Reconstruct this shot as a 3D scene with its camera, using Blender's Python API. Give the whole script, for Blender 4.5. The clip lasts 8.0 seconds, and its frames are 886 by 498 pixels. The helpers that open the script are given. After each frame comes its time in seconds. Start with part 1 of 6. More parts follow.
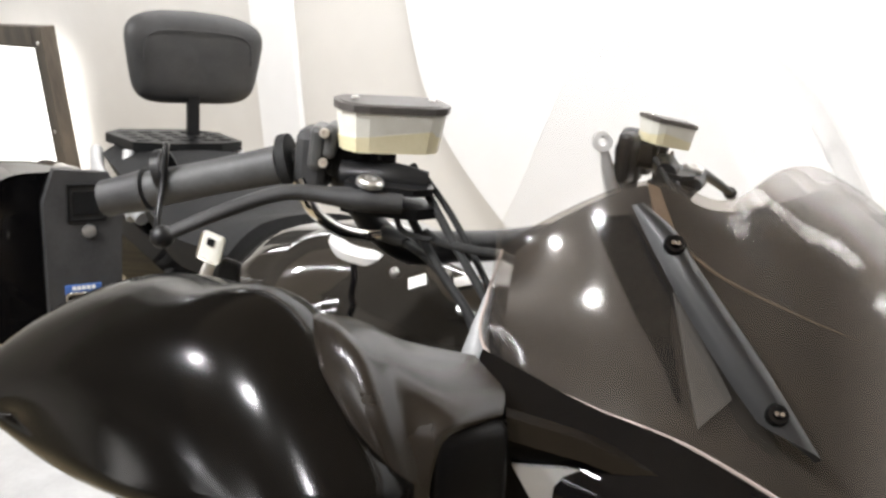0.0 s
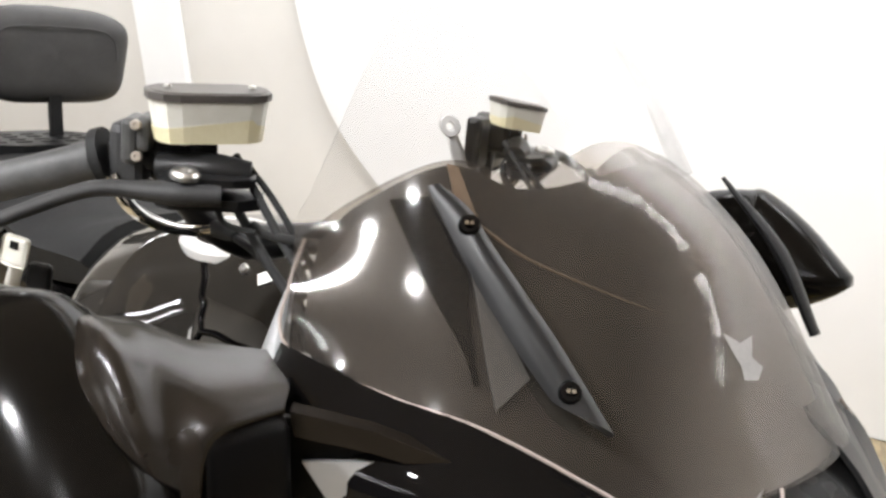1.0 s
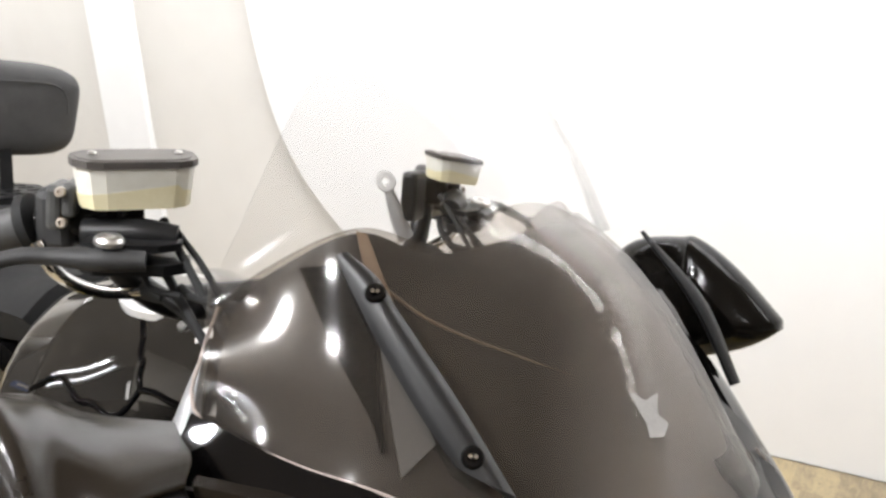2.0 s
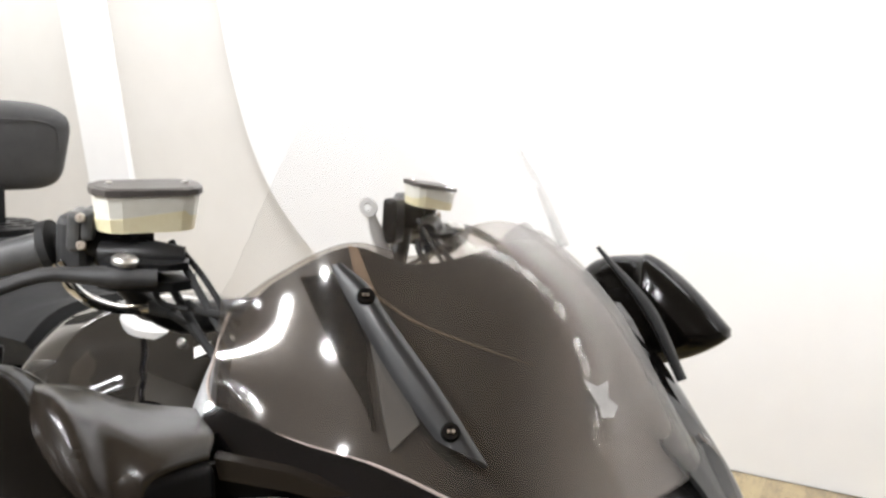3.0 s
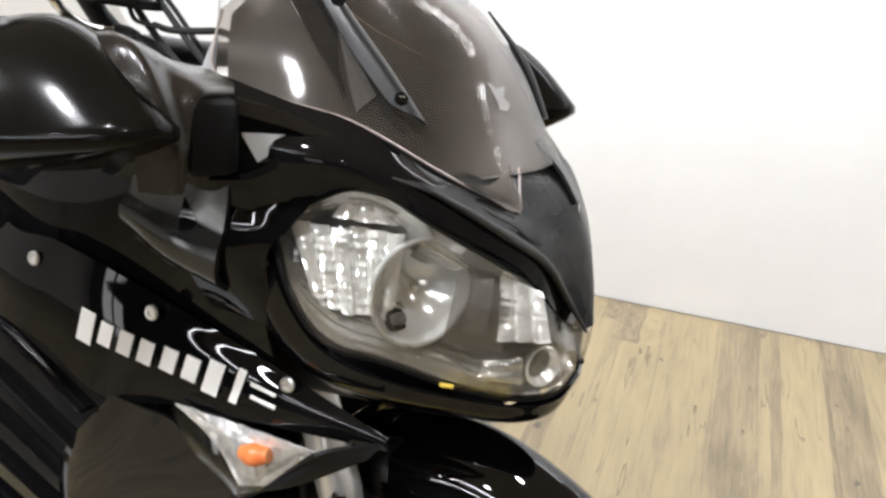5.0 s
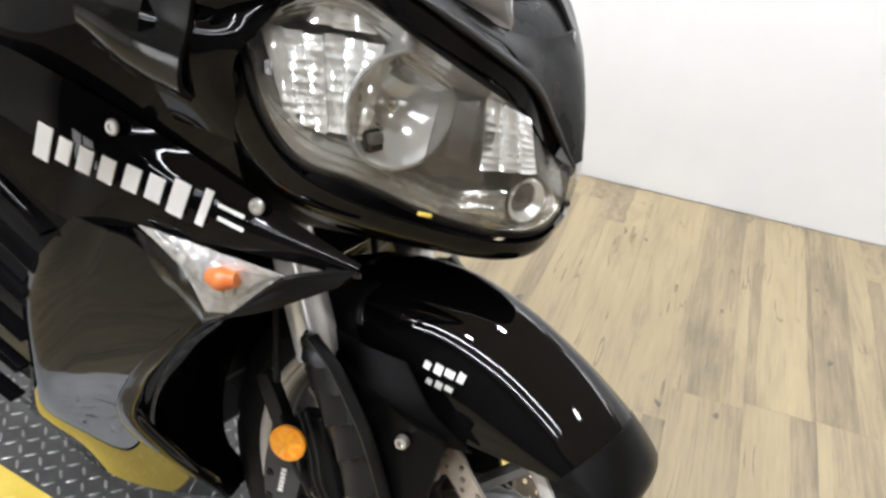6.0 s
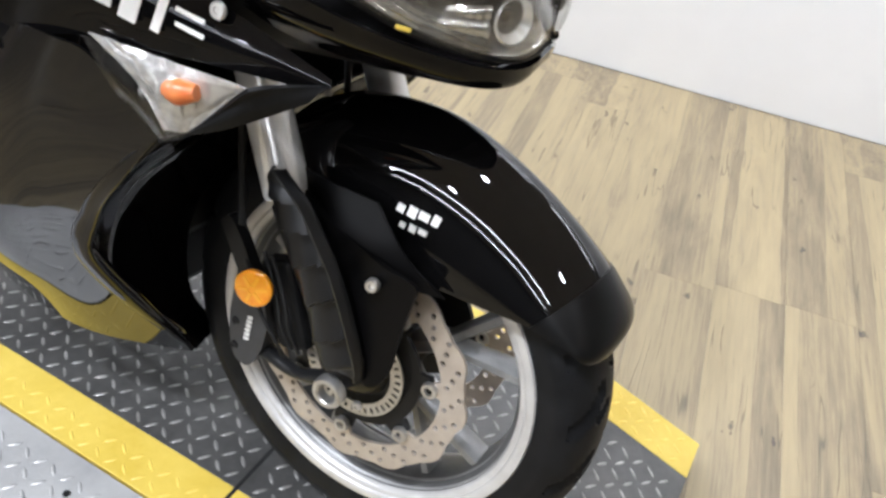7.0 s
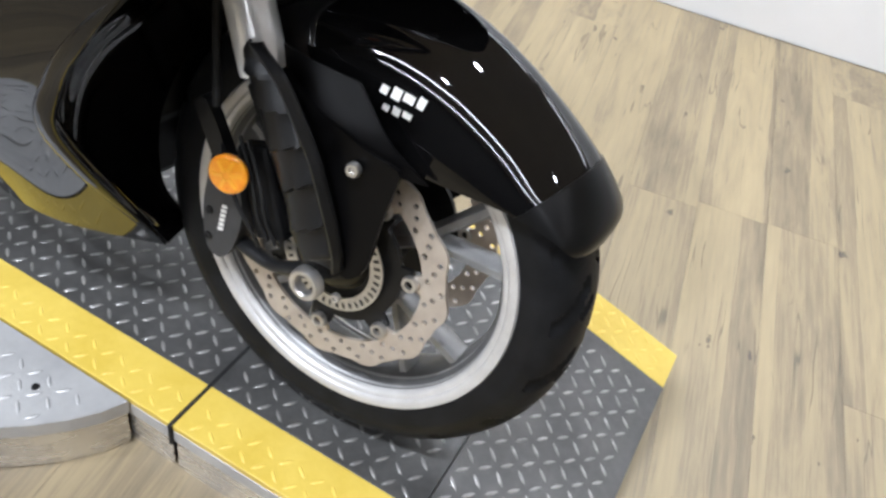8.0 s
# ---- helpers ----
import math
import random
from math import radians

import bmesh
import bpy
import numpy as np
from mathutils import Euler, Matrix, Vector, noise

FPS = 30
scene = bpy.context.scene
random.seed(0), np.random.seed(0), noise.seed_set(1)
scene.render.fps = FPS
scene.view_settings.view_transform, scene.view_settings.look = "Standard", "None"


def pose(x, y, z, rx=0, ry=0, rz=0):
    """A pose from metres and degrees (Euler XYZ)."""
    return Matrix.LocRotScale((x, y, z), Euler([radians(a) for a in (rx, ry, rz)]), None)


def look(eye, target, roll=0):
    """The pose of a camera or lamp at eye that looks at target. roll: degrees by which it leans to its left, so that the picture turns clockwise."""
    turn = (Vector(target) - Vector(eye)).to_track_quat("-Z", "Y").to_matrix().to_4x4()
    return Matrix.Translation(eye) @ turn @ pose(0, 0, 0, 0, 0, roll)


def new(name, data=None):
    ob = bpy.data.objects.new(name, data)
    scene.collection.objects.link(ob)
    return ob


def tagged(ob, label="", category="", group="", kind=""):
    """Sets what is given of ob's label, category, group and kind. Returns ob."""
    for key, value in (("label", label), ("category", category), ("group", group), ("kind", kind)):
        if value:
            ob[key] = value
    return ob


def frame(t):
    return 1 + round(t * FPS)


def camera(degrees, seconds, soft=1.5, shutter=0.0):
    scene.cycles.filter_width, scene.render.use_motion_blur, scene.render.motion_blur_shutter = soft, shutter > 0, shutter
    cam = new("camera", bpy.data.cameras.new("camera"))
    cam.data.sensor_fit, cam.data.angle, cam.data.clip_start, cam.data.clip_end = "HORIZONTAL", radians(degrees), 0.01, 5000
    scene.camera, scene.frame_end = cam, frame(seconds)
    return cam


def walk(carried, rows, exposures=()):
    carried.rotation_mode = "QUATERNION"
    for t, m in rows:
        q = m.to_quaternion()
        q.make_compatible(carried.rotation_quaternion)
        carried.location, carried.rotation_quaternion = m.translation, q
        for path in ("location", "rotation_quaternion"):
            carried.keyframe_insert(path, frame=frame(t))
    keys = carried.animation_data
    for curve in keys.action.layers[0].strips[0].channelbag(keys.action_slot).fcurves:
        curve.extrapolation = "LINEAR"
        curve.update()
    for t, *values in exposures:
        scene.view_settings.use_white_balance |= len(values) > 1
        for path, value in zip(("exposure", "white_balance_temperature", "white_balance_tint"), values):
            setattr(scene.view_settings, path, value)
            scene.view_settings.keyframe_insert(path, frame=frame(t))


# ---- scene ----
from mathutils.bvhtree import BVHTree

# ---- camera ----
cam = camera(57.0, 8.0, soft=2.8)
PATH = [
    (0.0, 0.1622, -0.4194, 1.2686, 70.92, 2.15, 52.30),
    (0.5, 0.1793, -0.3886, 1.2553, 69.88, 2.26, 48.95),
    (1.0, 0.1966, -0.3554, 1.2553, 70.25, 2.75, 46.12),
    (1.5, 0.2111, -0.3370, 1.2600, 71.26, 2.25, 44.85),
    (1.7, 0.2163, -0.3310, 1.2663, 72.00, 2.61, 44.37),
    (2.8, 0.2721, -0.3554, 1.2795, 73.85, 3.98, 43.14),
    (3.0, 0.2846, -0.3940, 1.2837, 74.86, 3.55, 42.07),
    (3.2, 0.2981, -0.4547, 1.2959, 75.33, 3.72, 39.51),
    (3.5, 0.3194, -0.5471, 1.2946, 74.00, 4.40, 36.43),
    (4.0, 0.3525, -0.6448, 1.2739, 71.90, 0.62, 33.40),
    (4.5, 0.3637, -0.6625, 1.2521, 69.58, -1.50, 32.35),
    (4.7, 0.3587, -0.6560, 1.2374, 67.91, -2.08, 31.80),
    (5.8, 0.3602, -0.6305, 1.1581, 60.02, -4.79, 32.00),
    (6.0, 0.3634, -0.6289, 1.1416, 58.07, -5.22, 31.76),
    (6.5, 0.3653, -0.6238, 1.0973, 53.98, -6.53, 30.95),
    (7.0, 0.3680, -0.6251, 1.0611, 51.14, -7.76, 31.28),
    (7.5, 0.3673, -0.6225, 1.0279, 48.76, -8.88, 31.15),
    (8.0, 0.3719, -0.6270, 1.0042, 46.29, -9.81, 31.02),
]
walk(cam, [(t, pose(x, y, z, rx, ry, rz)) for t, x, y, z, rx, ry, rz in PATH],
     exposures=[(0.0, 0.0, 6500, 10), (4.5, 0.0, 6350, 10), (6.0, 0.0, 6170, 10), (8.0, 0.0, 5900, 10)])

# ---- light ----
world = bpy.data.worlds.new("world")
scene.world = world
world.use_nodes = True
world.node_tree.nodes["Background"].inputs[0].default_value = (1.0, 0.98, 0.96, 1)
world.node_tree.nodes["Background"].inputs[1].default_value = 0.05


def area_lamp(name, eye, target, sx, sy, power, colour):
    lamp = bpy.data.lights.new(name, "AREA")
    lamp.shape, lamp.size, lamp.size_y, lamp.energy, lamp.color = "RECTANGLE", sx, sy, power, colour
    ob = new(name, lamp)
    ob.matrix_world = look(eye, target)
    return ob


NEUTRAL = (0.98, 0.985, 1.0)
CEIL = 2.75

# ---- materials ----


def mat(name, colour=(0.5, 0.5, 0.5), rough=0.5, metal=0.0, coat=0.0, spec=0.5):
    m = bpy.data.materials.new(name)
    m.use_nodes = True
    b = m.node_tree.nodes["Principled BSDF"]
    b.inputs["Base Color"].default_value = (*colour, 1)
    b.inputs["Roughness"].default_value = rough
    b.inputs["Metallic"].default_value = metal
    b.inputs["Coat Weight"].default_value = coat
    b.inputs["Coat Roughness"].default_value = 0.03
    b.inputs["Specular IOR Level"].default_value = spec
    return m


def nodes_of(m):
    t = m.node_tree
    return t, t.nodes["Principled BSDF"]


def add(t, kind, **inputs):
    n = t.nodes.new(kind)
    for k, v in inputs.items():
        n.inputs[k.replace("_", " ")].default_value = v
    return n


def vary(m, low, high, scale, detail=4.0, rough=None, bump=0.0, bump_scale=None, stretch=(1, 1, 1)):
    """Two-scale colour variation, roughness wear and fine relief."""
    t, b = nodes_of(m)
    co = t.nodes.new("ShaderNodeTexCoord")
    mp = t.nodes.new("ShaderNodeMapping")
    mp.inputs["Scale"].default_value = stretch
    t.links.new(co.outputs["Object"], mp.inputs["Vector"])
    n1 = add(t, "ShaderNodeTexNoise", Scale=scale, Detail=detail)
    n2 = add(t, "ShaderNodeTexNoise", Scale=scale * 9, Detail=3.0)
    t.links.new(mp.outputs[0], n1.inputs["Vector"])
    t.links.new(mp.outputs[0], n2.inputs["Vector"])
    mx = t.nodes.new("ShaderNodeMath")
    mx.operation = "MULTIPLY_ADD"
    t.links.new(n2.outputs["Fac"], mx.inputs[0])
    mx.inputs[1].default_value = 0.35
    t.links.new(n1.outputs["Fac"], mx.inputs[2])
    ramp = t.nodes.new("ShaderNodeValToRGB")
    ramp.color_ramp.elements[0].position, ramp.color_ramp.elements[0].color = 0.4, (*low, 1)
    ramp.color_ramp.elements[1].position, ramp.color_ramp.elements[1].color = 0.95, (*high, 1)
    t.links.new(mx.outputs[0], ramp.inputs[0])
    t.links.new(ramp.outputs[0], b.inputs["Base Color"])
    if rough:
        mr = t.nodes.new("ShaderNodeMapRange")
        mr.inputs["To Min"].default_value, mr.inputs["To Max"].default_value = rough
        t.links.new(n1.outputs["Fac"], mr.inputs["Value"])
        t.links.new(mr.outputs[0], b.inputs["Roughness"])
    if bump:
        n3 = add(t, "ShaderNodeTexNoise", Scale=bump_scale or scale * 20, Detail=4.0)
        t.links.new(mp.outputs[0], n3.inputs["Vector"])
        bp = add(t, "ShaderNodeBump", Strength=bump, Distance=0.001)
        t.links.new(n3.outputs["Fac"], bp.inputs["Height"])
        t.links.new(bp.outputs[0], b.inputs["Normal"])
    return m


GLOSS = vary(mat("gloss_black_paint", rough=0.06, coat=0.02, spec=0.21), (0.0022, 0.0022, 0.0026), (0.0044, 0.004, 0.004), 6, rough=(0.015, 0.045))
FENDERPAINT = vary(mat("gloss_fender_paint", rough=0.06, spec=0.4, coat=0.05), (0.0020, 0.0020, 0.0023), (0.0036, 0.0034, 0.0034), 6, rough=(0.015, 0.04))
LOWERPAINT = vary(mat("gloss_lower_paint", rough=0.06, spec=0.4, coat=0.08), (0.0022, 0.0022, 0.0026), (0.0044, 0.004, 0.004), 6, rough=(0.02, 0.05))
MATTE = vary(mat("matte_black_plastic", rough=0.45, spec=0.12), (0.004, 0.004, 0.0043), (0.011, 0.011, 0.0113), 25, rough=(0.36, 0.5), bump=0.25, bump_scale=900)
BLADE = vary(mat("polished_blade_plastic", rough=0.34, spec=0.48), (0.005, 0.005, 0.0053), (0.010, 0.010, 0.0105), 25, rough=(0.32, 0.42))
TANKPAINT = vary(mat("gloss_tank_paint", rough=0.16, coat=0.8, spec=0.5), (0.020, 0.0178, 0.0152), (0.031, 0.0275, 0.0235), 6, rough=(0.05, 0.10))
HOUSING = vary(mat("mirror_housing_paint", rough=0.1, spec=0.13), (0.0024, 0.0021, 0.0018), (0.0050, 0.0043, 0.0036), 6, rough=(0.10, 0.20))
STAYPLATE = vary(mat("black_stay_plate", rough=0.3, spec=0.10), (0.0018, 0.0018, 0.002), (0.004, 0.0036, 0.0036), 6, rough=(0.25, 0.4))
ARMPAINT = vary(mat("mirror_arm_satin", rough=0.25, spec=0.38), (0.009, 0.0070, 0.0054), (0.017, 0.0133, 0.0102), 8, rough=(0.20, 0.3))
TIP = vary(mat("fender_tip_plastic", rough=0.3, spec=0.2), (0.003, 0.003, 0.003), (0.006, 0.006, 0.006), 25, rough=(0.24, 0.36), bump=0.1, bump_scale=700)
SATIN = vary(mat("satin_black_metal", rough=0.3, spec=0.26), (0.005, 0.005, 0.0055), (0.013, 0.013, 0.0135), 30, rough=(0.24, 0.4), bump=0.1, bump_scale=600)
RUBBER = vary(mat("rubber", rough=0.55, spec=0.22), (0.010, 0.010, 0.0105), (0.022, 0.022, 0.022), 18, rough=(0.55, 0.8), bump=0.35, bump_scale=500)
VINYL = vary(mat("seat_vinyl", rough=0.5), (0.024, 0.024, 0.0245), (0.042, 0.0415, 0.041), 20, rough=(0.42, 0.58), bump=0.5, bump_scale=380)
TYRE = vary(mat("tyre_rubber", rough=0.5, spec=0.12), (0.006, 0.0062, 0.007), (0.014, 0.0143, 0.0155), 30, rough=(0.38, 0.55), bump=0.3, bump_scale=400)
GRIPRUBBER = vary(mat("grip_rubber", rough=0.45, spec=0.35), (0.040, 0.040, 0.0405), (0.085, 0.085, 0.085), 22, rough=(0.4, 0.6), bump=0.35, bump_scale=500)
GUARD = vary(mat("guard_plastic", rough=0.34, spec=0.34), (0.004, 0.004, 0.0043), (0.009, 0.009, 0.0093), 25, rough=(0.28, 0.42), bump=0.15, bump_scale=900)
CASE = vary(mat("grained_case_plastic", rough=0.5, spec=0.4), (0.027, 0.027, 0.028), (0.050, 0.050, 0.051), 30, rough=(0.42, 0.6), bump=0.4, bump_scale=600)
CLAMPGREY = vary(mat("grey_clamp_metal", rough=0.35, metal=0.3), (0.07, 0.07, 0.07), (0.12, 0.12, 0.118), 40, rough=(0.3, 0.45))
RIMSHADE = vary(mat("shaded_rim_barrel", rough=0.4, metal=0.35), (0.085, 0.085, 0.086), (0.14, 0.14, 0.14), 30, rough=(0.32, 0.48))
CAST = vary(mat("cast_grey_wheel", rough=0.38, metal=0.35), (0.24, 0.24, 0.24), (0.34, 0.34, 0.335), 30, rough=(0.3, 0.45))
SILVER = vary(mat("silver_paint", rough=0.32, metal=0.35), (0.52, 0.51, 0.50), (0.66, 0.65, 0.64), 30, rough=(0.26, 0.4))
CHROME = vary(mat("chrome", rough=0.12, metal=1.0), (0.72, 0.71, 0.69), (0.85, 0.84, 0.82), 30, rough=(0.08, 0.18))
STEEL = vary(mat("brake_steel", rough=0.42, metal=0.55), (0.46, 0.40, 0.345), (0.60, 0.54, 0.47), 40, rough=(0.36, 0.5), bump=0.15, bump_scale=700)
DISH = vary(mat("smoky_chrome_dish", rough=0.12, metal=0.75), (0.40, 0.39, 0.375), (0.58, 0.57, 0.55), 20, rough=(0.08, 0.18))
BOWL = vary(mat("vapour_chrome", rough=0.1, metal=0.5), (0.86, 0.86, 0.85), (0.96, 0.96, 0.95), 40, rough=(0.06, 0.16))
FORKTUBE = vary(mat("bright_fork_tube", rough=0.2, metal=0.5), (0.80, 0.80, 0.80), (0.92, 0.92, 0.91), 60, rough=(0.1, 0.3))
SIGNALBOWL = vary(mat("signal_reflector", rough=0.2, metal=0.6), (0.40, 0.39, 0.385), (0.85, 0.84, 0.83), 90, rough=(0.08, 0.25))
PALE = vary(mat("pale_clear_plastic", rough=0.3), (0.14, 0.14, 0.145), (0.26, 0.26, 0.265), 30)
RIMLIGHT = vary(mat("screen_edge_highlight", rough=0.2), (0.26, 0.22, 0.20), (0.42, 0.36, 0.33), 30)
ZINC = vary(mat("zinc_fastener", rough=0.3, metal=0.9), (0.55, 0.54, 0.52), (0.75, 0.74, 0.72), 60)
AMBER = vary(mat("amber_lens", rough=0.15, coat=0.7), (0.80, 0.22, 0.005), (0.95, 0.42, 0.02), 70)
GOLD = mat("bright_amber_facet", (0.92, 0.40, 0.02), 0.12, coat=0.7)
ORANGE = vary(mat("orange_bulb", rough=0.3), (0.80, 0.14, 0.02), (0.90, 0.34, 0.12), 60)
RESIN = vary(mat("aged_reservoir_resin", rough=0.35), (0.62, 0.60, 0.52), (0.78, 0.77, 0.72), 12, rough=(0.3, 0.45))
FLUID = vary(mat("yellow_brake_fluid", rough=0.3), (0.66, 0.59, 0.36), (0.78, 0.72, 0.52), 25)
WHITE = mat("white_print", (0.8, 0.79, 0.76), 0.4)
BLUE = mat("blue_badge", (0.05, 0.12, 0.35), 0.35)
DARKGREY = vary(mat("grey_cover", rough=0.4), (0.05, 0.045, 0.042), (0.09, 0.08, 0.074), 40, rough=(0.3, 0.5))
GREYPANEL = vary(mat("smoked_grey_paint", rough=0.2, coat=0.2), (0.012, 0.012, 0.012), (0.020, 0.020, 0.020), 8, rough=(0.1, 0.2))
NOSE = vary(mat("satin_nose_paint", rough=0.28, spec=0.12), (0.010, 0.010, 0.010), (0.018, 0.018, 0.018), 8, rough=(0.22, 0.34))
DARKWALL = vary(mat("dark_showroom_wall", rough=0.7), (0.010, 0.0095, 0.009), (0.024, 0.022, 0.020), 1.5)
WALLPAINT = vary(mat("white_backdrop", rough=0.8), (0.76, 0.76, 0.76), (0.83, 0.83, 0.83), 0.9, rough=(0.7, 0.9), bump=0.06, bump_scale=60)
CREAM = vary(mat("cream_wall", rough=0.8), (0.62, 0.60, 0.565), (0.70, 0.68, 0.645), 0.8, rough=(0.7, 0.9), bump=0.06, bump_scale=60)
CEILING = vary(mat("ceiling_tile", rough=0.9), (0.56, 0.495, 0.43), (0.66, 0.585, 0.51), 1.2)
DARKCEIL = vary(mat("dark_ceiling_tile", rough=0.9), (0.05, 0.045, 0.04), (0.09, 0.08, 0.07), 1.2)
FRAMEWOOD = vary(mat("stained_frame", rough=0.5), (0.03, 0.028, 0.026), (0.16, 0.13, 0.10), 7, detail=8.0, stretch=(1, 1, 0.2))
SKIRT = vary(mat("brushed_skirt_metal", rough=0.3, metal=0.85), (0.62, 0.60, 0.57), (0.80, 0.78, 0.74), 12, rough=(0.2, 0.34), stretch=(1, 1, 6))
PLATE = vary(mat("dark_tread_plate", rough=0.42, metal=0.35), (0.046, 0.0455, 0.045), (0.108, 0.1065, 0.103), 9, rough=(0.3, 0.55), bump=0.3, bump_scale=260)
YELLOW = vary(mat("yellow_floor_paint", rough=0.45), (0.55, 0.39, 0.048), (0.70, 0.53, 0.105), 8, rough=(0.35, 0.6), bump=0.25, bump_scale=200)
ALU = vary(mat("bare_tread_plate", rough=0.36, metal=0.35), (0.40, 0.40, 0.405), (0.56, 0.56, 0.555), 7, rough=(0.3, 0.5), bump=0.2, bump_scale=250)
LUG = vary(mat("worn_lug_tops", rough=0.35, metal=0.6), (0.16, 0.16, 0.158), (0.44, 0.43, 0.415), 40)
YLUG = vary(mat("yellow_lugs", rough=0.4), (0.66, 0.47, 0.055), (0.80, 0.62, 0.16), 40)
EMIT = bpy.data.materials.new("lamp_glow")
EMIT.use_nodes = True
EMIT.node_tree.nodes["Principled BSDF"].inputs["Emission Color"].default_value = (1.0, 0.97, 0.94, 1)
EMIT.node_tree.nodes["Principled BSDF"].inputs["Emission Strength"].default_value = 30.0

DAYLIGHT = EMIT.copy()
DAYLIGHT.name = "daylit_pane"
DAYLIGHT.node_tree.nodes["Principled BSDF"].inputs["Emission Strength"].default_value = 2.5

DOORLIGHT = EMIT.copy()
DOORLIGHT.name = "daylit_door_pane"
DOORLIGHT.node_tree.nodes["Principled BSDF"].inputs["Emission Strength"].default_value = 6.0


def thin_film(name, tint, gloss=0.08, haze=0.0):
    """A thin sheet: light passes straight through, tinted, with a clear gloss on top."""
    m = bpy.data.materials.new(name)
    m.use_nodes = True
    t = m.node_tree
    t.nodes.clear()
    out = t.nodes.new("ShaderNodeOutputMaterial")
    tr = t.nodes.new("ShaderNodeBsdfTransparent")
    tr.inputs[0].default_value = (*tint, 1)
    gl = t.nodes.new("ShaderNodeBsdfGlossy")
    gl.inputs["Roughness"].default_value = 0.085
    lw = t.nodes.new("ShaderNodeLayerWeight")
    pw = t.nodes.new("ShaderNodeMath")
    pw.operation = "POWER"
    t.links.new(lw.outputs["Facing"], pw.inputs[0])
    pw.inputs[1].default_value = 3.6
    fr = t.nodes.new("ShaderNodeMath")
    fr.operation = "MULTIPLY_ADD"
    t.links.new(pw.outputs[0], fr.inputs[0])
    fr.inputs[1].default_value = 0.52
    fr.inputs[2].default_value = 0.035
    mx = t.nodes.new("ShaderNodeMixShader")
    t.links.new(fr.outputs[0], mx.inputs[0])
    last = tr
    if haze:
        df = t.nodes.new("ShaderNodeBsdfDiffuse")
        df.inputs[0].default_value = (0.335, 0.30, 0.272, 1)
        m2 = t.nodes.new("ShaderNodeMixShader")
        nz = add(t, "ShaderNodeTexNoise", Scale=6.0, Detail=5.0)
        mr = t.nodes.new("ShaderNodeMapRange")
        mr.inputs["To Min"].default_value, mr.inputs["To Max"].default_value = haze * 0.8, haze * 1.2
        t.links.new(nz.outputs[0], mr.inputs["Value"])
        t.links.new(mr.outputs[0], m2.inputs[0])
        t.links.new(tr.outputs[0], m2.inputs[1])
        t.links.new(df.outputs[0], m2.inputs[2])
        last = m2
    t.links.new(last.outputs[0], mx.inputs[1])
    t.links.new(gl.outputs[0], mx.inputs[2])
    t.links.new(mx.outputs[0], out.inputs[0])
    return m


# the diffuse brown haze paints the ceiling's reflection into the screen
SCREEN = thin_film("smoked_screen_ceiling_haze", (0.80, 0.78, 0.76), haze=0.031)
CLEAR = thin_film("clear_screen", (0.975, 0.975, 0.975))
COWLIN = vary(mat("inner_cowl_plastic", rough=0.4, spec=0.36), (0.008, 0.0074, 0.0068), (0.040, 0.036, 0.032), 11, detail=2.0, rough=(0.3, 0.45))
BRONZE = vary(mat("bronze_reflection", rough=0.3, metal=0.5), (0.16, 0.115, 0.08), (0.27, 0.20, 0.145), 30, rough=(0.25, 0.4))
DECAL = vary(mat("frosted_print", rough=0.5), (0.26, 0.255, 0.25), (0.38, 0.37, 0.36), 60)
SMOKE = vary(mat("pale_smoke_plastic", rough=0.3), (0.06, 0.058, 0.055), (0.10, 0.097, 0.093), 30)


def fade_to_clear(m):
    """Fades the dark cowl across the machine to half-clear pale; the pale paints the white wall's light."""
    t, bsdf = nodes_of(m)
    out = next(n for n in t.nodes if n.bl_idname == "ShaderNodeOutputMaterial")
    tc = t.nodes.new("ShaderNodeTexCoord")
    dot = t.nodes.new("ShaderNodeVectorMath")
    dot.operation = "DOT_PRODUCT"
    t.links.new(tc.outputs["Object"], dot.inputs[0])
    dot.inputs[1].default_value = (0.0, 1.0, -0.65)
    mr = t.nodes.new("ShaderNodeMapRange")
    mr.interpolation_type = "SMOOTHSTEP"
    mr.inputs["From Min"].default_value, mr.inputs["From Max"].default_value = -0.820, -0.715
    t.links.new(dot.outputs["Value"], mr.inputs["Value"])
    tr = t.nodes.new("ShaderNodeBsdfTransparent")
    tr.inputs[0].default_value = (0.84, 0.84, 0.83, 1)
    df = t.nodes.new("ShaderNodeBsdfDiffuse")
    df.inputs[0].default_value = (0.62, 0.61, 0.60, 1)
    clear = t.nodes.new("ShaderNodeMixShader")
    clear.inputs[0].default_value = 0.5
    t.links.new(tr.outputs[0], clear.inputs[1])
    t.links.new(df.outputs[0], clear.inputs[2])
    mx = t.nodes.new("ShaderNodeMixShader")
    t.links.new(mr.outputs[0], mx.inputs[0])
    t.links.new(bsdf.outputs[0], mx.inputs[1])
    t.links.new(clear.outputs[0], mx.inputs[2])
    t.links.new(mx.outputs[0], out.inputs[0])
    return m


fade_to_clear(COWLIN)
GLASSEDGE = thin_film("clear_screen_edge", (0.93, 0.93, 0.93), haze=0.04)
LENS = thin_film("clear_lens", (0.93, 0.93, 0.92))
FROST = thin_film("frosted_shell", (0.74, 0.74, 0.74), haze=0.22)


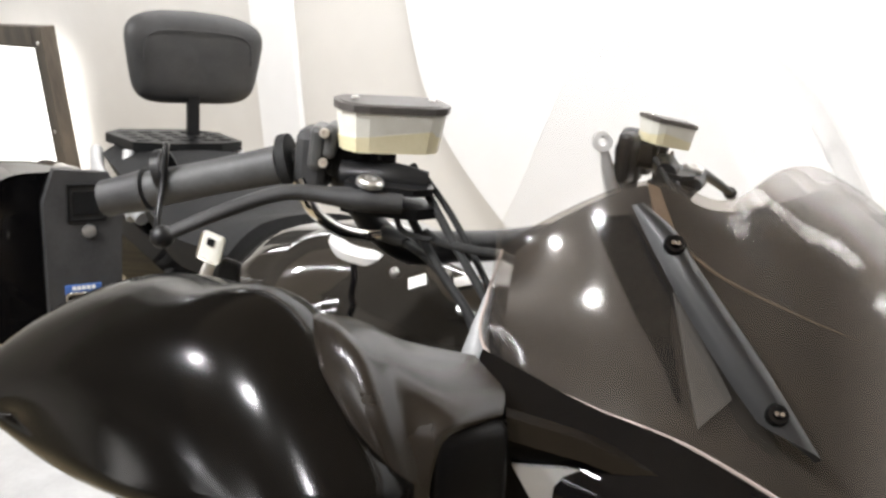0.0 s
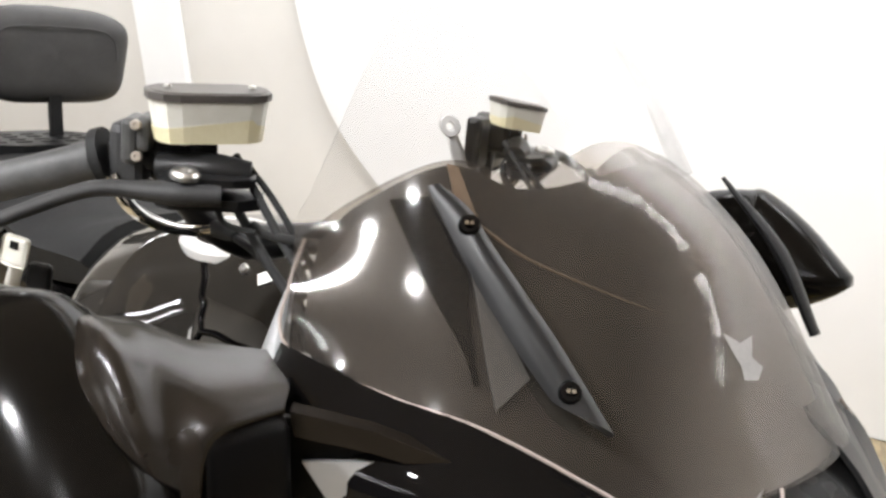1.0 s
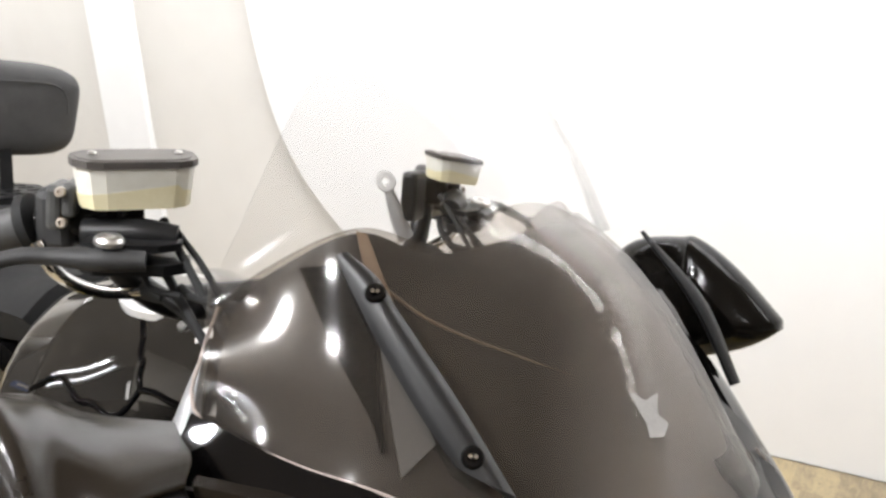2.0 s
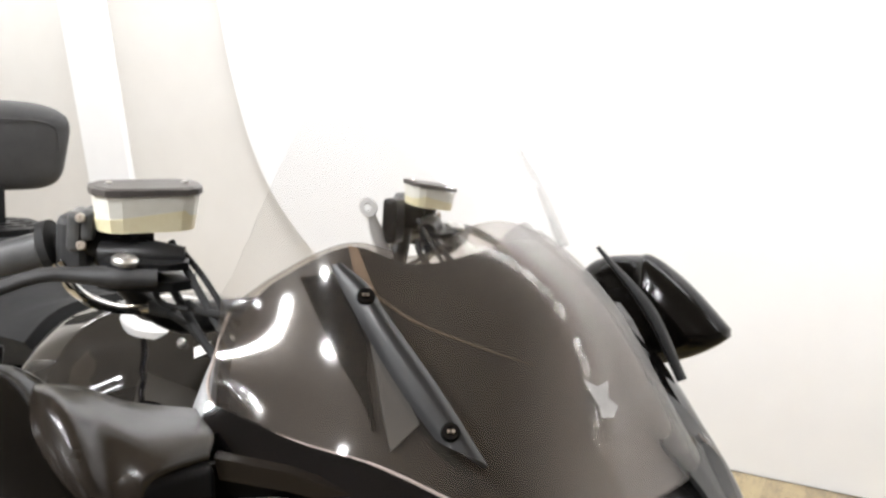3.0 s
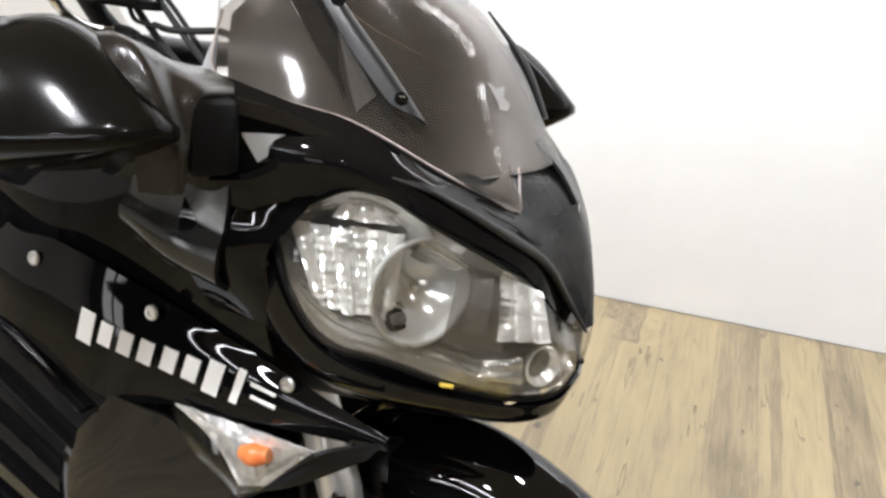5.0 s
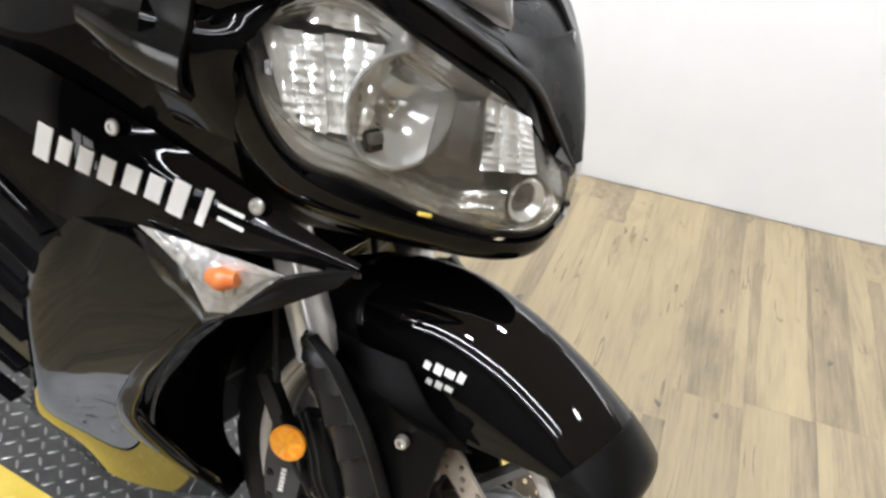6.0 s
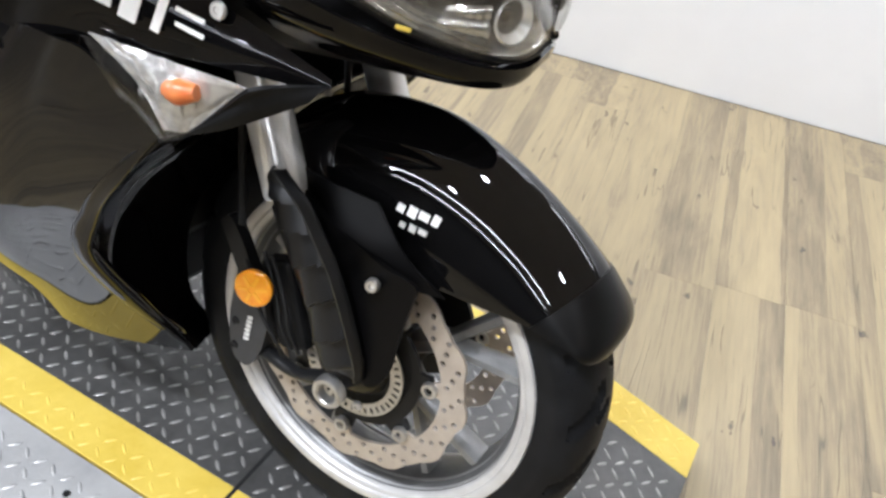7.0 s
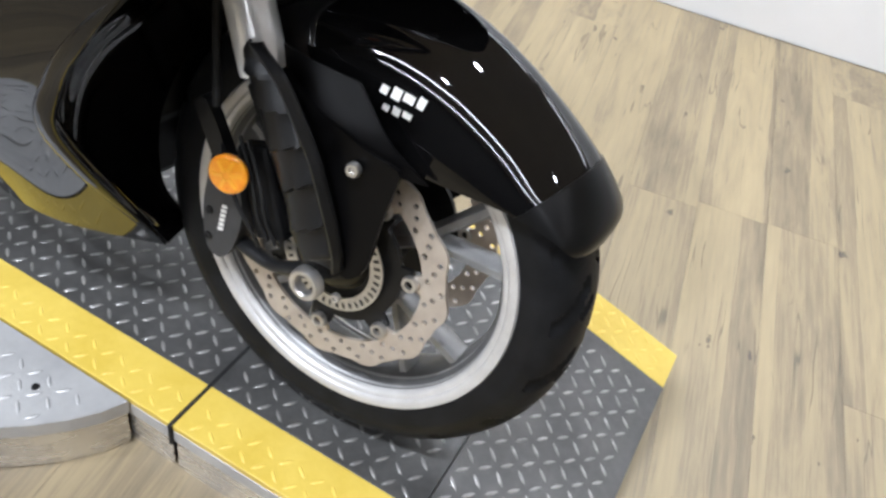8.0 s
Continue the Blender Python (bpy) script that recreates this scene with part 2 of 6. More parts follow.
def wood_material():
    """Weathered print: tan boards with grey-brown patches along the grain, fine cracks, knots and specks."""
    m = mat("weathered_wood_plank", rough=0.45)
    t, b = nodes_of(m)
    co = t.nodes.new("ShaderNodeTexCoord")
    info = t.nodes.new("ShaderNodeObjectInfo")
    comb = t.nodes.new("ShaderNodeCombineXYZ")
    for i in range(3):
        t.links.new(info.outputs["Random"], comb.inputs[i])
    off = t.nodes.new("ShaderNodeVectorMath")
    off.operation = "MULTIPLY_ADD"
    off.inputs[1].default_value = (37.0, 61.0, 11.0)
    t.links.new(comb.outputs[0], off.inputs[0])
    t.links.new(co.outputs["Object"], off.inputs[2])

    def along(stretch):
        mp = t.nodes.new("ShaderNodeMapping")
        mp.inputs["Scale"].default_value = (1.0, stretch, 1.0)
        t.links.new(off.outputs[0], mp.inputs["Vector"])
        return mp.outputs[0]

    def noise_at(stretch, scale, detail, rough=0.6, distort=0.0):
        n = add(t, "ShaderNodeTexNoise", Scale=scale, Detail=detail, Roughness=rough, Distortion=distort)
        t.links.new(along(stretch), n.inputs["Vector"])
        return n.outputs["Fac"]

    def calc(kind, a, b2=None, c=None):
        n = t.nodes.new("ShaderNodeMath")
        n.operation = kind
        for i, v in enumerate((a, b2, c)):
            if v is None:
                continue
            if isinstance(v, (int, float)):
                n.inputs[i].default_value = v
            else:
                t.links.new(v, n.inputs[i])
        return n.outputs[0]

    def span(v, lo, hi, a=0.0, c=1.0):
        n = t.nodes.new("ShaderNodeMapRange")
        for k, q in (("From Min", lo), ("From Max", hi), ("To Min", a), ("To Max", c)):
            n.inputs[k].default_value = q
        t.links.new(v, n.inputs["Value"])
        return n.outputs[0]

    def mix(fac, a, c):
        n = t.nodes.new("ShaderNodeMix")
        n.data_type = "RGBA"
        t.links.new(fac, n.inputs["Factor"])
        for key, v in (("A", a), ("B", c)):
            if isinstance(v, tuple):
                n.inputs[key].default_value = v
            else:
                t.links.new(v, n.inputs[key])
        return n.outputs["Result"]
    patch = noise_at(0.13, 17.0, 7.0, 0.66, 0.6)
    grain = noise_at(0.040, 120.0, 6.0, 0.7)
    fine = noise_at(0.10, 260.0, 3.0)
    # printed strips across the board, each with a tone of its own
    sep = t.nodes.new("ShaderNodeSeparateXYZ")
    t.links.new(off.outputs[0], sep.inputs[0])
    wander = noise_at(0.5, 3.0, 2.0)
    step = calc("FLOOR", calc("DIVIDE", calc("MULTIPLY_ADD", wander, 0.03, sep.outputs[0]), 0.062))
    rnd = t.nodes.new("ShaderNodeTexWhiteNoise")
    rnd.noise_dimensions = "1D"
    t.links.new(step, rnd.inputs["W"])
    tone = calc("MULTIPLY_ADD", rnd.outputs["Value"], 0.17, calc("MULTIPLY_ADD", patch, 0.46, 0.195))
    tone = calc("MULTIPLY_ADD", grain, 0.42, calc("SUBTRACT", tone, 0.21))
    ramp = t.nodes.new("ShaderNodeValToRGB")
    e = ramp.color_ramp.elements
    e[0].position, e[0].color = 0.30, (0.128, 0.101, 0.066, 1)
    e[1].position, e[1].color = 0.74, (0.360, 0.290, 0.168, 1)
    for at, tint in ((0.40, (0.180, 0.144, 0.092, 1)), (0.475, (0.228, 0.182, 0.114, 1)), (0.53, (0.278, 0.222, 0.132, 1)), (0.62, (0.318, 0.254, 0.148, 1))):
        ramp.color_ramp.elements.new(at).color = tint
    t.links.new(tone, ramp.inputs[0])
    base = ramp.outputs[0]
    # thin dark cracks that come and go along the grain
    line = span(calc("ABSOLUTE", calc("SUBTRACT", noise_at(0.055, 26.0, 2.0), 0.5)), 0.004, 0.012, 1.0, 0.0)
    here = span(noise_at(0.35, 9.0, 2.0), 0.54, 0.60)
    base = mix(calc("MULTIPLY", calc("MULTIPLY", line, here), 0.55), base, (0.056, 0.045, 0.036, 1))
    # knots and specks
    for scale, size, keep, squash in ((8.0, 0.070, 0.78, 0.6), (26.0, 0.14, 0.91, 0.35), (70.0, 0.18, 0.94, 0.5)):
        v = add(t, "ShaderNodeTexVoronoi", Scale=scale)
        v.voronoi_dimensions = "2D"
        bend = add(t, "ShaderNodeTexNoise", Scale=scale * 3, Detail=3.0)
        t.links.new(off.outputs[0], bend.inputs["Vector"])
        warp = t.nodes.new("ShaderNodeVectorMath")
        warp.operation = "MULTIPLY_ADD"
        t.links.new(bend.outputs["Color"], warp.inputs[0])
        warp.inputs[1].default_value = (0.35 / scale, 0.5 / scale, 0.0)
        t.links.new(along(squash), warp.inputs[2])
        t.links.new(warp.outputs[0], v.inputs["Vector"])
        dot = span(v.outputs["Distance"], size * 0.55, size, 1.0, 0.0)
        pick = span(v.outputs["Color"], keep, keep + 0.01)
        base = mix(calc("MULTIPLY", calc("MULTIPLY", dot, pick), 0.75), base, (0.060, 0.048, 0.041, 1))
    t.links.new(base, b.inputs["Base Color"])
    t.links.new(span(grain, 0.2, 0.8, 0.36, 0.60), b.inputs["Roughness"])
    bp = add(t, "ShaderNodeBump", Strength=0.2, Distance=0.0008)
    t.links.new(calc("ADD", grain, fine), bp.inputs["Height"])
    t.links.new(bp.outputs[0], b.inputs["Normal"])
    return m


WOOD = wood_material()

# ---- mesh helpers ----


def to_mesh(name, verts, faces, material, smooth=True):
    me = bpy.data.meshes.new(name)
    me.from_pydata([tuple(v) for v in verts], [], faces)
    me.update()
    if smooth:
        me.polygons.foreach_set("use_smooth", [True] * len(me.polygons))
    if material:
        me.materials.append(material)
    return me


def part(name, bm, material, parent, label=""):
    """Links a bmesh or a mesh as one object under a thing or a part."""
    if isinstance(bm, bmesh.types.BMesh):
        me = bpy.data.meshes.new(name)
        bmesh.ops.recalc_face_normals(bm, faces=bm.faces)
        bm.to_mesh(me)
        bm.free()
        if material:
            me.materials.append(material)
    else:
        me = bm
        if material and not me.materials:
            me.materials.append(material)
    ob = new(name, me)
    ob.parent = parent
    if label:
        ob["label"] = label
    return ob


def thing(name, label, category, group="", kind="", m=None):
    ob = new(name)
    if m is not None:
        ob.matrix_world = m
    return tagged(ob, label, category, group, kind)


def spline(points, n, closed=False):
    """A smooth curve through the points, n samples."""
    p = np.array(points, float)
    k = len(p)
    if k == 2:
        s = np.linspace(0, 1, n)[:, None]
        return p[0] * (1 - s) + p[1] * s
    d = np.linalg.norm(np.diff(p, axis=0), axis=1) ** 0.5
    u = np.concatenate([[0], np.cumsum(np.maximum(d, 1e-6))])
    m = np.zeros_like(p)
    for i in range(k):
        a, b = max(i - 1, 0), min(i + 1, k - 1)
        m[i] = (p[b] - p[a]) / (u[b] - u[a])
    out = []
    for s in np.linspace(0, u[-1], n):
        i = min(max(int(np.searchsorted(u, s, side="right")) - 1, 0), k - 2)
        h = u[i + 1] - u[i]
        q = (s - u[i]) / h
        out.append((2 * q**3 - 3 * q**2 + 1) * p[i] + (q**3 - 2 * q**2 + q) * h * m[i] + (-2 * q**3 + 3 * q**2) * p[i + 1] + (q**3 - q**2) * h * m[i + 1])
    return np.array(out)


def surface(cage, nu, nv):
    """A smooth surface through a cage of control points (rows by columns)."""
    rows = np.array([spline(r, nu) for r in cage])
    cols = np.array([spline(rows[:, j], nv) for j in range(nu)])
    return cols.transpose(1, 0, 2)


def grid_normals(g):
    du = np.gradient(g, axis=1)
    dv = np.gradient(g, axis=0)
    n = np.cross(du, dv)
    return n / np.maximum(np.linalg.norm(n, axis=2, keepdims=True), 1e-9)


def shell(name, g, thick, material, side=1):
    """A panel with thickness from a grid of points."""
    nv, nu, _ = g.shape
    inner = g - grid_normals(g) * thick * side
    verts = np.concatenate([g.reshape(-1, 3), inner.reshape(-1, 3)])
    off = nu * nv
    faces = []
    for j in range(nv - 1):
        for i in range(nu - 1):
            a = j * nu + i
            q = (a, a + 1, a + nu + 1, a + nu)
            faces.append(q)
            faces.append(tuple(off + k for k in reversed(q)))
    rim = [i for i in range(nu)] + [j * nu + nu - 1 for j in range(1, nv)] + [(nv - 1) * nu + i for i in range(nu - 2, -1, -1)] + [j * nu for j in range(nv - 2, 0, -1)]
    for a, b in zip(rim, rim[1:] + rim[:1]):
        faces.append((b, a, off + a, off + b))
    me = to_mesh(name, verts, faces, material)
    return fixed(me)


def fixed(me, angle=38):
    """Outward normals, and sharp edges kept sharp."""
    bm = bmesh.new()
    bm.from_mesh(me)
    bmesh.ops.recalc_face_normals(bm, faces=bm.faces)
    for e in bm.edges:
        if len(e.link_faces) == 2 and e.calc_face_angle(0) > radians(angle):
            e.smooth = False
    bm.to_mesh(me)
    bm.free()
    return me


def flip(cage):
    return [[(x, -y, z) for x, y, z in r] for r in cage]


def panel(name, cage, thick, material, parent, nu=24, nv=14, label="", side=1):
    return part(name, shell(name, surface(cage, nu, nv), thick, material, side), material, parent, label)


def ring_frames(path):
    p = np.array(path, float)
    t = np.gradient(p, axis=0)
    t /= np.maximum(np.linalg.norm(t, axis=1, keepdims=True), 1e-9)
    up = np.array([0, 0, 1.0]) if abs(t[0][2]) < 0.9 else np.array([1.0, 0, 0])
    frames = []
    for k in t:
        a = up - k * (up @ k)
        a /= np.linalg.norm(a)
        up = a
        frames.append((a, np.cross(k, a)))
    return p, frames


def tube(name, points, radius, material, n=24, seg=12, squash=1.0):
    """A round bar along a smooth curve; radius may be a list along it."""
    path = spline(points, n)
    rad = np.interp(np.linspace(0, 1, n), np.linspace(0, 1, len(radius)), radius) if hasattr(radius, "__len__") else [radius] * n
    p, fr = ring_frames(path)
    verts, faces = [], []
    for c, (a, b), r in zip(p, fr, rad):
        for k in range(seg):
            w = 2 * math.pi * k / seg
            verts.append(c + a * r * squash * math.cos(w) + b * r * math.sin(w))
    for i in range(n - 1):
        for k in range(seg):
            q = (k + 1) % seg
            faces.append((i * seg + k, i * seg + q, (i + 1) * seg + q, (i + 1) * seg + k))
    faces.append(tuple(range(seg))[::-1])
    faces.append(tuple((n - 1) * seg + k for k in range(seg)))
    return fixed(to_mesh(name, verts, faces, material), 50)


def lathe(name, profile, centre, axis, material, seg=48, closed=False, wobble=None):
    """A turned body: profile of (along, radius) pairs about an axis."""
    ax = Vector(axis).normalized()
    a = ax.orthogonal().normalized()
    b = ax.cross(a)
    verts, faces = [], []
    n = len(profile)
    for k in range(seg):
        w = 2 * math.pi * k / seg
        d = a * math.cos(w) + b * math.sin(w)
        for i, (s, r) in enumerate(profile):
            rr = wobble(w, s, r) if wobble else r
            verts.append(Vector(centre) + ax * s + d * rr)
    for k in range(seg):
        q = (k + 1) % seg
        for i in range(n if closed else n - 1):
            j = (i + 1) % n
            faces.append((k * n + i, k * n + j, q * n + j, q * n + i))
    if not closed:
        faces.append(tuple(k * n for k in range(seg)))
        faces.append(tuple(k * n + n - 1 for k in range(seg))[::-1])
    return fixed(to_mesh(name, verts, faces, material), 40)


def block(name, size, material, m=None, bevel=0.003, taper=1.0):
    """A bevelled block; taper narrows its upper face."""
    bm = bmesh.new()
    bmesh.ops.create_cube(bm, size=1)
    for v in bm.verts:
        k = taper if v.co.z > 0 else 1.0
        v.co = Vector((v.co.x * size[0] * k, v.co.y * size[1] * k, v.co.z * size[2]))
    if bevel:
        bmesh.ops.bevel(bm, geom=bm.edges[:], offset=bevel, segments=2, affect="EDGES", profile=0.5)
    if m is not None:
        bmesh.ops.transform(bm, matrix=m, verts=bm.verts)
    bmesh.ops.recalc_face_normals(bm, faces=bm.faces)
    me = bpy.data.meshes.new(name)
    bm.to_mesh(me)
    bm.free()
    me.materials.append(material)
    return me


def plate(name, outline, thick, material, m=None, bevel=0.0015, holes=()):
    """A flat plate cut from an outline in its own x-y plane, with holes."""
    bm = bmesh.new()
    for loop in [outline, *holes]:
        vs = [bm.verts.new((x, y, 0)) for x, y in loop]
        for a, b in zip(vs, vs[1:] + vs[:1]):
            bm.edges.new((a, b))
    bmesh.ops.triangle_fill(bm, use_beauty=True, edges=bm.edges[:])
    res = bmesh.ops.extrude_face_region(bm, geom=bm.faces[:])
    top = [v for v in res["geom"] if isinstance(v, bmesh.types.BMVert)]
    bmesh.ops.translate(bm, vec=(0, 0, thick), verts=top)
    bmesh.ops.recalc_face_normals(bm, faces=bm.faces)
    if m is not None:
        bmesh.ops.transform(bm, matrix=m, verts=bm.verts)
    me = bpy.data.meshes.new(name)
    bm.to_mesh(me)
    bm.free()
    me.materials.append(material)
    return me


def circle(cx, cy, r, n=10, start=0.0):
    return [(cx + r * math.cos(start + 2 * math.pi * k / n), cy + r * math.sin(start + 2 * math.pi * k / n)) for k in range(n)]


def frame_on(origin, normal, along):
    """A pose with z along the normal and x along the given way."""
    z = Vector(normal).normalized()
    x = Vector(along)
    x = (x - z * x.dot(z)).normalized()
    y = z.cross(x)
    m = Matrix((x, y, z)).transposed().to_4x4()
    m.translation = origin
    return m


def side_plate(name, outline, y, thick, material, n=40):
    """A smooth-edged plate standing in a plane across the bike (outline in x, z)."""
    pts = spline(list(outline) + [outline[0]], n)[:-1]
    return plate(name, [(x, z) for x, z in pts], thick, material, Matrix.Translation((0, y, 0)) @ pose(0, 0, 0, 90))


def bolt(name, at, normal, r, parent, material=None, depth=0.004):
    material = material or ZINC
    prof = [(0, r), (depth * 0.6, r), (depth, r * 0.8), (depth, r * 0.45), (depth * 0.5, r * 0.4)]
    return part(name, lathe(name, prof, at, normal, material, 16), material, parent)

# ---- the room ----
FLOOR = -0.112
WALL = pose(-0.46, 1.90, FLOOR, 0, 0, 11.5)     # x along the back wall, -y into the room


def room():
    def wall(name, size, m, material, label):
        ob = part(name, block(name, size, material, None, 0.0), material, None)
        ob.matrix_world = m
        return tagged(ob, label, "wall", kind="structure")
    h = CEIL - FLOOR
    wall("wall_back", (12.0, 0.1, h), WALL @ pose(-1.0, 0.085, h / 2), CREAM, "cream painted studio wall behind the backdrop")
    wall("wall_left", (0.1, 7.9, h), WALL @ pose(-7.05, -3.9, h / 2), CREAM, "cream painted side wall of the showroom")
    wall("wall_right", (0.1, 7.9, h), WALL @ pose(5.05, -3.9, h / 2), CREAM, "white painted side wall of the showroom")
    wall("wall_front", (12.2, 0.1, h), WALL @ pose(-1.0, -7.9, h / 2), DARKWALL, "dark showroom wall facing the backdrop")
    # bright shop window in the dark wall
    shop = thing("window_2", "bright shop window in a dark wall", "window", kind="structure", m=WALL @ pose(1.3, -7.84, 0))
    for x in (-0.26, 0.26):
        part("pane", block("pane", (0.48, 0.02, 1.1), DAYLIGHT, pose(x, 0, 1.45), 0.0), DAYLIGHT, shop, "daylit pane")
    for x in (-0.53, 0.0, 0.53):
        part("mullion", block("mullion", (0.06, 0.06, 1.22), WALLPAINT, pose(x, 0.03, 1.45), 0.004), WALLPAINT, shop)
    for z in (0.87, 2.03):
        part("rail", block("rail", (1.12, 0.06, 0.06), WALLPAINT, pose(0, 0.03, z), 0.004), WALLPAINT, shop)
    door = thing("door_1", "bright glazed shop door in a dark wall", "door", kind="structure", m=WALL @ pose(-5.6, -7.84, 0))
    for x in (-0.30, 0.30):
        part("pane", block("pane", (0.52, 0.02, 1.9), DOORLIGHT, pose(x, 0, 1.08), 0.0), DOORLIGHT, door, "daylit pane")
    for x in (-0.60, 0.0, 0.60):
        part("stile", block("stile", (0.07, 0.06, 2.1), FRAMEWOOD, pose(x, 0.03, 1.05), 0.004), FRAMEWOOD, door)
    for z in (0.06, 0.95, 2.07):
        part("rail", block("rail", (1.27, 0.055, 0.07), FRAMEWOOD, pose(0, 0.03, z), 0.004), FRAMEWOOD, door)
    # the dark left part is unseen, added to darken the paint's reflections
    for name, x0, x1, material, label in (("ceiling", -2.0, 5.1, CEILING, "dim beige showroom ceiling"), ("ceiling_2", -7.1, -2.0, DARKCEIL, "added dark ceiling, out of view, that darkens reflections")):
        top = part(name, block(name, (x1 - x0, 8.1, 0.08), material, None, 0.0), material, None)
        top.matrix_world = WALL @ pose((x0 + x1) / 2, -3.9, h + 0.04)
        tagged(top, label, "ceiling", kind="structure")
    # hung white backdrop with a swept left edge
    n = 40
    left = spline([(-1.15, 0.0), (-1.62, 0.40), (-1.98, 0.80), (-2.12, 1.25), (-2.16, 1.9), (-2.18, h - 0.01)], n)
    g = np.zeros((n, 30, 3))
    for j in range(n):
        s, z = left[j]
        for i in range(30):
            x = s + (5.0 - s) * (i / 29.0) ** 1.4
            g[j, i] = (x, -0.006 * math.sin(3.1 * x) * (z / h), z)
    sheet = part("backdrop", shell("backdrop", g, 0.004, WALLPAINT), WALLPAINT, None)
    sheet.matrix_world = WALL
    tagged(sheet, "smooth white studio backdrop hung down to the floor", "backdrop", kind="structure")
    strip = part("trim", block("trim", (0.30, 0.03, h - 0.01), WALLPAINT, None, 0.004), WALLPAINT, None)
    strip.matrix_world = WALL @ pose(-2.98, 0.018, h / 2)
    tagged(strip, "white vertical wall strip", "trim", kind="structure")
    # dark framed glazed opening far along the wall
    win = thing("window_1", "white glazed panel in a dark scuffed frame", "window", kind="structure", m=WALL @ pose(-5.35, -0.16, 0.0))
    for nm, w, hh, x, z in (("frame_stile", 0.13, 1.16, 0.40, 0.50), ("frame_stile", 0.13, 1.16, -0.80, 0.50), ("frame_rail", 1.07, 0.13, -0.20, 1.015), ("frame_rail", 1.07, 0.13, -0.20, 0.03)):
        part(nm, block(nm, (w, 0.09, hh), FRAMEWOOD, pose(x, 0, z + 0.06), 0.006), FRAMEWOOD, win)
    part("pane", block("pane", (1.06, 0.02, 0.9), DAYLIGHT, pose(-0.2, 0.02, 0.58), 0.002), DAYLIGHT, win, "white translucent pane")
    for z in (0.98, 0.45):
        part("screw", lathe("screw", [(0, 0.012), (0.006, 0.009)], (0.40, -0.045, z + 0.06), (0, -1, 0), ZINC, 12), ZINC, win)


room()


def lamps():
    """Ceiling tubes and round downlights with their housings."""
    for x, y in ((-0.3, -4.0), (-0.45, -5.1)):
        m = pose(x, y, CEIL, 0, 0, 18)
        t = thing("ceiling_light", "white tube light fixture on the ceiling", "ceiling light", "ceiling tubes", m=m)
        part("housing", block("housing", (3.30, 0.10, 0.05), WALLPAINT, pose(0, 0, -0.025), 0.004), WALLPAINT, t)
        tube_lamp = area_lamp("tube_lamp", (x, y, CEIL - 0.055), (x, y, 0), 3.2, 0.06, 62, NEUTRAL)
        tube_lamp.matrix_world = m @ pose(0, 0, -0.055)
    for x, y, w in ((0.35, -1.12, 27), (-0.50, -1.30, 70), (1.7, -1.2, 8), (-1.5, -1.6, 40), (-0.37, -3.3, 16), (-1.76, -4.6, 16)):
        t = thing("downlight", "small round ceiling downlight", "downlight", "ceiling downlights", m=pose(x, y, CEIL))
        part("bezel", lathe("bezel", [(0, 0.095), (-0.012, 0.09), (-0.012, 0.07)], (0, 0, 0), (0, 0, 1), WALLPAINT, 24), WALLPAINT, t)
        lamp = area_lamp("downlight_lamp", (x, y, CEIL - 0.02), (x, y, 0), 0.13, 0.13, w, NEUTRAL)
        lamp.data.shape = "DISK"
    # row of unseen wash lights added along the backdrop to brighten it
    for k, x in enumerate((-5.6, -3.6, -1.4, 0.6, 2.6)):
        p = WALL @ Vector((x, -0.62, CEIL - FLOOR - 0.06))
        q = WALL @ Vector((x, 0.0, 1.25))
        t = thing("wash_light", "added light bar, out of view, that brightens the backdrop", "wall washer", "backdrop wash lights", m=WALL @ pose(x, -0.62, CEIL - FLOOR))
        part("housing", block("housing", (1.7, 0.16, 0.04), WALLPAINT, pose(0, 0, -0.02), 0.004), WALLPAINT, t)
        # board added to keep the wash lamp out of the bike's reflections
        part("valance", block("valance", (1.7, 0.018, 0.27), WALLPAINT, pose(0, -0.16, -0.135), 0.003), WALLPAINT, t, "added board keeping the lamp out of reflections")
        area_lamp("wash_lamp", p, q, 1.6, 0.25, (46, 42, 56, 60, 44)[k], NEUTRAL)


lamps()


def wood_floor():
    base = part("floor", block("floor", (12.0, 7.9, 0.05), WOOD, pose(-1.0, -3.9, -0.032), 0.0), WOOD, None)
    base.matrix_world = WALL
    tagged(base, "weathered pale wood plank floor", "floor", kind="structure")
    w, ln = 0.165, 1.22
    me = block("plank", (w - 0.0005, ln - 0.0005, 0.004), WOOD, pose(0, 0, -0.002), 0.0)
    rng = random.Random(4)
    for i in range(-13, 18):
        shift = rng.random() * ln
        for j in range(4):
            y = -0.02 - shift + ln / 2 - j * ln
            if y - ln / 2 > -0.012:
                continue
            ob = new("plank", me)
            ob.parent = base
            cut = max(0.0, y + ln / 2 + 0.006)
            ob.matrix_basis = pose(i * w, y - cut / 2, 0.0) @ Matrix.Diagonal((1, (ln - cut) / ln, 1, 1))


LUG_SHAPE = [(-1, 0, 0), (-0.4, -1, 0), (0.4, -1, 0), (1, 0, 0), (0.4, 1, 0), (-0.4, 1, 0), (-0.6, 0, 1), (0.6, 0, 1)]
LUG_FACES = [(0, 1, 6), (1, 2, 7, 6), (2, 3, 7), (3, 4, 7), (4, 5, 6, 7), (5, 0, 6)]


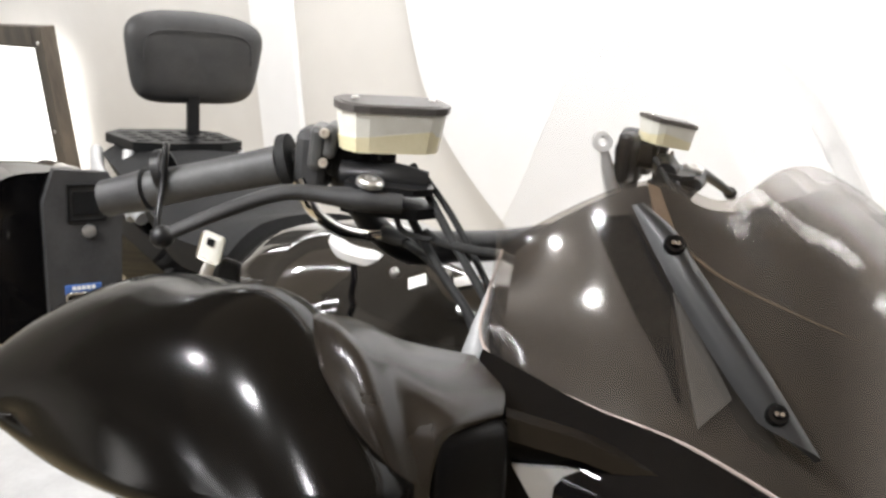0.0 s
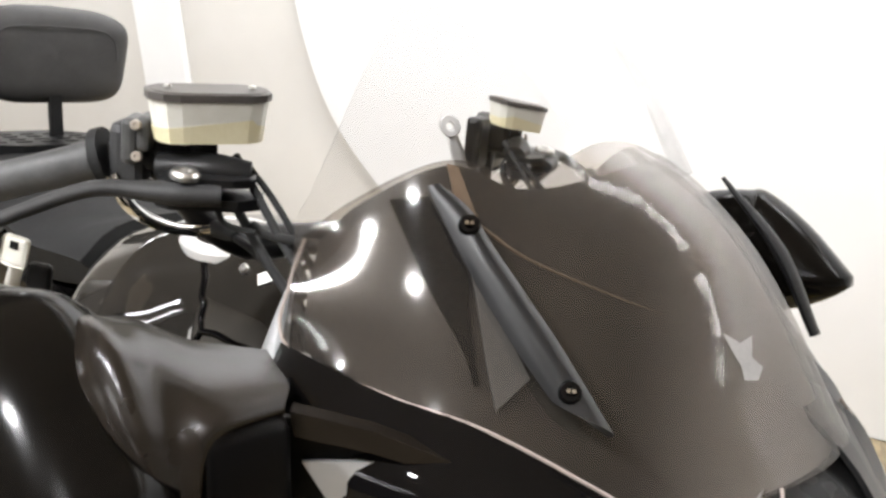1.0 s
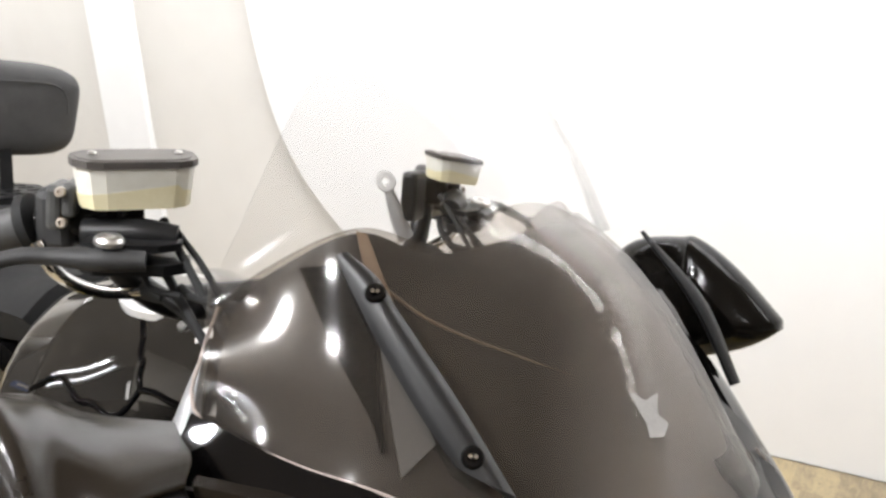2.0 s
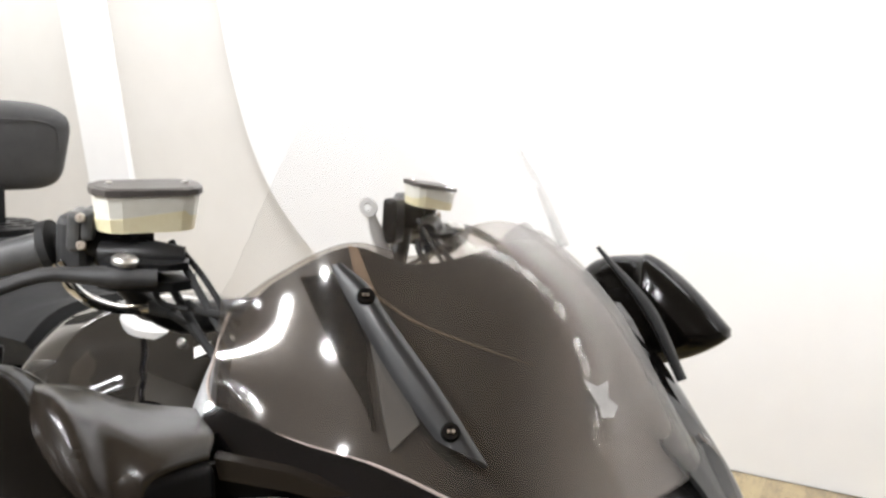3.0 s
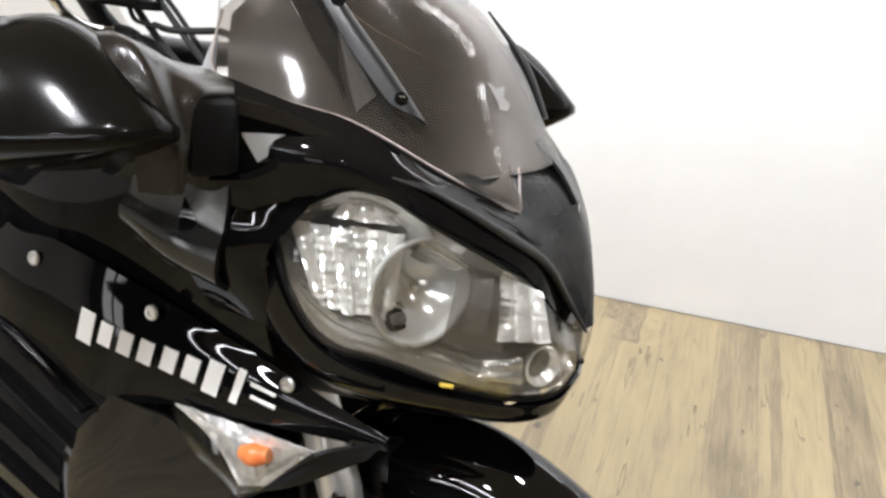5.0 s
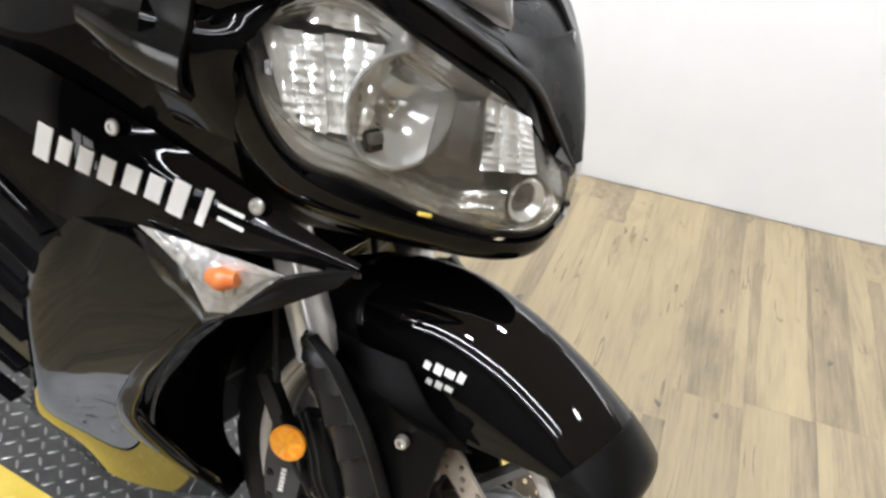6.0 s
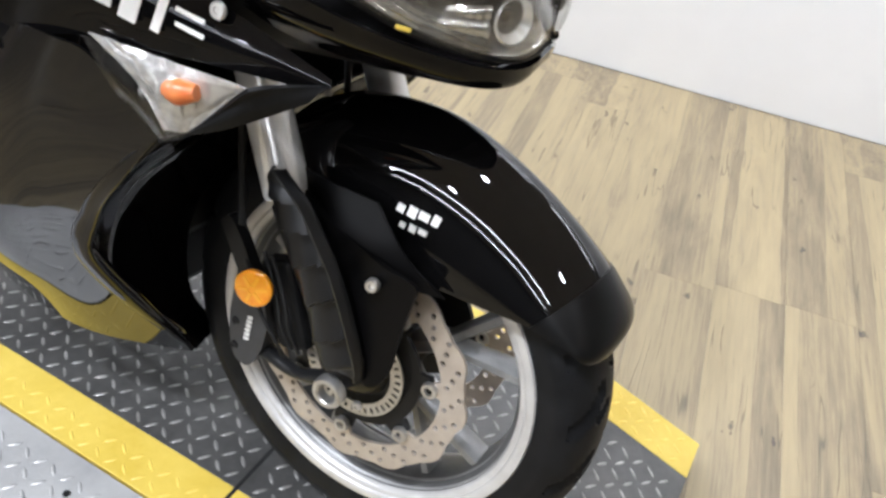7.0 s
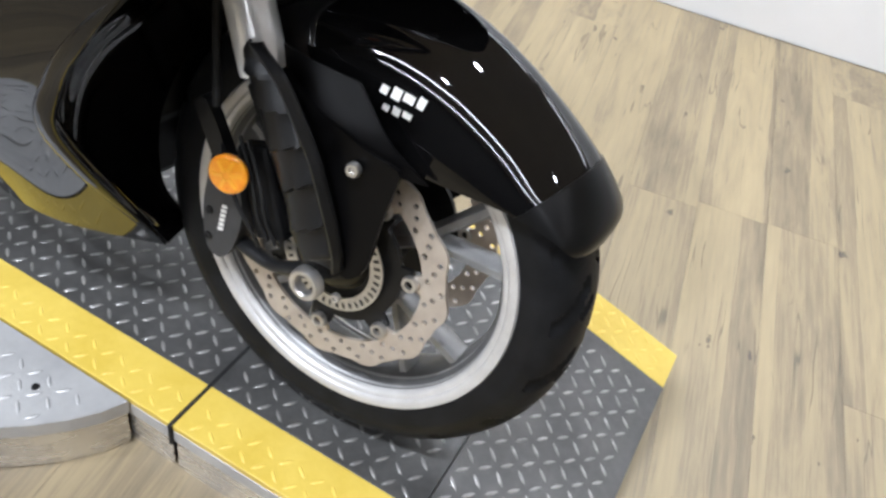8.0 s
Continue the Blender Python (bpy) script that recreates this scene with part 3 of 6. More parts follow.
def tread_pattern(parent, material, region, pitch, seed, skip, near, base=Matrix()):
    """Raised almond lugs of a tread plate, turned by turns; those nearest the front wheel are pieces."""
    x0, x1, y0, y1 = region
    rng = random.Random(seed)
    one = to_mesh("lug", [(u * 0.0120, v * 0.0026, w * 0.0019) for u, v, w in LUG_SHAPE], LUG_FACES, material, True)
    spots = []
    for i in range(int((x1 - x0) / pitch)):
        for j in range(max(1, int((y1 - y0) / pitch))):
            x, y = x0 + pitch * (i + 0.5), y0 + pitch * (j + 0.5)
            if not skip(x, y):
                spots.append((x, y, (52 if (i + j) % 2 else -38) + rng.uniform(-3, 3)))
    spots.sort(key=lambda s: (s[0] - 0.05) ** 2 + (s[1] + 0.10) ** 2)
    for x, y, a in spots[:near]:
        ob = new("lug", one)
        ob.parent = parent
        ob.matrix_basis = base @ pose(x, y, 0.0001, 0, 0, a)
    verts, faces = [], []
    for x, y, a in spots[near:]:
        c, s, b = math.cos(radians(a)), math.sin(radians(a)), len(verts)
        for u, v, w in LUG_SHAPE:
            u, v = u * 0.0120, v * 0.0026
            verts.append(base @ Vector((x + u * c - v * s, y + u * s + v * c, w * 0.0019 + 0.0001)))
        faces += [tuple(k + b for k in f) for f in LUG_FACES]
    if verts:
        rest = part("tread_relief", to_mesh("tread_relief", verts, faces, material, True), material, parent)
        rest["kind"] = "stuff"


def lift():
    seam, hinge, y0, y1 = -0.147, 0.208, -0.174, 0.474
    s0, s1 = 0.081, 0.088                      # widths of the yellow stripes
    t = thing("motorcycle_lift", "low lift table of dark tread plate with yellow edges", "lift table", m=pose(0, 0, 0, 0, 0, 2.2))
    slope = pose(hinge, 0, 0, 0, 16.1)

    def section(a, b, m):
        w, c = b - a, (a + b) / 2
        part("deck", block("deck", (w, y1 - y0 - s0 - s1, 0.012), PLATE, m @ pose(c, (y0 + s0 + y1 - s1) / 2, -0.006), 0.0008), PLATE, t)
        for y, wide in ((y0 + s0 / 2, s0), (y1 - s1 / 2, s1)):
            part("edge_stripe", block("edge_stripe", (w, wide, 0.0125), YELLOW, m @ pose(c, y, -0.006), 0.0015), YELLOW, t, "yellow painted edge stripe")
        for y in (y0 + 0.002, y1 - 0.002):
            part("edge_lip", block("edge_lip", (w, 0.004, 0.026), ALU, m @ pose(c, y, -0.0255), 0.0012), ALU, t, "bare metal edge lip")

    section(seam + 0.003, hinge - 0.001, Matrix())
    section(-1.80, seam - 0.003, Matrix())
    section(0.001, 0.238, slope)
    for a, b in ((seam + 0.004, hinge), (-0.23, seam - 0.004)):
        part("skirt", block("skirt", (b - a, 0.003, -FLOOR - 0.036), SKIRT, pose((a + b) / 2, y0 + 0.006, (FLOOR - 0.038) / 2), 0.0006), SKIRT, t, "brushed metal skirt")
    for a, b in ((seam + 0.02, hinge - 0.02), (-1.78, seam - 0.02)):
        for y in (y0 + 0.10, y1 - 0.10):
            part("frame_beam", block("frame_beam", (b - a, 0.05, -FLOOR - 0.013), SATIN, pose((a + b) / 2, y, (FLOOR - 0.013) / 2), 0.003), SATIN, t, "dark steel frame beam")
    part("seam_strip", block("seam_strip", (0.0055, y1 - y0 + 0.004, 0.046), RUBBER, pose(seam, (y0 + y1) / 2 - 0.002, -0.0225), 0.001), RUBBER, t, "black rubber joint strip")
    for mat_, a, b, near in ((LUG, y0 + s0 + 0.002, y1 - s1 - 0.002, 200), (YLUG, y0 + 0.002, y0 + s0 - 0.002, 60), (YLUG, y1 - s1 + 0.002, y1 - 0.002, 30)):
        tread_pattern(t, mat_, (-0.95, hinge - 0.004, a, b), 0.0265, 3, lambda x, y: abs(x - seam) < 0.012, near)
        tread_pattern(t, mat_, (0.004, 0.234, a, b), 0.0265, 3, lambda x, y: False, near // 5, slope)
    part("end_ramp", block("end_ramp", (0.95, y1 - y0 + 0.35, 0.010), ALU, pose(-2.265, (y0 + y1) / 2 - 0.175, -0.052, 0, -6, 0), 0.001), ALU, t, "bare metal end ramp")
    # bare metal wing beside the deck, with a bent lip
    edge = [(-0.224, y0 - 0.004), (-0.240, -0.212), (-0.264, -0.245), (-0.296, -0.278), (-0.336, -0.312), (-0.43, -0.40), (-0.56, -0.52)]
    out = edge + [(-1.6, -0.52), (-1.6, y0 - 0.004)]
    wing = part("wing_plate", plate("wing_plate", out, 0.006, ALU, pose(0, 0, -0.007)), ALU, t, "bare silver tread plate wing")
    part("wing_lip", plate("wing_lip", [(x + 0.004, y) for x, y in edge] + [(x, y + 0.001) for x, y in reversed(edge)], 0.026, ALU, pose(0, 0, -0.0275)), ALU, wing, "shiny bent metal lip")
    part("skirt", plate("skirt", [(x - 0.004, y + 0.002) for x, y in edge] + [(x - 0.007, y + 0.003) for x, y in reversed(edge)], -FLOOR - 0.034, SKIRT, pose(0, 0, FLOOR + 0.002)), SKIRT, wing, "brushed metal skirt")
    for x in (-0.45, -1.2):
        part("wing_bracket", block("wing_bracket", (0.06, 0.28, 0.05), SATIN, pose(x, y0 - 0.10, -0.034), 0.003), SATIN, wing)

    def outside(x, y):
        for (xa, ya), (xb, yb) in zip(edge, edge[1:]):
            if yb <= y <= ya:
                return x > xa + (xb - xa) * (y - ya) / (yb - ya) - 0.014
        return True
    tread_pattern(wing, ALU, (-0.95, -0.2, -0.52, y0 - 0.006), 0.0265, 7, outside, 120)
    part("rivet", lathe("rivet", [(0, 0.006), (0.002, 0.005), (0.0025, 0.002)], (-0.335, -0.232, -0.001), (0, 0, 1), SATIN, 12), SATIN, wing)


lift()
# ---- the motorcycle ----
moto = thing("motorcycle", "black sport touring motorcycle leaning on its side stand on the lift", "motorcycle", m=pose(0, 0, 0, -8.5))


def front_wheel():
    wheel = part("front_wheel", lathe("front_wheel", [(-0.035, 0.036), (0.035, 0.036)], (0, 0, 0.30), (0, 1, 0), SILVER, 32), SILVER, moto, "silver cast front wheel with a black tyre")
    c = (0, 0, 0.30)
    # tyre with cut grooves
    prof = []
    for k in range(33):
        a = -1 + 2 * k / 32
        prof.append((0.0605 * math.sin(a * 1.5), 0.231 + 0.069 * max(0.0, math.cos(a * 1.5)) ** 0.62))
    prof[0], prof[-1] = (-0.052, 0.228), (0.052, 0.228)
    prof += [(0.040, 0.222), (0.0, 0.216), (-0.040, 0.222)]

    def groove(w, s, r):
        if r < 0.225:
            return r
        if r < 0.262:
            return r - (0.0008 if 0.240 < r < 0.246 and (w * 95) % 1 < 0.5 else 0.0)
        v = abs(s) / 0.06
        ph = (w / (2 * math.pi) * 19 + (0.5 if s > 0 else 0.0) - 0.9 * v) % 1.0
        ph2 = (w / (2 * math.pi) * 19 + (0.0 if s > 0 else 0.5) - 0.55 * v) % 1.0
        if 0.2 < v < 0.90 and ph < 0.20 or 0.08 < v < 0.45 and ph2 < 0.14:
            return r - 0.0075
        return r
    part("tyre", lathe("tyre", prof, c, (0, 1, 0), TYRE, 380, closed=True, wobble=groove), TYRE, wheel)
    # barrel darker than lip and spokes: the shade inside the rim painted in
    half = [(0.0500, 0.2205), (0.0490, 0.2140), (0.0455, 0.2115), (0.0400, 0.2085), (0.0330, 0.2010), (0.0130, 0.1965)]
    barrel = half + [(-s, r) for s, r in reversed(half)] + [(-0.046, 0.224), (-0.02, 0.209), (0.02, 0.209), (0.046, 0.224)]
    part("rim", lathe("rim", barrel, c, (0, 1, 0), RIMSHADE, 120, closed=True), RIMSHADE, wheel, "cast rim barrel, its shade painted dark grey")
    for sgn in (-1, 1):
        lip = [(0.0520, 0.2325), (0.0562, 0.2305), (0.0564, 0.2215), (0.0540, 0.2180), (0.0520, 0.2172), (0.0515, 0.2125), (0.0490, 0.2095), (0.0440, 0.2080), (0.0430, 0.2110), (0.0460, 0.2250)]
        ridge = [(0.0405, 0.2092), (0.0385, 0.2065), (0.0330, 0.2040), (0.0310, 0.2002), (0.0270, 0.1996), (0.0275, 0.2050)]
        part("rim_ridge", lathe("rim_ridge", [(sgn * s, r) for s, r in ridge], c, (0, 1, 0), CAST, 120, closed=True), CAST, wheel, "inner ridge of the rim")
        part("rim_lip", lathe("rim_lip", [(sgn * s, r) for s, r in lip], c, (0, 1, 0), SILVER, 120, closed=True), SILVER, wheel, "bright silver rim lip")

    def bar(a, b, w0, w1, d0, d1):
        """A bevelled cast bar between two points of the wheel plane."""
        a, b = np.array(a), np.array(b)
        u = (b - a) / np.linalg.norm(b - a)
        v = np.array([-u[1], u[0]])
        g = []
        for q in (0.0, 0.35, 0.7, 1.0):
            p = a + (b - a) * q
            w, d = w0 + (w1 - w0) * q, d0 + (d1 - d0) * q
            for y, s in ((-d, -w * 0.55), (-d, w * 0.55), (-d * 0.6, w), (d * 0.6, w), (d, w * 0.55), (d, -w * 0.55), (d * 0.6, -w), (-d * 0.6, -w)):
                g.append((p[0] + v[0] * s, y, 0.30 + p[1] + v[1] * s))
        faces = [(i * 8 + q, i * 8 + (q + 1) % 8, i * 8 + 8 + (q + 1) % 8, i * 8 + 8 + q) for i in range(3) for q in range(8)]
        return fixed(to_mesh("spoke", g, faces + [tuple(range(8)), tuple(range(24, 32))], CAST), 30)
    for k in range(5):
        a = radians(27 + 72 * k)
        root = (0.045 * math.cos(a), 0.045 * math.sin(a))
        fork_at = (0.092 * math.cos(a), 0.092 * math.sin(a))
        part("spoke", bar(root, fork_at, 0.015, 0.012, 0.024, 0.020), CAST, wheel)
        for da in (-13, 13):
            e = a + radians(da)
            part("spoke", bar((0.085 * math.cos(a), 0.085 * math.sin(a)), (0.208 * math.cos(e), 0.208 * math.sin(e)), 0.0075, 0.0088, 0.015, 0.019), CAST, wheel)
    # petal discs with drilled holes
    outer = []
    for k in range(180):
        w = 2 * math.pi * k / 180
        lobe = math.cos(w * 12)
        outer.append(((0.1515 + 0.0045 * max(-0.4, lobe)) * math.cos(w), (0.1515 + 0.0045 * max(-0.4, lobe)) * math.sin(w)))
    inner = []
    for k in range(140):
        w = 2 * math.pi * k / 140
        tooth = 0.012 if abs(((w - radians(11)) * 7 / (2 * math.pi) + 0.5) % 1 - 0.5) < 0.10 else 0.0
        inner.append(((0.119 - tooth) * math.cos(w), (0.119 - tooth) * math.sin(w)))
    holes = []
    for k in range(24):
        for q, rr in enumerate((0.126, 0.135, 0.144)):
            w = 2 * math.pi * (k + 0.33 * q) / 24
            holes.append(circle(rr * math.cos(w), rr * math.sin(w), 0.0039, 8))
    for sgn in (-1, 1):
        m = Matrix.Translation((0, sgn * 0.068, 0.30)) @ pose(0, 0, 0, 90)
        disc = part("brake_disc", plate("brake_disc", outer, 0.0045, STEEL, m, holes=[inner] + holes), STEEL, wheel, "drilled steel petal brake disc")
        car_out = []
        for k in range(140):
            w = 2 * math.pi * k / 140
            arm = 0.016 if abs(((w - radians(11)) * 7 / (2 * math.pi) + 0.5) % 1 - 0.5) < 0.17 else 0.0
            car_out.append(((0.090 + arm) * math.cos(w), (0.090 + arm) * math.sin(w)))
        part("carrier", plate("carrier", car_out, 0.006, SATIN, m @ pose(0, 0, -0.003), holes=[circle(0, 0, 0.045, 32)]), SATIN, disc, "black disc carrier")
        for k in range(7):
            w = radians(11) + 2 * math.pi * k / 7
            at = (0.105 * math.cos(w), sgn * 0.068 - (0.008 if sgn < 0 else 0.002), 0.30 + 0.105 * math.sin(w))
            part("bobbin", lathe("bobbin", [(0, 0.005), (0.004, 0.0055), (0.004, 0.0095), (0, 0.011), (-0.004, 0.010)], at, (0, -1, 0), ZINC, 18, closed=True), ZINC, disc)
    slots = []
    for k in range(40):
        w = 2 * math.pi * k / 40
        c0, s0 = math.cos(w), math.sin(w)
        slots.append([(r * c0 - v * s0, r * s0 + v * c0) for r, v in ((0.060, -0.0018), (0.068, -0.0022), (0.068, 0.0022), (0.060, 0.0018))])
    part("sensor_ring", plate("sensor_ring", circle(0, 0, 0.0715, 96), 0.002, ZINC, Matrix.Translation((0, -0.080, 0.30)) @ pose(0, 0, 0, 90), holes=[circle(0, 0, 0.054, 60)] + slots), ZINC, wheel, "slotted pale speed sensor ring")
    part("hub", lathe("hub", [(-0.095, 0.024), (-0.082, 0.040), (-0.06, 0.052), (0.06, 0.052), (0.09, 0.03)], c, (0, 1, 0), SATIN, 40), SATIN, wheel)


front_wheel()


def rear_wheel():
    c = (-1.46, 0, 0.31)
    wheel = part("rear_wheel", lathe("rear_wheel", [(-0.05, 0.045), (0.05, 0.045)], c, (0, 1, 0), CAST, 32), CAST, moto, "cast rear wheel with a black tyre")
    prof = [(0.090 * math.sin(a), 0.226 + 0.084 * max(0.0, math.cos(a)) ** 0.62) for a in np.linspace(-1.5, 1.5, 21)] + [(0.06, 0.215), (-0.06, 0.215)]
    part("tyre", lathe("tyre", prof, c, (0, 1, 0), TYRE, 96, closed=True), TYRE, wheel)
    part("rim", lathe("rim", [(-0.080, 0.232), (-0.082, 0.222), (-0.06, 0.200), (0.06, 0.200), (0.082, 0.222), (0.080, 0.232), (0.05, 0.212), (-0.05, 0.212)], c, (0, 1, 0), CAST, 96, closed=True), CAST, wheel)
    for k in range(6):
        a = radians(60 * k)
        p, q = [(c[0] + r * math.cos(a), 0, c[2] + r * math.sin(a)) for r in (0.03, 0.205)]
        part("spoke", tube("spoke", [p, q], [0.022, 0.014], CAST, 6, 10, 0.7), CAST, wheel)
    arm = part("swing_arm", tube("swing_arm", [(-0.86, 0.11, 0.40), (-1.15, 0.125, 0.35), (-1.47, 0.13, 0.31)], [0.035, 0.03, 0.022], SATIN, 16, 12), SATIN, moto, "black swing arm")
    part("arm_leg", tube("arm_leg", [(-0.86, -0.11, 0.40), (-1.15, -0.125, 0.35), (-1.47, -0.13, 0.31)], [0.035, 0.03, 0.022], SATIN, 16, 12), SATIN, arm)
    part("side_stand", tube("side_stand", [(-0.78, 0.14, 0.30), (-0.80, 0.22, 0.16), (-0.82, 0.285, 0.046)], [0.016, 0.014, 0.018], SATIN, 12, 10), SATIN, moto, "black side stand")


rear_wheel()


def fork():
    f = part("front_fork", tube("front_fork", [(-0.045, 0, 0.78), (-0.28, 0, 0.80)], 0.03, SATIN, 6, 12), SATIN, moto, "black upside-down front fork with plastic guards")
    for sgn in (-1, 1):
        y = sgn * 0.118
        part("inner_tube", tube("inner_tube", [(-0.104, y, 0.510), (-0.146, y, 0.605), (-0.178, y, 0.68)], 0.027, FORKTUBE, 10, 20), FORKTUBE, f, "bright fork tube")
        part("outer_tube", tube("outer_tube", [(-0.180, y, 0.672), (-0.31, y, 0.97)], 0.033, SATIN, 8, 20), SATIN, f)
        part("foot", tube("foot", [(-0.098, sgn * 0.108, 0.50), (-0.03, sgn * 0.100, 0.36), (0.004, sgn * 0.100, 0.292)], [0.029, 0.024, 0.024], SATIN, 10, 16), SATIN, f)
        # ribbed guard in front of the tube
        edges = (((-0.1062, 0.1516, 0.5513), (-0.0888, 0.1522, 0.5576)), ((-0.1099, 0.1500, 0.536), (-0.0562, 0.1492, 0.5322)), ((-0.0893, 0.1444, 0.4861), (-0.0304, 0.1452, 0.4965)),
                 ((-0.0503, 0.1347, 0.4008), (-0.0034, 0.1401, 0.4521)), ((-0.0218, 0.1264, 0.3264), (0.0332, 0.1298, 0.3606)), ((0.0249, 0.1257, 0.3225), (0.0386, 0.1266, 0.3314)))
        cage = []
        for k, (p, q) in enumerate(edges):
            p, q = np.array(p) * (1, sgn, 1), np.array(q) * (1, sgn, 1)
            up = np.array([0.0, sgn * (0.006 if 0 < k < 5 else 0.001), 0.0])
            back = np.array([-0.004, -sgn * 0.014, 0.0])
            cage.append([tuple(p + back), tuple(p), tuple((p + q) / 2 + up), tuple(q), tuple(q - back * (-1, 1, 1))])
        gd = surface(cage, 26, 90)
        vv = np.linspace(0, 1, 90)[:, None]
        uu = np.linspace(0, 1, 26)[None, :]
        step = ((vv * 7.0 - 0.5 * uu) % 1.0) ** 1.3 * np.clip(np.minimum(vv - 0.10, 0.92 - vv) / 0.05, 0, 1) * np.clip(np.minimum(uu - 0.24, 0.76 - uu) / 0.06, 0, 1)
        gd[:, :, 1] += sgn * 0.011 * step
        guard = part("fork_guard", shell("fork_guard", gd, 0.003, GUARD, sgn), GUARD, f, "ribbed black plastic fork guard")
        fin = side_plate("fork_plate", [(-0.078, 0.528), (-0.031, 0.505), (0.032, 0.486), (0.077, 0.480), (0.078, 0.464), (0.071, 0.411), (0.066, 0.347), (0.048, 0.322), (0.033, 0.330), (-0.012, 0.43), (-0.05, 0.49)], y + sgn * 0.004 + 0.003, 0.006, STAYPLATE)
        part("fork_plate", fin, STAYPLATE, f, "flat black stay plate")
        bolt("bolt", (0.030, y + sgn * 0.012, 0.463), (0.15, sgn, 0.1), 0.0085, f, depth=0.008)
        bolt("bolt", (0.043, y + sgn * 0.014, 0.297), (0.1, sgn, 0.1), 0.006, f, depth=0.006)
        part("axle_nut", lathe("axle_nut", [(0, 0.0125), (0.012, 0.0125), (0.014, 0.0145), (0.014, 0.019), (0.010, 0.021), (0, 0.021)], (0.000, sgn * 0.124, 0.290), (0, sgn, 0), ZINC, 32, closed=True), ZINC, f, "pale hollow axle end")
        # caliper and its bracket
        cal = part("caliper", side_plate("caliper", [(-0.165, 0.375), (-0.128, 0.362), (-0.112, 0.32), (-0.118, 0.27), (-0.135, 0.240), (-0.158, 0.246), (-0.170, 0.30)], sgn * 0.098 + 0.016, 0.034, CASE), CASE, f, "black radial brake caliper")
        for k in range(6):
            part("print_bar", block("print_bar", (0.0045, 0.0008, 0.008), WHITE, pose(-0.140 + 0.0006 * k, sgn * 0.1172, 0.283 + 0.0068 * k, 0, 70, 0), 0.0), WHITE, cal, "pale print bar")
        inner = block("caliper_body", (0.046, 0.028, 0.120), MATTE, pose(-0.096, sgn * 0.094, 0.352, 0, -22, 0), 0.006)
        part("caliper_body", inner, MATTE, cal, "matte black inner caliper half")
        for q in (0.0, 0.012):
            part("bleed_hose", tube("bleed_hose", [(-0.128 + q, sgn * 0.116, 0.420), (-0.098 + q, sgn * 0.122, 0.372), (-0.088 + q, sgn * 0.118, 0.330), (-0.074 + q, sgn * 0.112, 0.300)], 0.0024, RUBBER, 20, 8), RUBBER, cal)
        for x, z in ((-0.158, 0.262), (-0.160, 0.30)):
            bolt("bolt", (x, sgn * 0.114, z), (0, sgn, 0), 0.006, cal, SATIN)
        part("bracket", tube("bracket", [(-0.12, sgn * 0.10, 0.265), (-0.06, sgn * 0.108, 0.268), (-0.005, sgn * 0.116, 0.30)], [0.012, 0.010, 0.014], SATIN, 12, 10, 0.8), SATIN, f)
        part("hose", tube("hose", [(-0.15, sgn * 0.12, 0.40), (-0.115, sgn * 0.128, 0.345), (-0.092, sgn * 0.122, 0.31), (-0.085, sgn * 0.112, 0.285)], 0.0028, RUBBER, 20, 8), RUBBER, f)
        part("hose", tube("hose", [(-0.19, sgn * 0.10, 0.66), (-0.185, sgn * 0.105, 0.55), (-0.165, sgn * 0.115, 0.44)], 0.005, RUBBER, 20, 8), RUBBER, f)
        stem = part("caliper_mount", side_plate("caliper_mount", [(-0.195, 0.435), (-0.178, 0.445), (-0.142, 0.395), (-0.125, 0.36), (-0.15, 0.365)], sgn * 0.112 + 0.008, 0.016, SATIN), SATIN, f)
        refl = part("reflector", lathe("reflector", [(-0.004, 0.0235), (0.002, 0.024), (0.004, 0.022), (0.0042, 0.020), (0.0058, 0.010), (0.0062, 0.001)], (-0.122, sgn * 0.136, 0.380), (0.25, sgn, 0.1), AMBER, 40), AMBER, f, "round amber side reflector")
        face = frame_on(Vector((-0.122, sgn * 0.136, 0.380)) + Vector((0.25, sgn, 0.1)).normalized() * 0.0052, (0.25, sgn, 0.1), (1, 0, 0))
        for k in range(6):
            part("reflector_facet", block("reflector_facet", (0.015, 0.005, 0.0016), GOLD, face @ pose(0, 0, 0, 0, 0, 60 * k + 15) @ pose(0.0115, 0, 0, 0, 8, 0), 0.0005), GOLD, refl, "bright amber facet")
        part("reflector_base", lathe("reflector_base", [(-0.008, 0.018), (-0.003, 0.0248)], (-0.122, sgn * 0.136, 0.380), (0.25, sgn, 0.1), SATIN, 32), SATIN, refl)


fork()


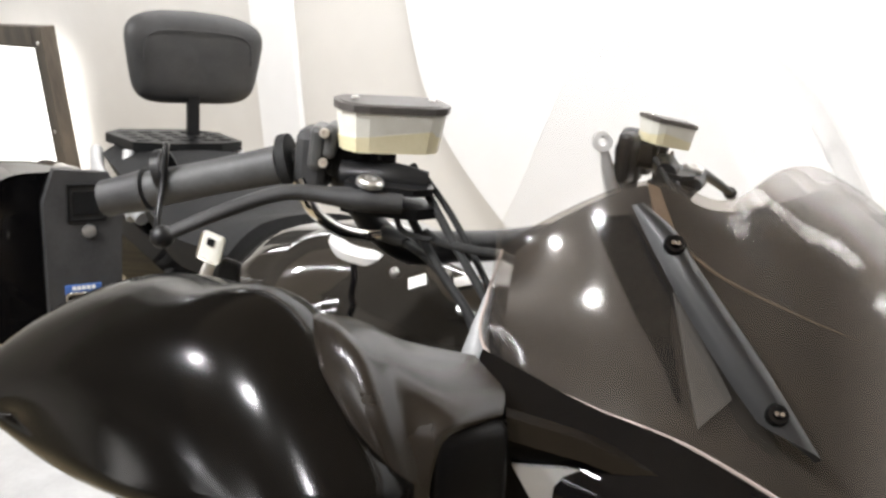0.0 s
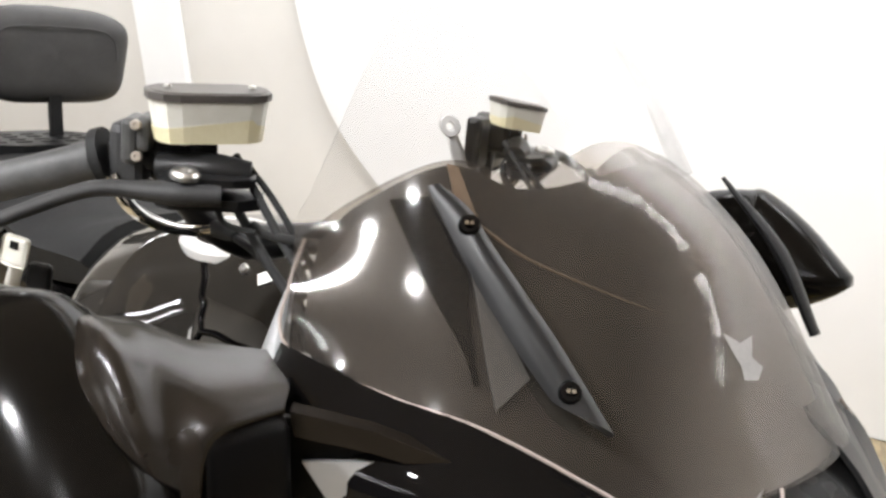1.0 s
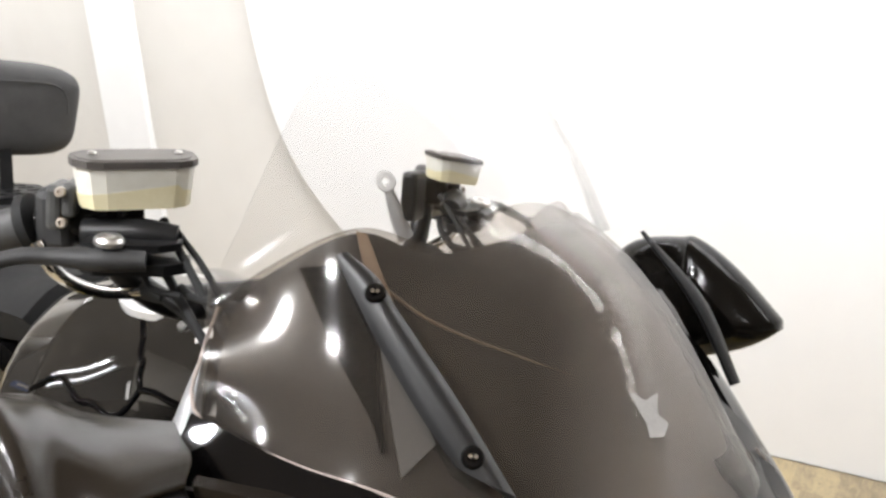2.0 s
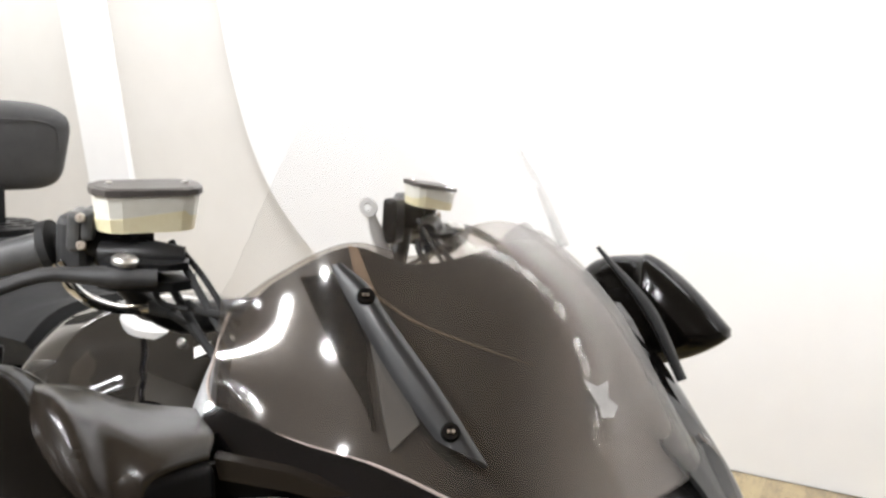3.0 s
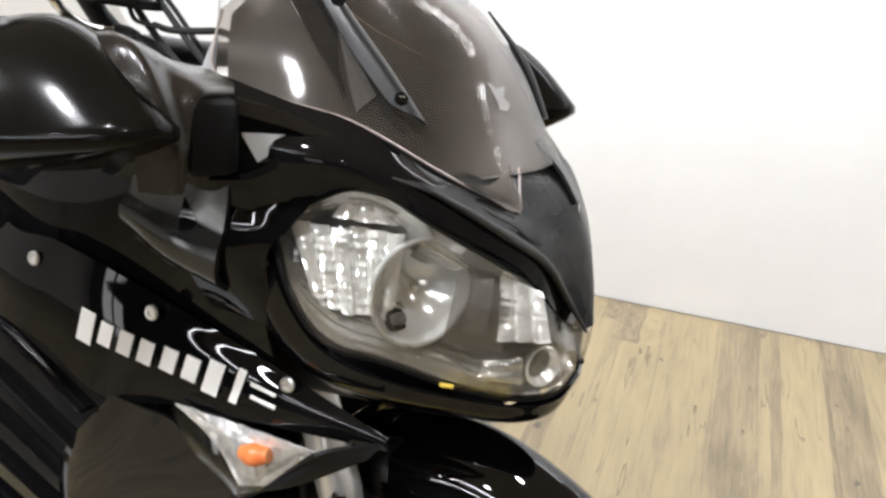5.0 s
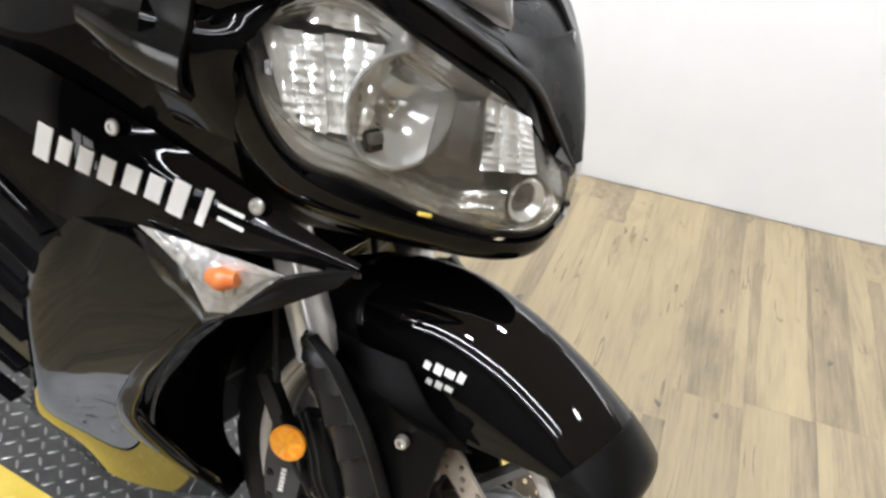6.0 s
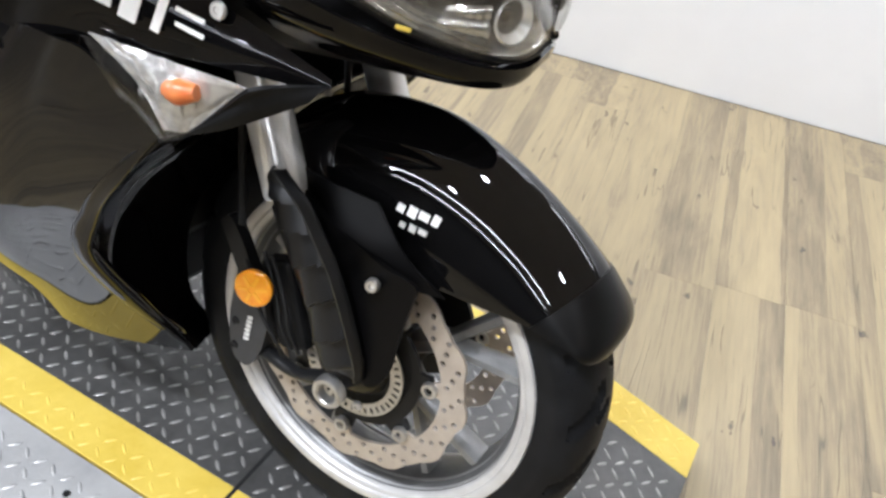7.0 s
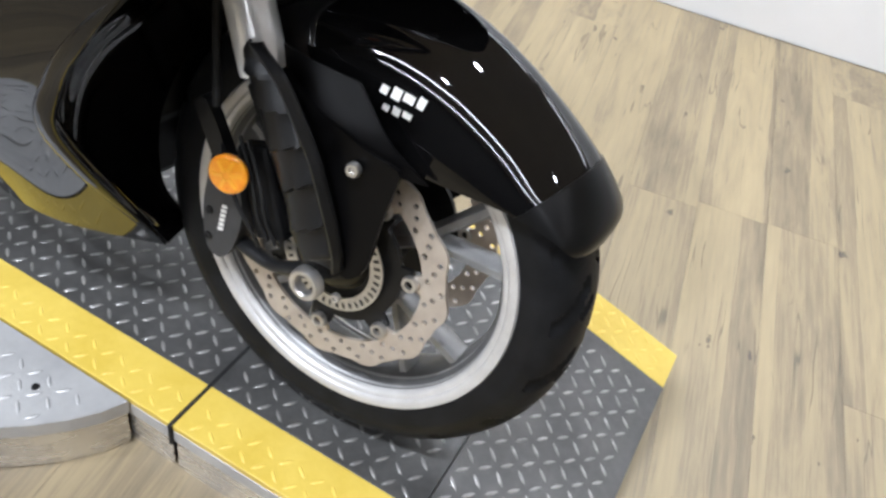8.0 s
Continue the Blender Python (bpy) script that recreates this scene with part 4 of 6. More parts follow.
def fender():
    ridge = spline([(-0.150, 0.580), (-0.100, 0.606), (-0.050, 0.619), (0.020, 0.624), (0.092, 0.607), (0.165, 0.573), (0.226, 0.532), (0.262, 0.496), (0.276, 0.472), (0.273, 0.448)], 60)
    edge = spline([(-0.160, 0.530), (-0.120, 0.508), (-0.070, 0.486), (-0.010, 0.466), (0.060, 0.462), (0.130, 0.464), (0.190, 0.467), (0.234, 0.461), (0.258, 0.452), (0.267, 0.445)], 60)

    def body(i0, i1, inset):
        g = []
        for i in range(i0, i1):
            f = i / 59.0
            hw = (0.086 - 0.018 * f**2) * (1 if f < 0.9 else math.sqrt(max(0.05, 1 - ((f - 0.9) / 0.1) ** 2 * 0.75)))
            row = []
            for k in range(25):
                a = -1 + 2 * k / 24
                b = abs(a)
                drop = 0.6 * b**1.5 + 0.4 * (1 - max(0.0, 1 - b**2.3) ** 0.75)
                y = hw * math.copysign(1 - (1 - b) ** 1.45, a)
                x = ridge[i][0] + (edge[i][0] - ridge[i][0]) * drop
                z = ridge[i][1] + (edge[i][1] - ridge[i][1]) * drop
                row.append((x, y, z))
            g.append(row)
        g = np.array(g)
        return g - grid_normals(g) * inset
    fend = part("front_fender", shell("front_fender", body(0, 47, 0.0), 0.003, FENDERPAINT, 1), FENDERPAINT, moto, "gloss black front fender with white print")
    part("fender_flap", shell("fender_flap", body(45, 60, 0.0012), 0.003, TIP, 1), TIP, fend, "satin black front flap")
    # unreadable white print on the near side
    skin = body(0, 44, -0.0008)
    near = skin[:, :12].reshape(-1, 3)
    out_n = grid_normals(skin)[:, :12].reshape(-1, 3)
    for x0, z0, cnt, w, h in ((0.016, 0.531, 5, 0.0125, 0.0125), (0.024, 0.515, 3, 0.0105, 0.009)):
        for k in range(cnt):
            x, z = x0 + k * (w + 0.0022), z0 + 0.0010 * k
            q = int(np.argmin((near[:, 0] - x) ** 2 + (near[:, 2] - z) ** 2))
            n = Vector(out_n[q]) * (-1 if out_n[q][1] > 0 else 1)
            p = Vector((x, near[q][1], z)) + n * 0.0048
            part("print_bar", block("print_bar", (w * (0.7 + 0.3 * ((k * 7) % 3) / 2), h * (0.75 + 0.25 * (k % 2)), 0.0006), WHITE, frame_on(p, n, (1, 0.1 * (k % 3 - 1), -0.12)), 0.0), WHITE, fend, "white print bar")
    # stays from fender to fork
    for sgn in (-1, 1):
        cage = [[(-0.135, sgn * 0.100, 0.545), (-0.06, sgn * 0.112, 0.545), (0.00, sgn * 0.100, 0.540)],
                [(-0.085, sgn * 0.118, 0.495), (-0.02, sgn * 0.124, 0.495), (0.05, sgn * 0.105, 0.495)],
                [(-0.03, sgn * 0.118, 0.455), (0.03, sgn * 0.116, 0.46), (0.10, sgn * 0.096, 0.463)]]
        panel("fender_stay", cage, 0.004, STAYPLATE, fend, 18, 12, "black side stay", side=sgn)
        bolt("bolt", (-0.118, sgn * 0.112, 0.548), (0, sgn, 0.4), 0.005, fend)


fender()


def nose():
    """Upper cowl, headlights, nose panel and chin."""
    cowl = part("upper_cowl", tube("upper_cowl", [(-0.20, -0.20, 0.86), (-0.16, 0, 0.88), (-0.20, 0.20, 0.86)], 0.03, MATTE, 12, 10), MATTE, moto, "gloss black upper fairing round the headlights")
    for sgn in (1, -1):
        f = (lambda c: c) if sgn > 0 else flip
        side = f([[(-0.175, -0.292, 1.020), (-0.110, -0.268, 1.004), (-0.062, -0.240, 0.994), (0.000, -0.186, 0.955), (0.058, -0.124, 0.922), (0.078, -0.060, 0.918), (0.088, 0.0, 0.920)],
                  [(-0.165, -0.314, 0.985), (-0.100, -0.297, 0.974), (-0.045, -0.266, 0.966), (0.018, -0.198, 0.938), (0.072, -0.138, 0.905), (0.090, -0.070, 0.880), (0.104, 0.0, 0.872)],
                  [(-0.150, -0.306, 0.930), (-0.085, -0.286, 0.930), (-0.034, -0.251, 0.946), (0.026, -0.205, 0.913), (0.076, -0.150, 0.878), (0.104, -0.080, 0.822), (0.115, 0.0, 0.790)]])
        panel("cowl_side", side, 0.004, GLOSS, cowl, 40, 14, side=sgn)
        top = f([[(-0.010, -0.132, 0.986), (0.000, -0.065, 0.990), (0.008, 0.0, 0.992)],
                 [(0.024, -0.128, 0.968), (0.030, -0.065, 0.970), (0.038, 0.0, 0.972)],
                 [(0.045, -0.130, 0.940), (0.056, -0.065, 0.946), (0.066, 0.0, 0.950)],
                 [(0.060, -0.122, 0.922), (0.078, -0.060, 0.920), (0.088, 0.0, 0.922)]])
        if sgn < 0:
            panel("nose_panel", top, 0.004, NOSE, cowl, 18, 10, "smoke grey nose panel", side=sgn)
        # rear wing of the cowl that carries the mirror and the vent
        wing = f([[(-0.32, -0.262, 0.950), (-0.24, -0.285, 0.985), (-0.165, -0.312, 0.985), (-0.095, -0.285, 0.972)],
                  [(-0.33, -0.272, 0.920), (-0.24, -0.300, 0.945), (-0.160, -0.312, 0.955), (-0.088, -0.284, 0.950)],
                  [(-0.34, -0.276, 0.895), (-0.24, -0.296, 0.905), (-0.150, -0.300, 0.912), (-0.100, -0.266, 0.905)]])
        panel("cowl_wing", wing, 0.004, GLOSS, cowl, 22, 12, side=sgn)
        # triangular vent with a satin brow
        flat = frame_on((-0.118, -0.3227 * sgn, 0.9964), (0.7506, -0.660 * sgn, 0.030), (0.66, 0.75 * sgn, 0.0))

        def vent_plate(name, pts, lift_by, thick, material):
            inv = flat.inverted()
            loop = [tuple((inv @ Vector((x, y * sgn, z)))[:2]) for x, y, z in pts]
            return plate(name, loop, thick, material, flat @ pose(0, 0, lift_by))
        brow = [(-0.1193, -0.3236, 1.0104), (-0.0914, -0.2922, 1.0011), (-0.0635, -0.2613, 0.985), (-0.0804, -0.2804, 0.9845), (-0.0906, -0.2919, 0.989), (-0.1176, -0.3222, 0.9972)]
        lower = [(-0.0635, -0.2613, 0.985), (-0.0761, -0.2762, 0.9714), (-0.0933, -0.2965, 0.955), (-0.1074, -0.313, 0.9431), (-0.1297, -0.3385, 0.9413), (-0.1297, -0.3385, 0.9470), (-0.1090, -0.3150, 0.9490), (-0.0950, -0.2985, 0.9615), (-0.0804, -0.2804, 0.9845)]
        hollow = [(-0.135, -0.3420, 1.006), (-0.0914, -0.2922, 0.998), (-0.0660, -0.2640, 0.9848), (-0.0761, -0.2762, 0.9730), (-0.0933, -0.2965, 0.957), (-0.1074, -0.313, 0.945), (-0.135, -0.3440, 0.943)]
        pale = [(-0.1148, -0.3197, 0.9814), (-0.0829, -0.2834, 0.9828), (-0.0943, -0.2969, 0.9694), (-0.1043, -0.3089, 0.9576)]
        hole = part("vent_recess", vent_plate("vent_recess", hollow, -0.009, 0.004, STAYPLATE), STAYPLATE, cowl, "black vent recess")
        part("vent_brow", vent_plate("vent_brow", brow, -0.008, 0.012, ARMPAINT), ARMPAINT, hole, "satin black vent brow")
        part("vent_rim", vent_plate("vent_rim", lower, -0.007, 0.010, GLOSS), GLOSS, hole)
        # white reflection in the black vent, made as a bare metal triangle
        part("vent_panel", vent_plate("vent_panel", pale, -0.0035, 0.003, ALU), ALU, hole, "bright triangle painting the white reflection in the vent")
        # headlight: bowl, lens, projector
        edge_t = [(-0.117, -0.270, 0.893), (-0.095, -0.268, 0.913), (-0.034, -0.250, 0.944), (0.024, -0.205, 0.911), (0.072, -0.150, 0.875), (0.088, -0.118, 0.858), (0.105, -0.075, 0.820), (0.112, -0.030, 0.794)]
        edge_b = [(-0.113, -0.270, 0.882), (-0.088, -0.274, 0.838), (-0.052, -0.263, 0.797), (-0.010, -0.225, 0.780), (0.037, -0.165, 0.749), (0.085, -0.112, 0.735), (0.112, -0.060, 0.733), (0.121, -0.020, 0.744)]

        def between(k, out):
            r = []
            for i, (a, b) in enumerate(zip(edge_t, edge_b)):
                p = Vector(a) * (1 - k) + Vector(b) * k
                n = Vector((0.55, -0.75, -0.05)).normalized()
                p += n * out * min(1.0, (a[2] - b[2]) / 0.1) * math.sin(math.pi * min(0.98, max(0.02, k)))
                r.append(tuple(p))
            return r
        lamp = panel("headlight", f([between(k, 0.020) for k in (0, 0.33, 0.67, 1)]), 0.002, LENS, cowl, 40, 18, "clear headlight with a chrome reflector", side=sgn)
        dish = surface(f([between(0, -0.004), between(0.2, -0.045), between(0.5, -0.065), between(0.8, -0.045), between(1, -0.004)]), 110, 80)
        cell = np.random.default_rng(5).uniform(-1, 1, (20, 12))
        vi, ui = np.indices(dish.shape[:2])
        steps = cell[(vi // 5) % 20, (ui // 11) % 12] * 0.5 + ((vi % 5) / 4.0 - 0.5)
        dish = dish + (0.0042 * steps * np.sin(np.pi * vi / (dish.shape[0] - 1)))[..., None] * np.array([0.62, -0.78 * sgn, 0.0])
        part("bowl", shell("bowl", dish, 0.002, DISH, sgn), DISH, lamp, "smoky chrome bowl")

        def side(p):
            return np.array((p[0], p[1] * sgn, p[2]))
        face = side((0.62, -0.78, 0.0))

        def fluted(name, corners, rows, cols, amp, material, upright=False, jog=0.0, text=""):
            """A stepped reflector between four corners (top left, top right, bottom right, bottom left)."""
            a, b, c2, d2 = [side(p) for p in corners]
            nu, nv = (cols * 8 + 1, rows * 8 + 1)
            q = np.zeros((nv, nu, 3))
            for i, v in enumerate(np.linspace(0, 1, nv)):
                for j, u in enumerate(np.linspace(0, 1, nu)):
                    p = (a * (1 - u) + b * u) * (1 - v) + (d2 * (1 - u) + c2 * u) * v
                    k, cell = (u * cols, int(v * rows * 0.999)) if upright else (v * rows + jog * int(u * cols * 0.999), int(u * cols * 0.999))
                    tooth = (k % 1.0)
                    bow = math.sin(math.pi * ((v * rows if upright else u * cols) % 1.0))
                    q[i, j] = p + face * amp * (tooth * (0.6 + 0.4 * ((int(k) * 5 + cell * 3) % 4) / 3.0) + 0.35 * bow + 0.5 * ((cell * 7) % 3 - 1))
            return part(name, shell(name, q, 0.0012, material, -sgn), material, lamp, text)
        fluted("louvre_bank", ((-0.100, -0.268, 0.902), (-0.014, -0.210, 0.902), (-0.016, -0.212, 0.818), (-0.074, -0.254, 0.824)), 9, 6, 0.0075, BOWL, False, 0.31, "stepped chrome louvres")
        fluted("louvre_bank", ((-0.058, -0.246, 0.926), (-0.020, -0.216, 0.926), (-0.004, -0.202, 0.908), (-0.066, -0.252, 0.910)), 2, 4, 0.006, BOWL, False, 0.5, "stepped chrome louvres")
        fluted("rib_lens", ((0.0408, -0.163, 0.861), (0.0549, -0.152, 0.863), (0.0554, -0.152, 0.805), (0.0371, -0.166, 0.808)), 1, 6, 0.0035, SIGNALBOWL, True, 0.0, "ribbed pale lens block")
        fluted("louvre_bank", ((0.060, -0.150, 0.870), (0.094, -0.122, 0.856), (0.106, -0.110, 0.806), (0.066, -0.146, 0.800)), 9, 3, 0.0055, BOWL, False, 0.5, "stepped chrome louvres")
        fluted("lower_reflector", ((0.058, -0.150, 0.778), (0.088, -0.124, 0.784), (0.088, -0.122, 0.756), (0.052, -0.158, 0.760)), 2, 5, 0.006, DISH, True, 0.0, "fluted lower reflector")
        # smoky half shell between the bowl and the ribs
        smoky = [[(0.030, -0.176, 0.868), (0.052, -0.152, 0.872), (0.068, -0.140, 0.868)], [(0.034, -0.190, 0.835), (0.056, -0.168, 0.835), (0.074, -0.146, 0.834)], [(0.026, -0.182, 0.796), (0.050, -0.160, 0.790), (0.070, -0.140, 0.788)]]
        panel("smoky_shell", [[tuple(side(p) - face * 0.006) for p in r] for r in smoky], 0.002, FROST, lamp, 16, 12, "grey translucent reflector shell", side=sgn)
        milky = [[(0.084, -0.126, 0.846), (0.098, -0.090, 0.826), (0.108, -0.048, 0.800)], [(0.092, -0.120, 0.800), (0.108, -0.082, 0.786), (0.115, -0.042, 0.772)], [(0.086, -0.116, 0.746), (0.108, -0.068, 0.739), (0.118, -0.028, 0.746)]]
        panel("milky_end", [[tuple(side(p) - face * 0.003) for p in r] for r in milky], 0.0015, FROST, lamp, 14, 12, "milky end of the lens", side=sgn)
        c = side((0.002, -0.200, 0.8485))
        ax = side((0.88, -0.47, 0.0))
        dishp = [(-0.040, 0.004), (-0.037, 0.012), (-0.030, 0.024), (-0.019, 0.036), (-0.006, 0.045), (0.004, 0.0495), (0.008, 0.0510), (0.008, 0.0525), (0.002, 0.0520), (-0.010, 0.0465), (-0.024, 0.036), (-0.036, 0.020), (-0.043, 0.004)]
        part("main_bowl", lathe("main_bowl", dishp, c, ax, BOWL, 56, closed=True), BOWL, lamp, "round chrome main reflector")
        part("bowl_rim", lathe("bowl_rim", [(0.007, 0.0508), (0.0105, 0.0512), (0.0105, 0.0535), (0.007, 0.0538)], c, ax, SIGNALBOWL, 56, closed=True), SIGNALBOWL, lamp)
        down = side((-0.012, -0.016, -0.030))
        part("bulb_cover", block("bulb_cover", (0.020, 0.015, 0.022), MATTE, frame_on(c + down, ax, (0, 0, 1)) @ pose(0, 0, -0.002, 0, 18, 12), 0.003), MATTE, lamp, "black bulb shield")
        part("bulb_cover", block("bulb_cover", (0.010, 0.013, 0.010), DARKGREY, frame_on(c + down, ax, (0, 0, 1)) @ pose(0.006, 0.002, 0.010, 0, 18, 12), 0.002), DARKGREY, lamp, "grey bulb shield")
        part("bulb", lathe("bulb", [(-0.036, 0.007), (-0.014, 0.0065), (-0.008, 0.005), (-0.006, 0.001)], c, ax, CHROME, 20), CHROME, lamp)
        small = side((0.102, -0.098, 0.772))
        part("side_lamp", lathe("side_lamp", [(-0.014, 0.006), (-0.008, 0.013), (0.0, 0.0185), (0.002, 0.0205), (0.0, 0.0225), (-0.010, 0.017), (-0.016, 0.008)], small, side((0.80, -0.60, 0.05)), BOWL, 36, closed=True), BOWL, lamp, "small round side lamp")
        part("amber_marker", block("amber_marker", (0.014, 0.004, 0.004), YELLOW, frame_on(side((0.036, -0.182, 0.7555)), face, (0.78, 0.62 * sgn, -0.1)), 0.0012), YELLOW, lamp, "small dull yellow marker")
        seal = spline(edge_b, 40)
        part("seal", tube("seal", [Vector((x, y * sgn, z)) for x, y, z in seal[::3]], 0.004, MATTE, 40, 8), MATTE, lamp)
        seal = spline(edge_t, 40)
        part("seal", tube("seal", [Vector((x, y * sgn, z)) for x, y, z in seal[::3]], 0.003, MATTE, 40, 8), MATTE, lamp)
        chin = f([[(-0.116, -0.270, 0.874), (-0.091, -0.275, 0.833), (-0.054, -0.264, 0.791), (-0.012, -0.228, 0.764), (0.038, -0.168, 0.740), (0.088, -0.113, 0.729), (0.114, -0.060, 0.727), (0.122, 0.0, 0.738)],
                  [(-0.136, -0.264, 0.850), (-0.112, -0.268, 0.803), (-0.066, -0.256, 0.764), (-0.018, -0.220, 0.742), (0.030, -0.164, 0.721), (0.080, -0.108, 0.708), (0.106, -0.058, 0.706), (0.114, 0.0, 0.718)],
                  [(-0.160, -0.250, 0.840), (-0.130, -0.245, 0.775), (-0.080, -0.225, 0.738), (-0.035, -0.190, 0.718), (0.010, -0.140, 0.704), (0.045, -0.090, 0.698), (0.068, -0.048, 0.698), (0.075, 0.0, 0.702)]])
        panel("chin", chin, 0.004, GLOSS, cowl, 40, 12, "black chin lip", side=sgn)
        under = f([[(-0.16, -0.245, 0.80), (-0.075, -0.215, 0.735), (0.03, -0.130, 0.704), (0.075, 0.0, 0.704)],
                   [(-0.22, -0.22, 0.74), (-0.14, -0.19, 0.70), (-0.06, -0.11, 0.69), (-0.03, 0.0, 0.69)],
                   [(-0.30, -0.20, 0.70), (-0.26, -0.16, 0.69), (-0.22, -0.10, 0.68), (-0.20, 0.0, 0.68)]])
        panel("under_tray", under, 0.004, MATTE, cowl, 20, 12, side=sgn)


nose()


def windscreen():
    rows_t = [(-0.206, -0.256, 1.070), (-0.178, -0.240, 1.098), (-0.143, -0.200, 1.124), (-0.118, -0.158, 1.112), (-0.110, -0.085, 1.116), (-0.106, 0.0, 1.122)]
    rows_b = [(-0.178, -0.288, 1.018), (-0.112, -0.266, 1.004), (-0.062, -0.238, 0.994), (0.004, -0.184, 0.956), (0.036, -0.110, 0.957), (0.055, 0.0, 0.958)]
    mid = []
    for k in (0.33, 0.67):
        mid.append([tuple(Vector(a) * (1 - k) + Vector(b) * k + Vector((0.6, -0.55 + 0.1 * i, 0.45)).normalized() * 0.010) for i, (a, b) in enumerate(zip(rows_t, rows_b))])
    half = [rows_t, mid[0], mid[1], rows_b]
    cage = [r + [(x, -y, z) for x, y, z in reversed(r[:-1])] for r in half]
    g = surface(cage, 90, 26)
    for _ in range(90):
        g[1:-1, 1:-1] = 0.25 * (g[:-2, 1:-1] + g[2:, 1:-1] + g[1:-1, :-2] + g[1:-1, 2:])
    # fuller belly across the middle of the screen
    nv_, nu_ = g.shape[:2]
    for i in range(nv_):
        for j in range(nu_):
            u, v = (i / (nv_ - 1), j / (nu_ - 1)) if nv_ > nu_ else (j / (nu_ - 1), i / (nv_ - 1))
            k = min(1.0, max(0.0, (0.5 - abs(u - 0.5) - 0.30) / 0.18))
            g[i, j] += np.array([0.86, 0, 0.5]) * 0.021 * k * k * (3 - 2 * k) * math.sin(math.pi * v**0.65)
    for _ in range(14):
        g[1:-1, 1:-1] = 0.25 * (g[:-2, 1:-1] + g[2:, 1:-1] + g[1:-1, :-2] + g[1:-1, 2:])
    # dark inner cowl close behind the screen; fades into painted wall light towards the far half
    inside, nrm = [], grid_normals(g)
    nrm = -nrm if nrm[13, 5, 2] < 0 else nrm
    for i in range(nv_):
        at = np.linspace(1, 80, 60)
        low = np.floor(at).astype(int)
        mixer = (at - low)[:, None]
        inside.append(g[i, low] * (1 - mixer) + g[i, low + 1] * mixer - 0.010 * (nrm[i, low] * (1 - mixer) + nrm[i, low + 1] * mixer))
    inside = np.array(inside)
    # domed clear rim above the cowl
    rise_u = np.cos(np.clip((np.linspace(0, 1, nu_) - 0.405) / 0.15, -1, 1) * math.pi / 2) ** 1.3
    rise_v = np.clip((8 - np.arange(nv_)) / 8.0, 0, 1) ** 2
    g[:, :, 2] += 0.013 * rise_u[None, :] * rise_v[:, None]
    g[:, :, 0] -= 0.008 * rise_u[None, :] * rise_v[:, None]
    ws = part("windscreen", shell("windscreen", g, 0.004, SCREEN), SCREEN, moto, "smoke tinted windscreen, brown ceiling reflection painted in as haze, with black side blades")
    part("inner_cowl", shell("inner_cowl", inside, 0.004, COWLIN), COWLIN, ws, "dark brown-grey inner cowl")
    lower = surface([[rows_b[3], (0.030, -0.155, 0.945), (0.034, -0.110, 0.960)], [(0.028, -0.158, 0.940), (0.046, -0.138, 0.938), (0.038, -0.118, 0.955)], [(0.058, -0.124, 0.923), (0.054, -0.122, 0.930), (0.044, -0.118, 0.944)]], 14, 10)
    out = np.array([0.62, -0.50, 0.60])
    part("lug_backing", shell("lug_backing", lower + 0.004 * out, 0.002, COWLIN), COWLIN, ws, "dark brown-grey inner cowl")
    lower = lower + 0.008 * out
    part("lower_lug", shell("lower_lug", lower, 0.003, SCREEN), SCREEN, ws)
    lower = lower * np.array([1, -1, 1])
    part("lower_lug", shell("lower_lug", lower, 0.004, SCREEN), SCREEN, ws)
    for sgn in (-1, 1):
        # side blades with two screws
        out_n = np.array([0.597, sgn * 0.592, 0.541])
        sides = (((-0.1377, 0.2194, 1.1112), (-0.1347, 0.217, 1.1106)), ((-0.1127, 0.2192, 1.0839), (-0.1174, 0.2099, 1.0994)), ((-0.0903, 0.2182, 1.0604), (-0.1008, 0.2083, 1.0827)),
                 ((-0.065, 0.216, 1.0349), (-0.0544, 0.202, 1.0384)), ((-0.0415, 0.2122, 1.0131), (-0.0145, 0.1987, 0.998)))
        cage = []
        for (p, q), h in zip(sides, (0.0005, 0.003, 0.0045, 0.0045, 0.003)):
            p, q = np.array(p) * (1, sgn, 1), np.array(q) * (1, sgn, 1)
            cage.append([tuple(p), tuple(p * 0.72 + q * 0.28 + out_n * h * 0.7), tuple(p * 0.46 + q * 0.54 + out_n * h), tuple(p * 0.2 + q * 0.8 + out_n * h * 0.8), tuple(q)])
        blade = panel("blade", cage, 0.004, BLADE, ws, 14, 34, "polished black screen blade", side=-sgn)
        for p in ((-0.110, 0.2138, 1.0924), (-0.036, 0.2077, 1.0175)):
            p = np.array(p) * (1, sgn, 1) + out_n * 0.002
            bolt("screw", p, out_n, 0.0064, blade, GLOSS, 0.005)
            for d in (-0.0018, 0.0018):
                bolt("rivet", p + out_n * 0.0046 + np.array([d * 0.6, -sgn * d * 0.5, 0]), out_n, 0.0014, blade, CHROME, 0.002)
        strip = [[(-0.1576, 0.232, 1.1024), (-0.1399, 0.2169, 1.1063)], [(-0.115, 0.2371, 1.060), (-0.1045, 0.2191, 1.069)], [(-0.088, 0.2357, 1.0323), (-0.092, 0.2273, 1.0472)], [(-0.0757, 0.2371, 1.0154), (-0.0737, 0.2350, 1.0164)]]
        strip = [[tuple(np.array(p) * (1, sgn, 1) - out_n * 0.005) for p in r] for r in strip]
        panel("inner_strip", strip, 0.003, GLOSS, ws, 6, 24, "gloss black inner strip", side=-sgn)
        edge = spline([(x, y * -sgn, z) for x, y, z in rows_b[:4]] + [(0.058, sgn * 0.124, 0.923)], 30)
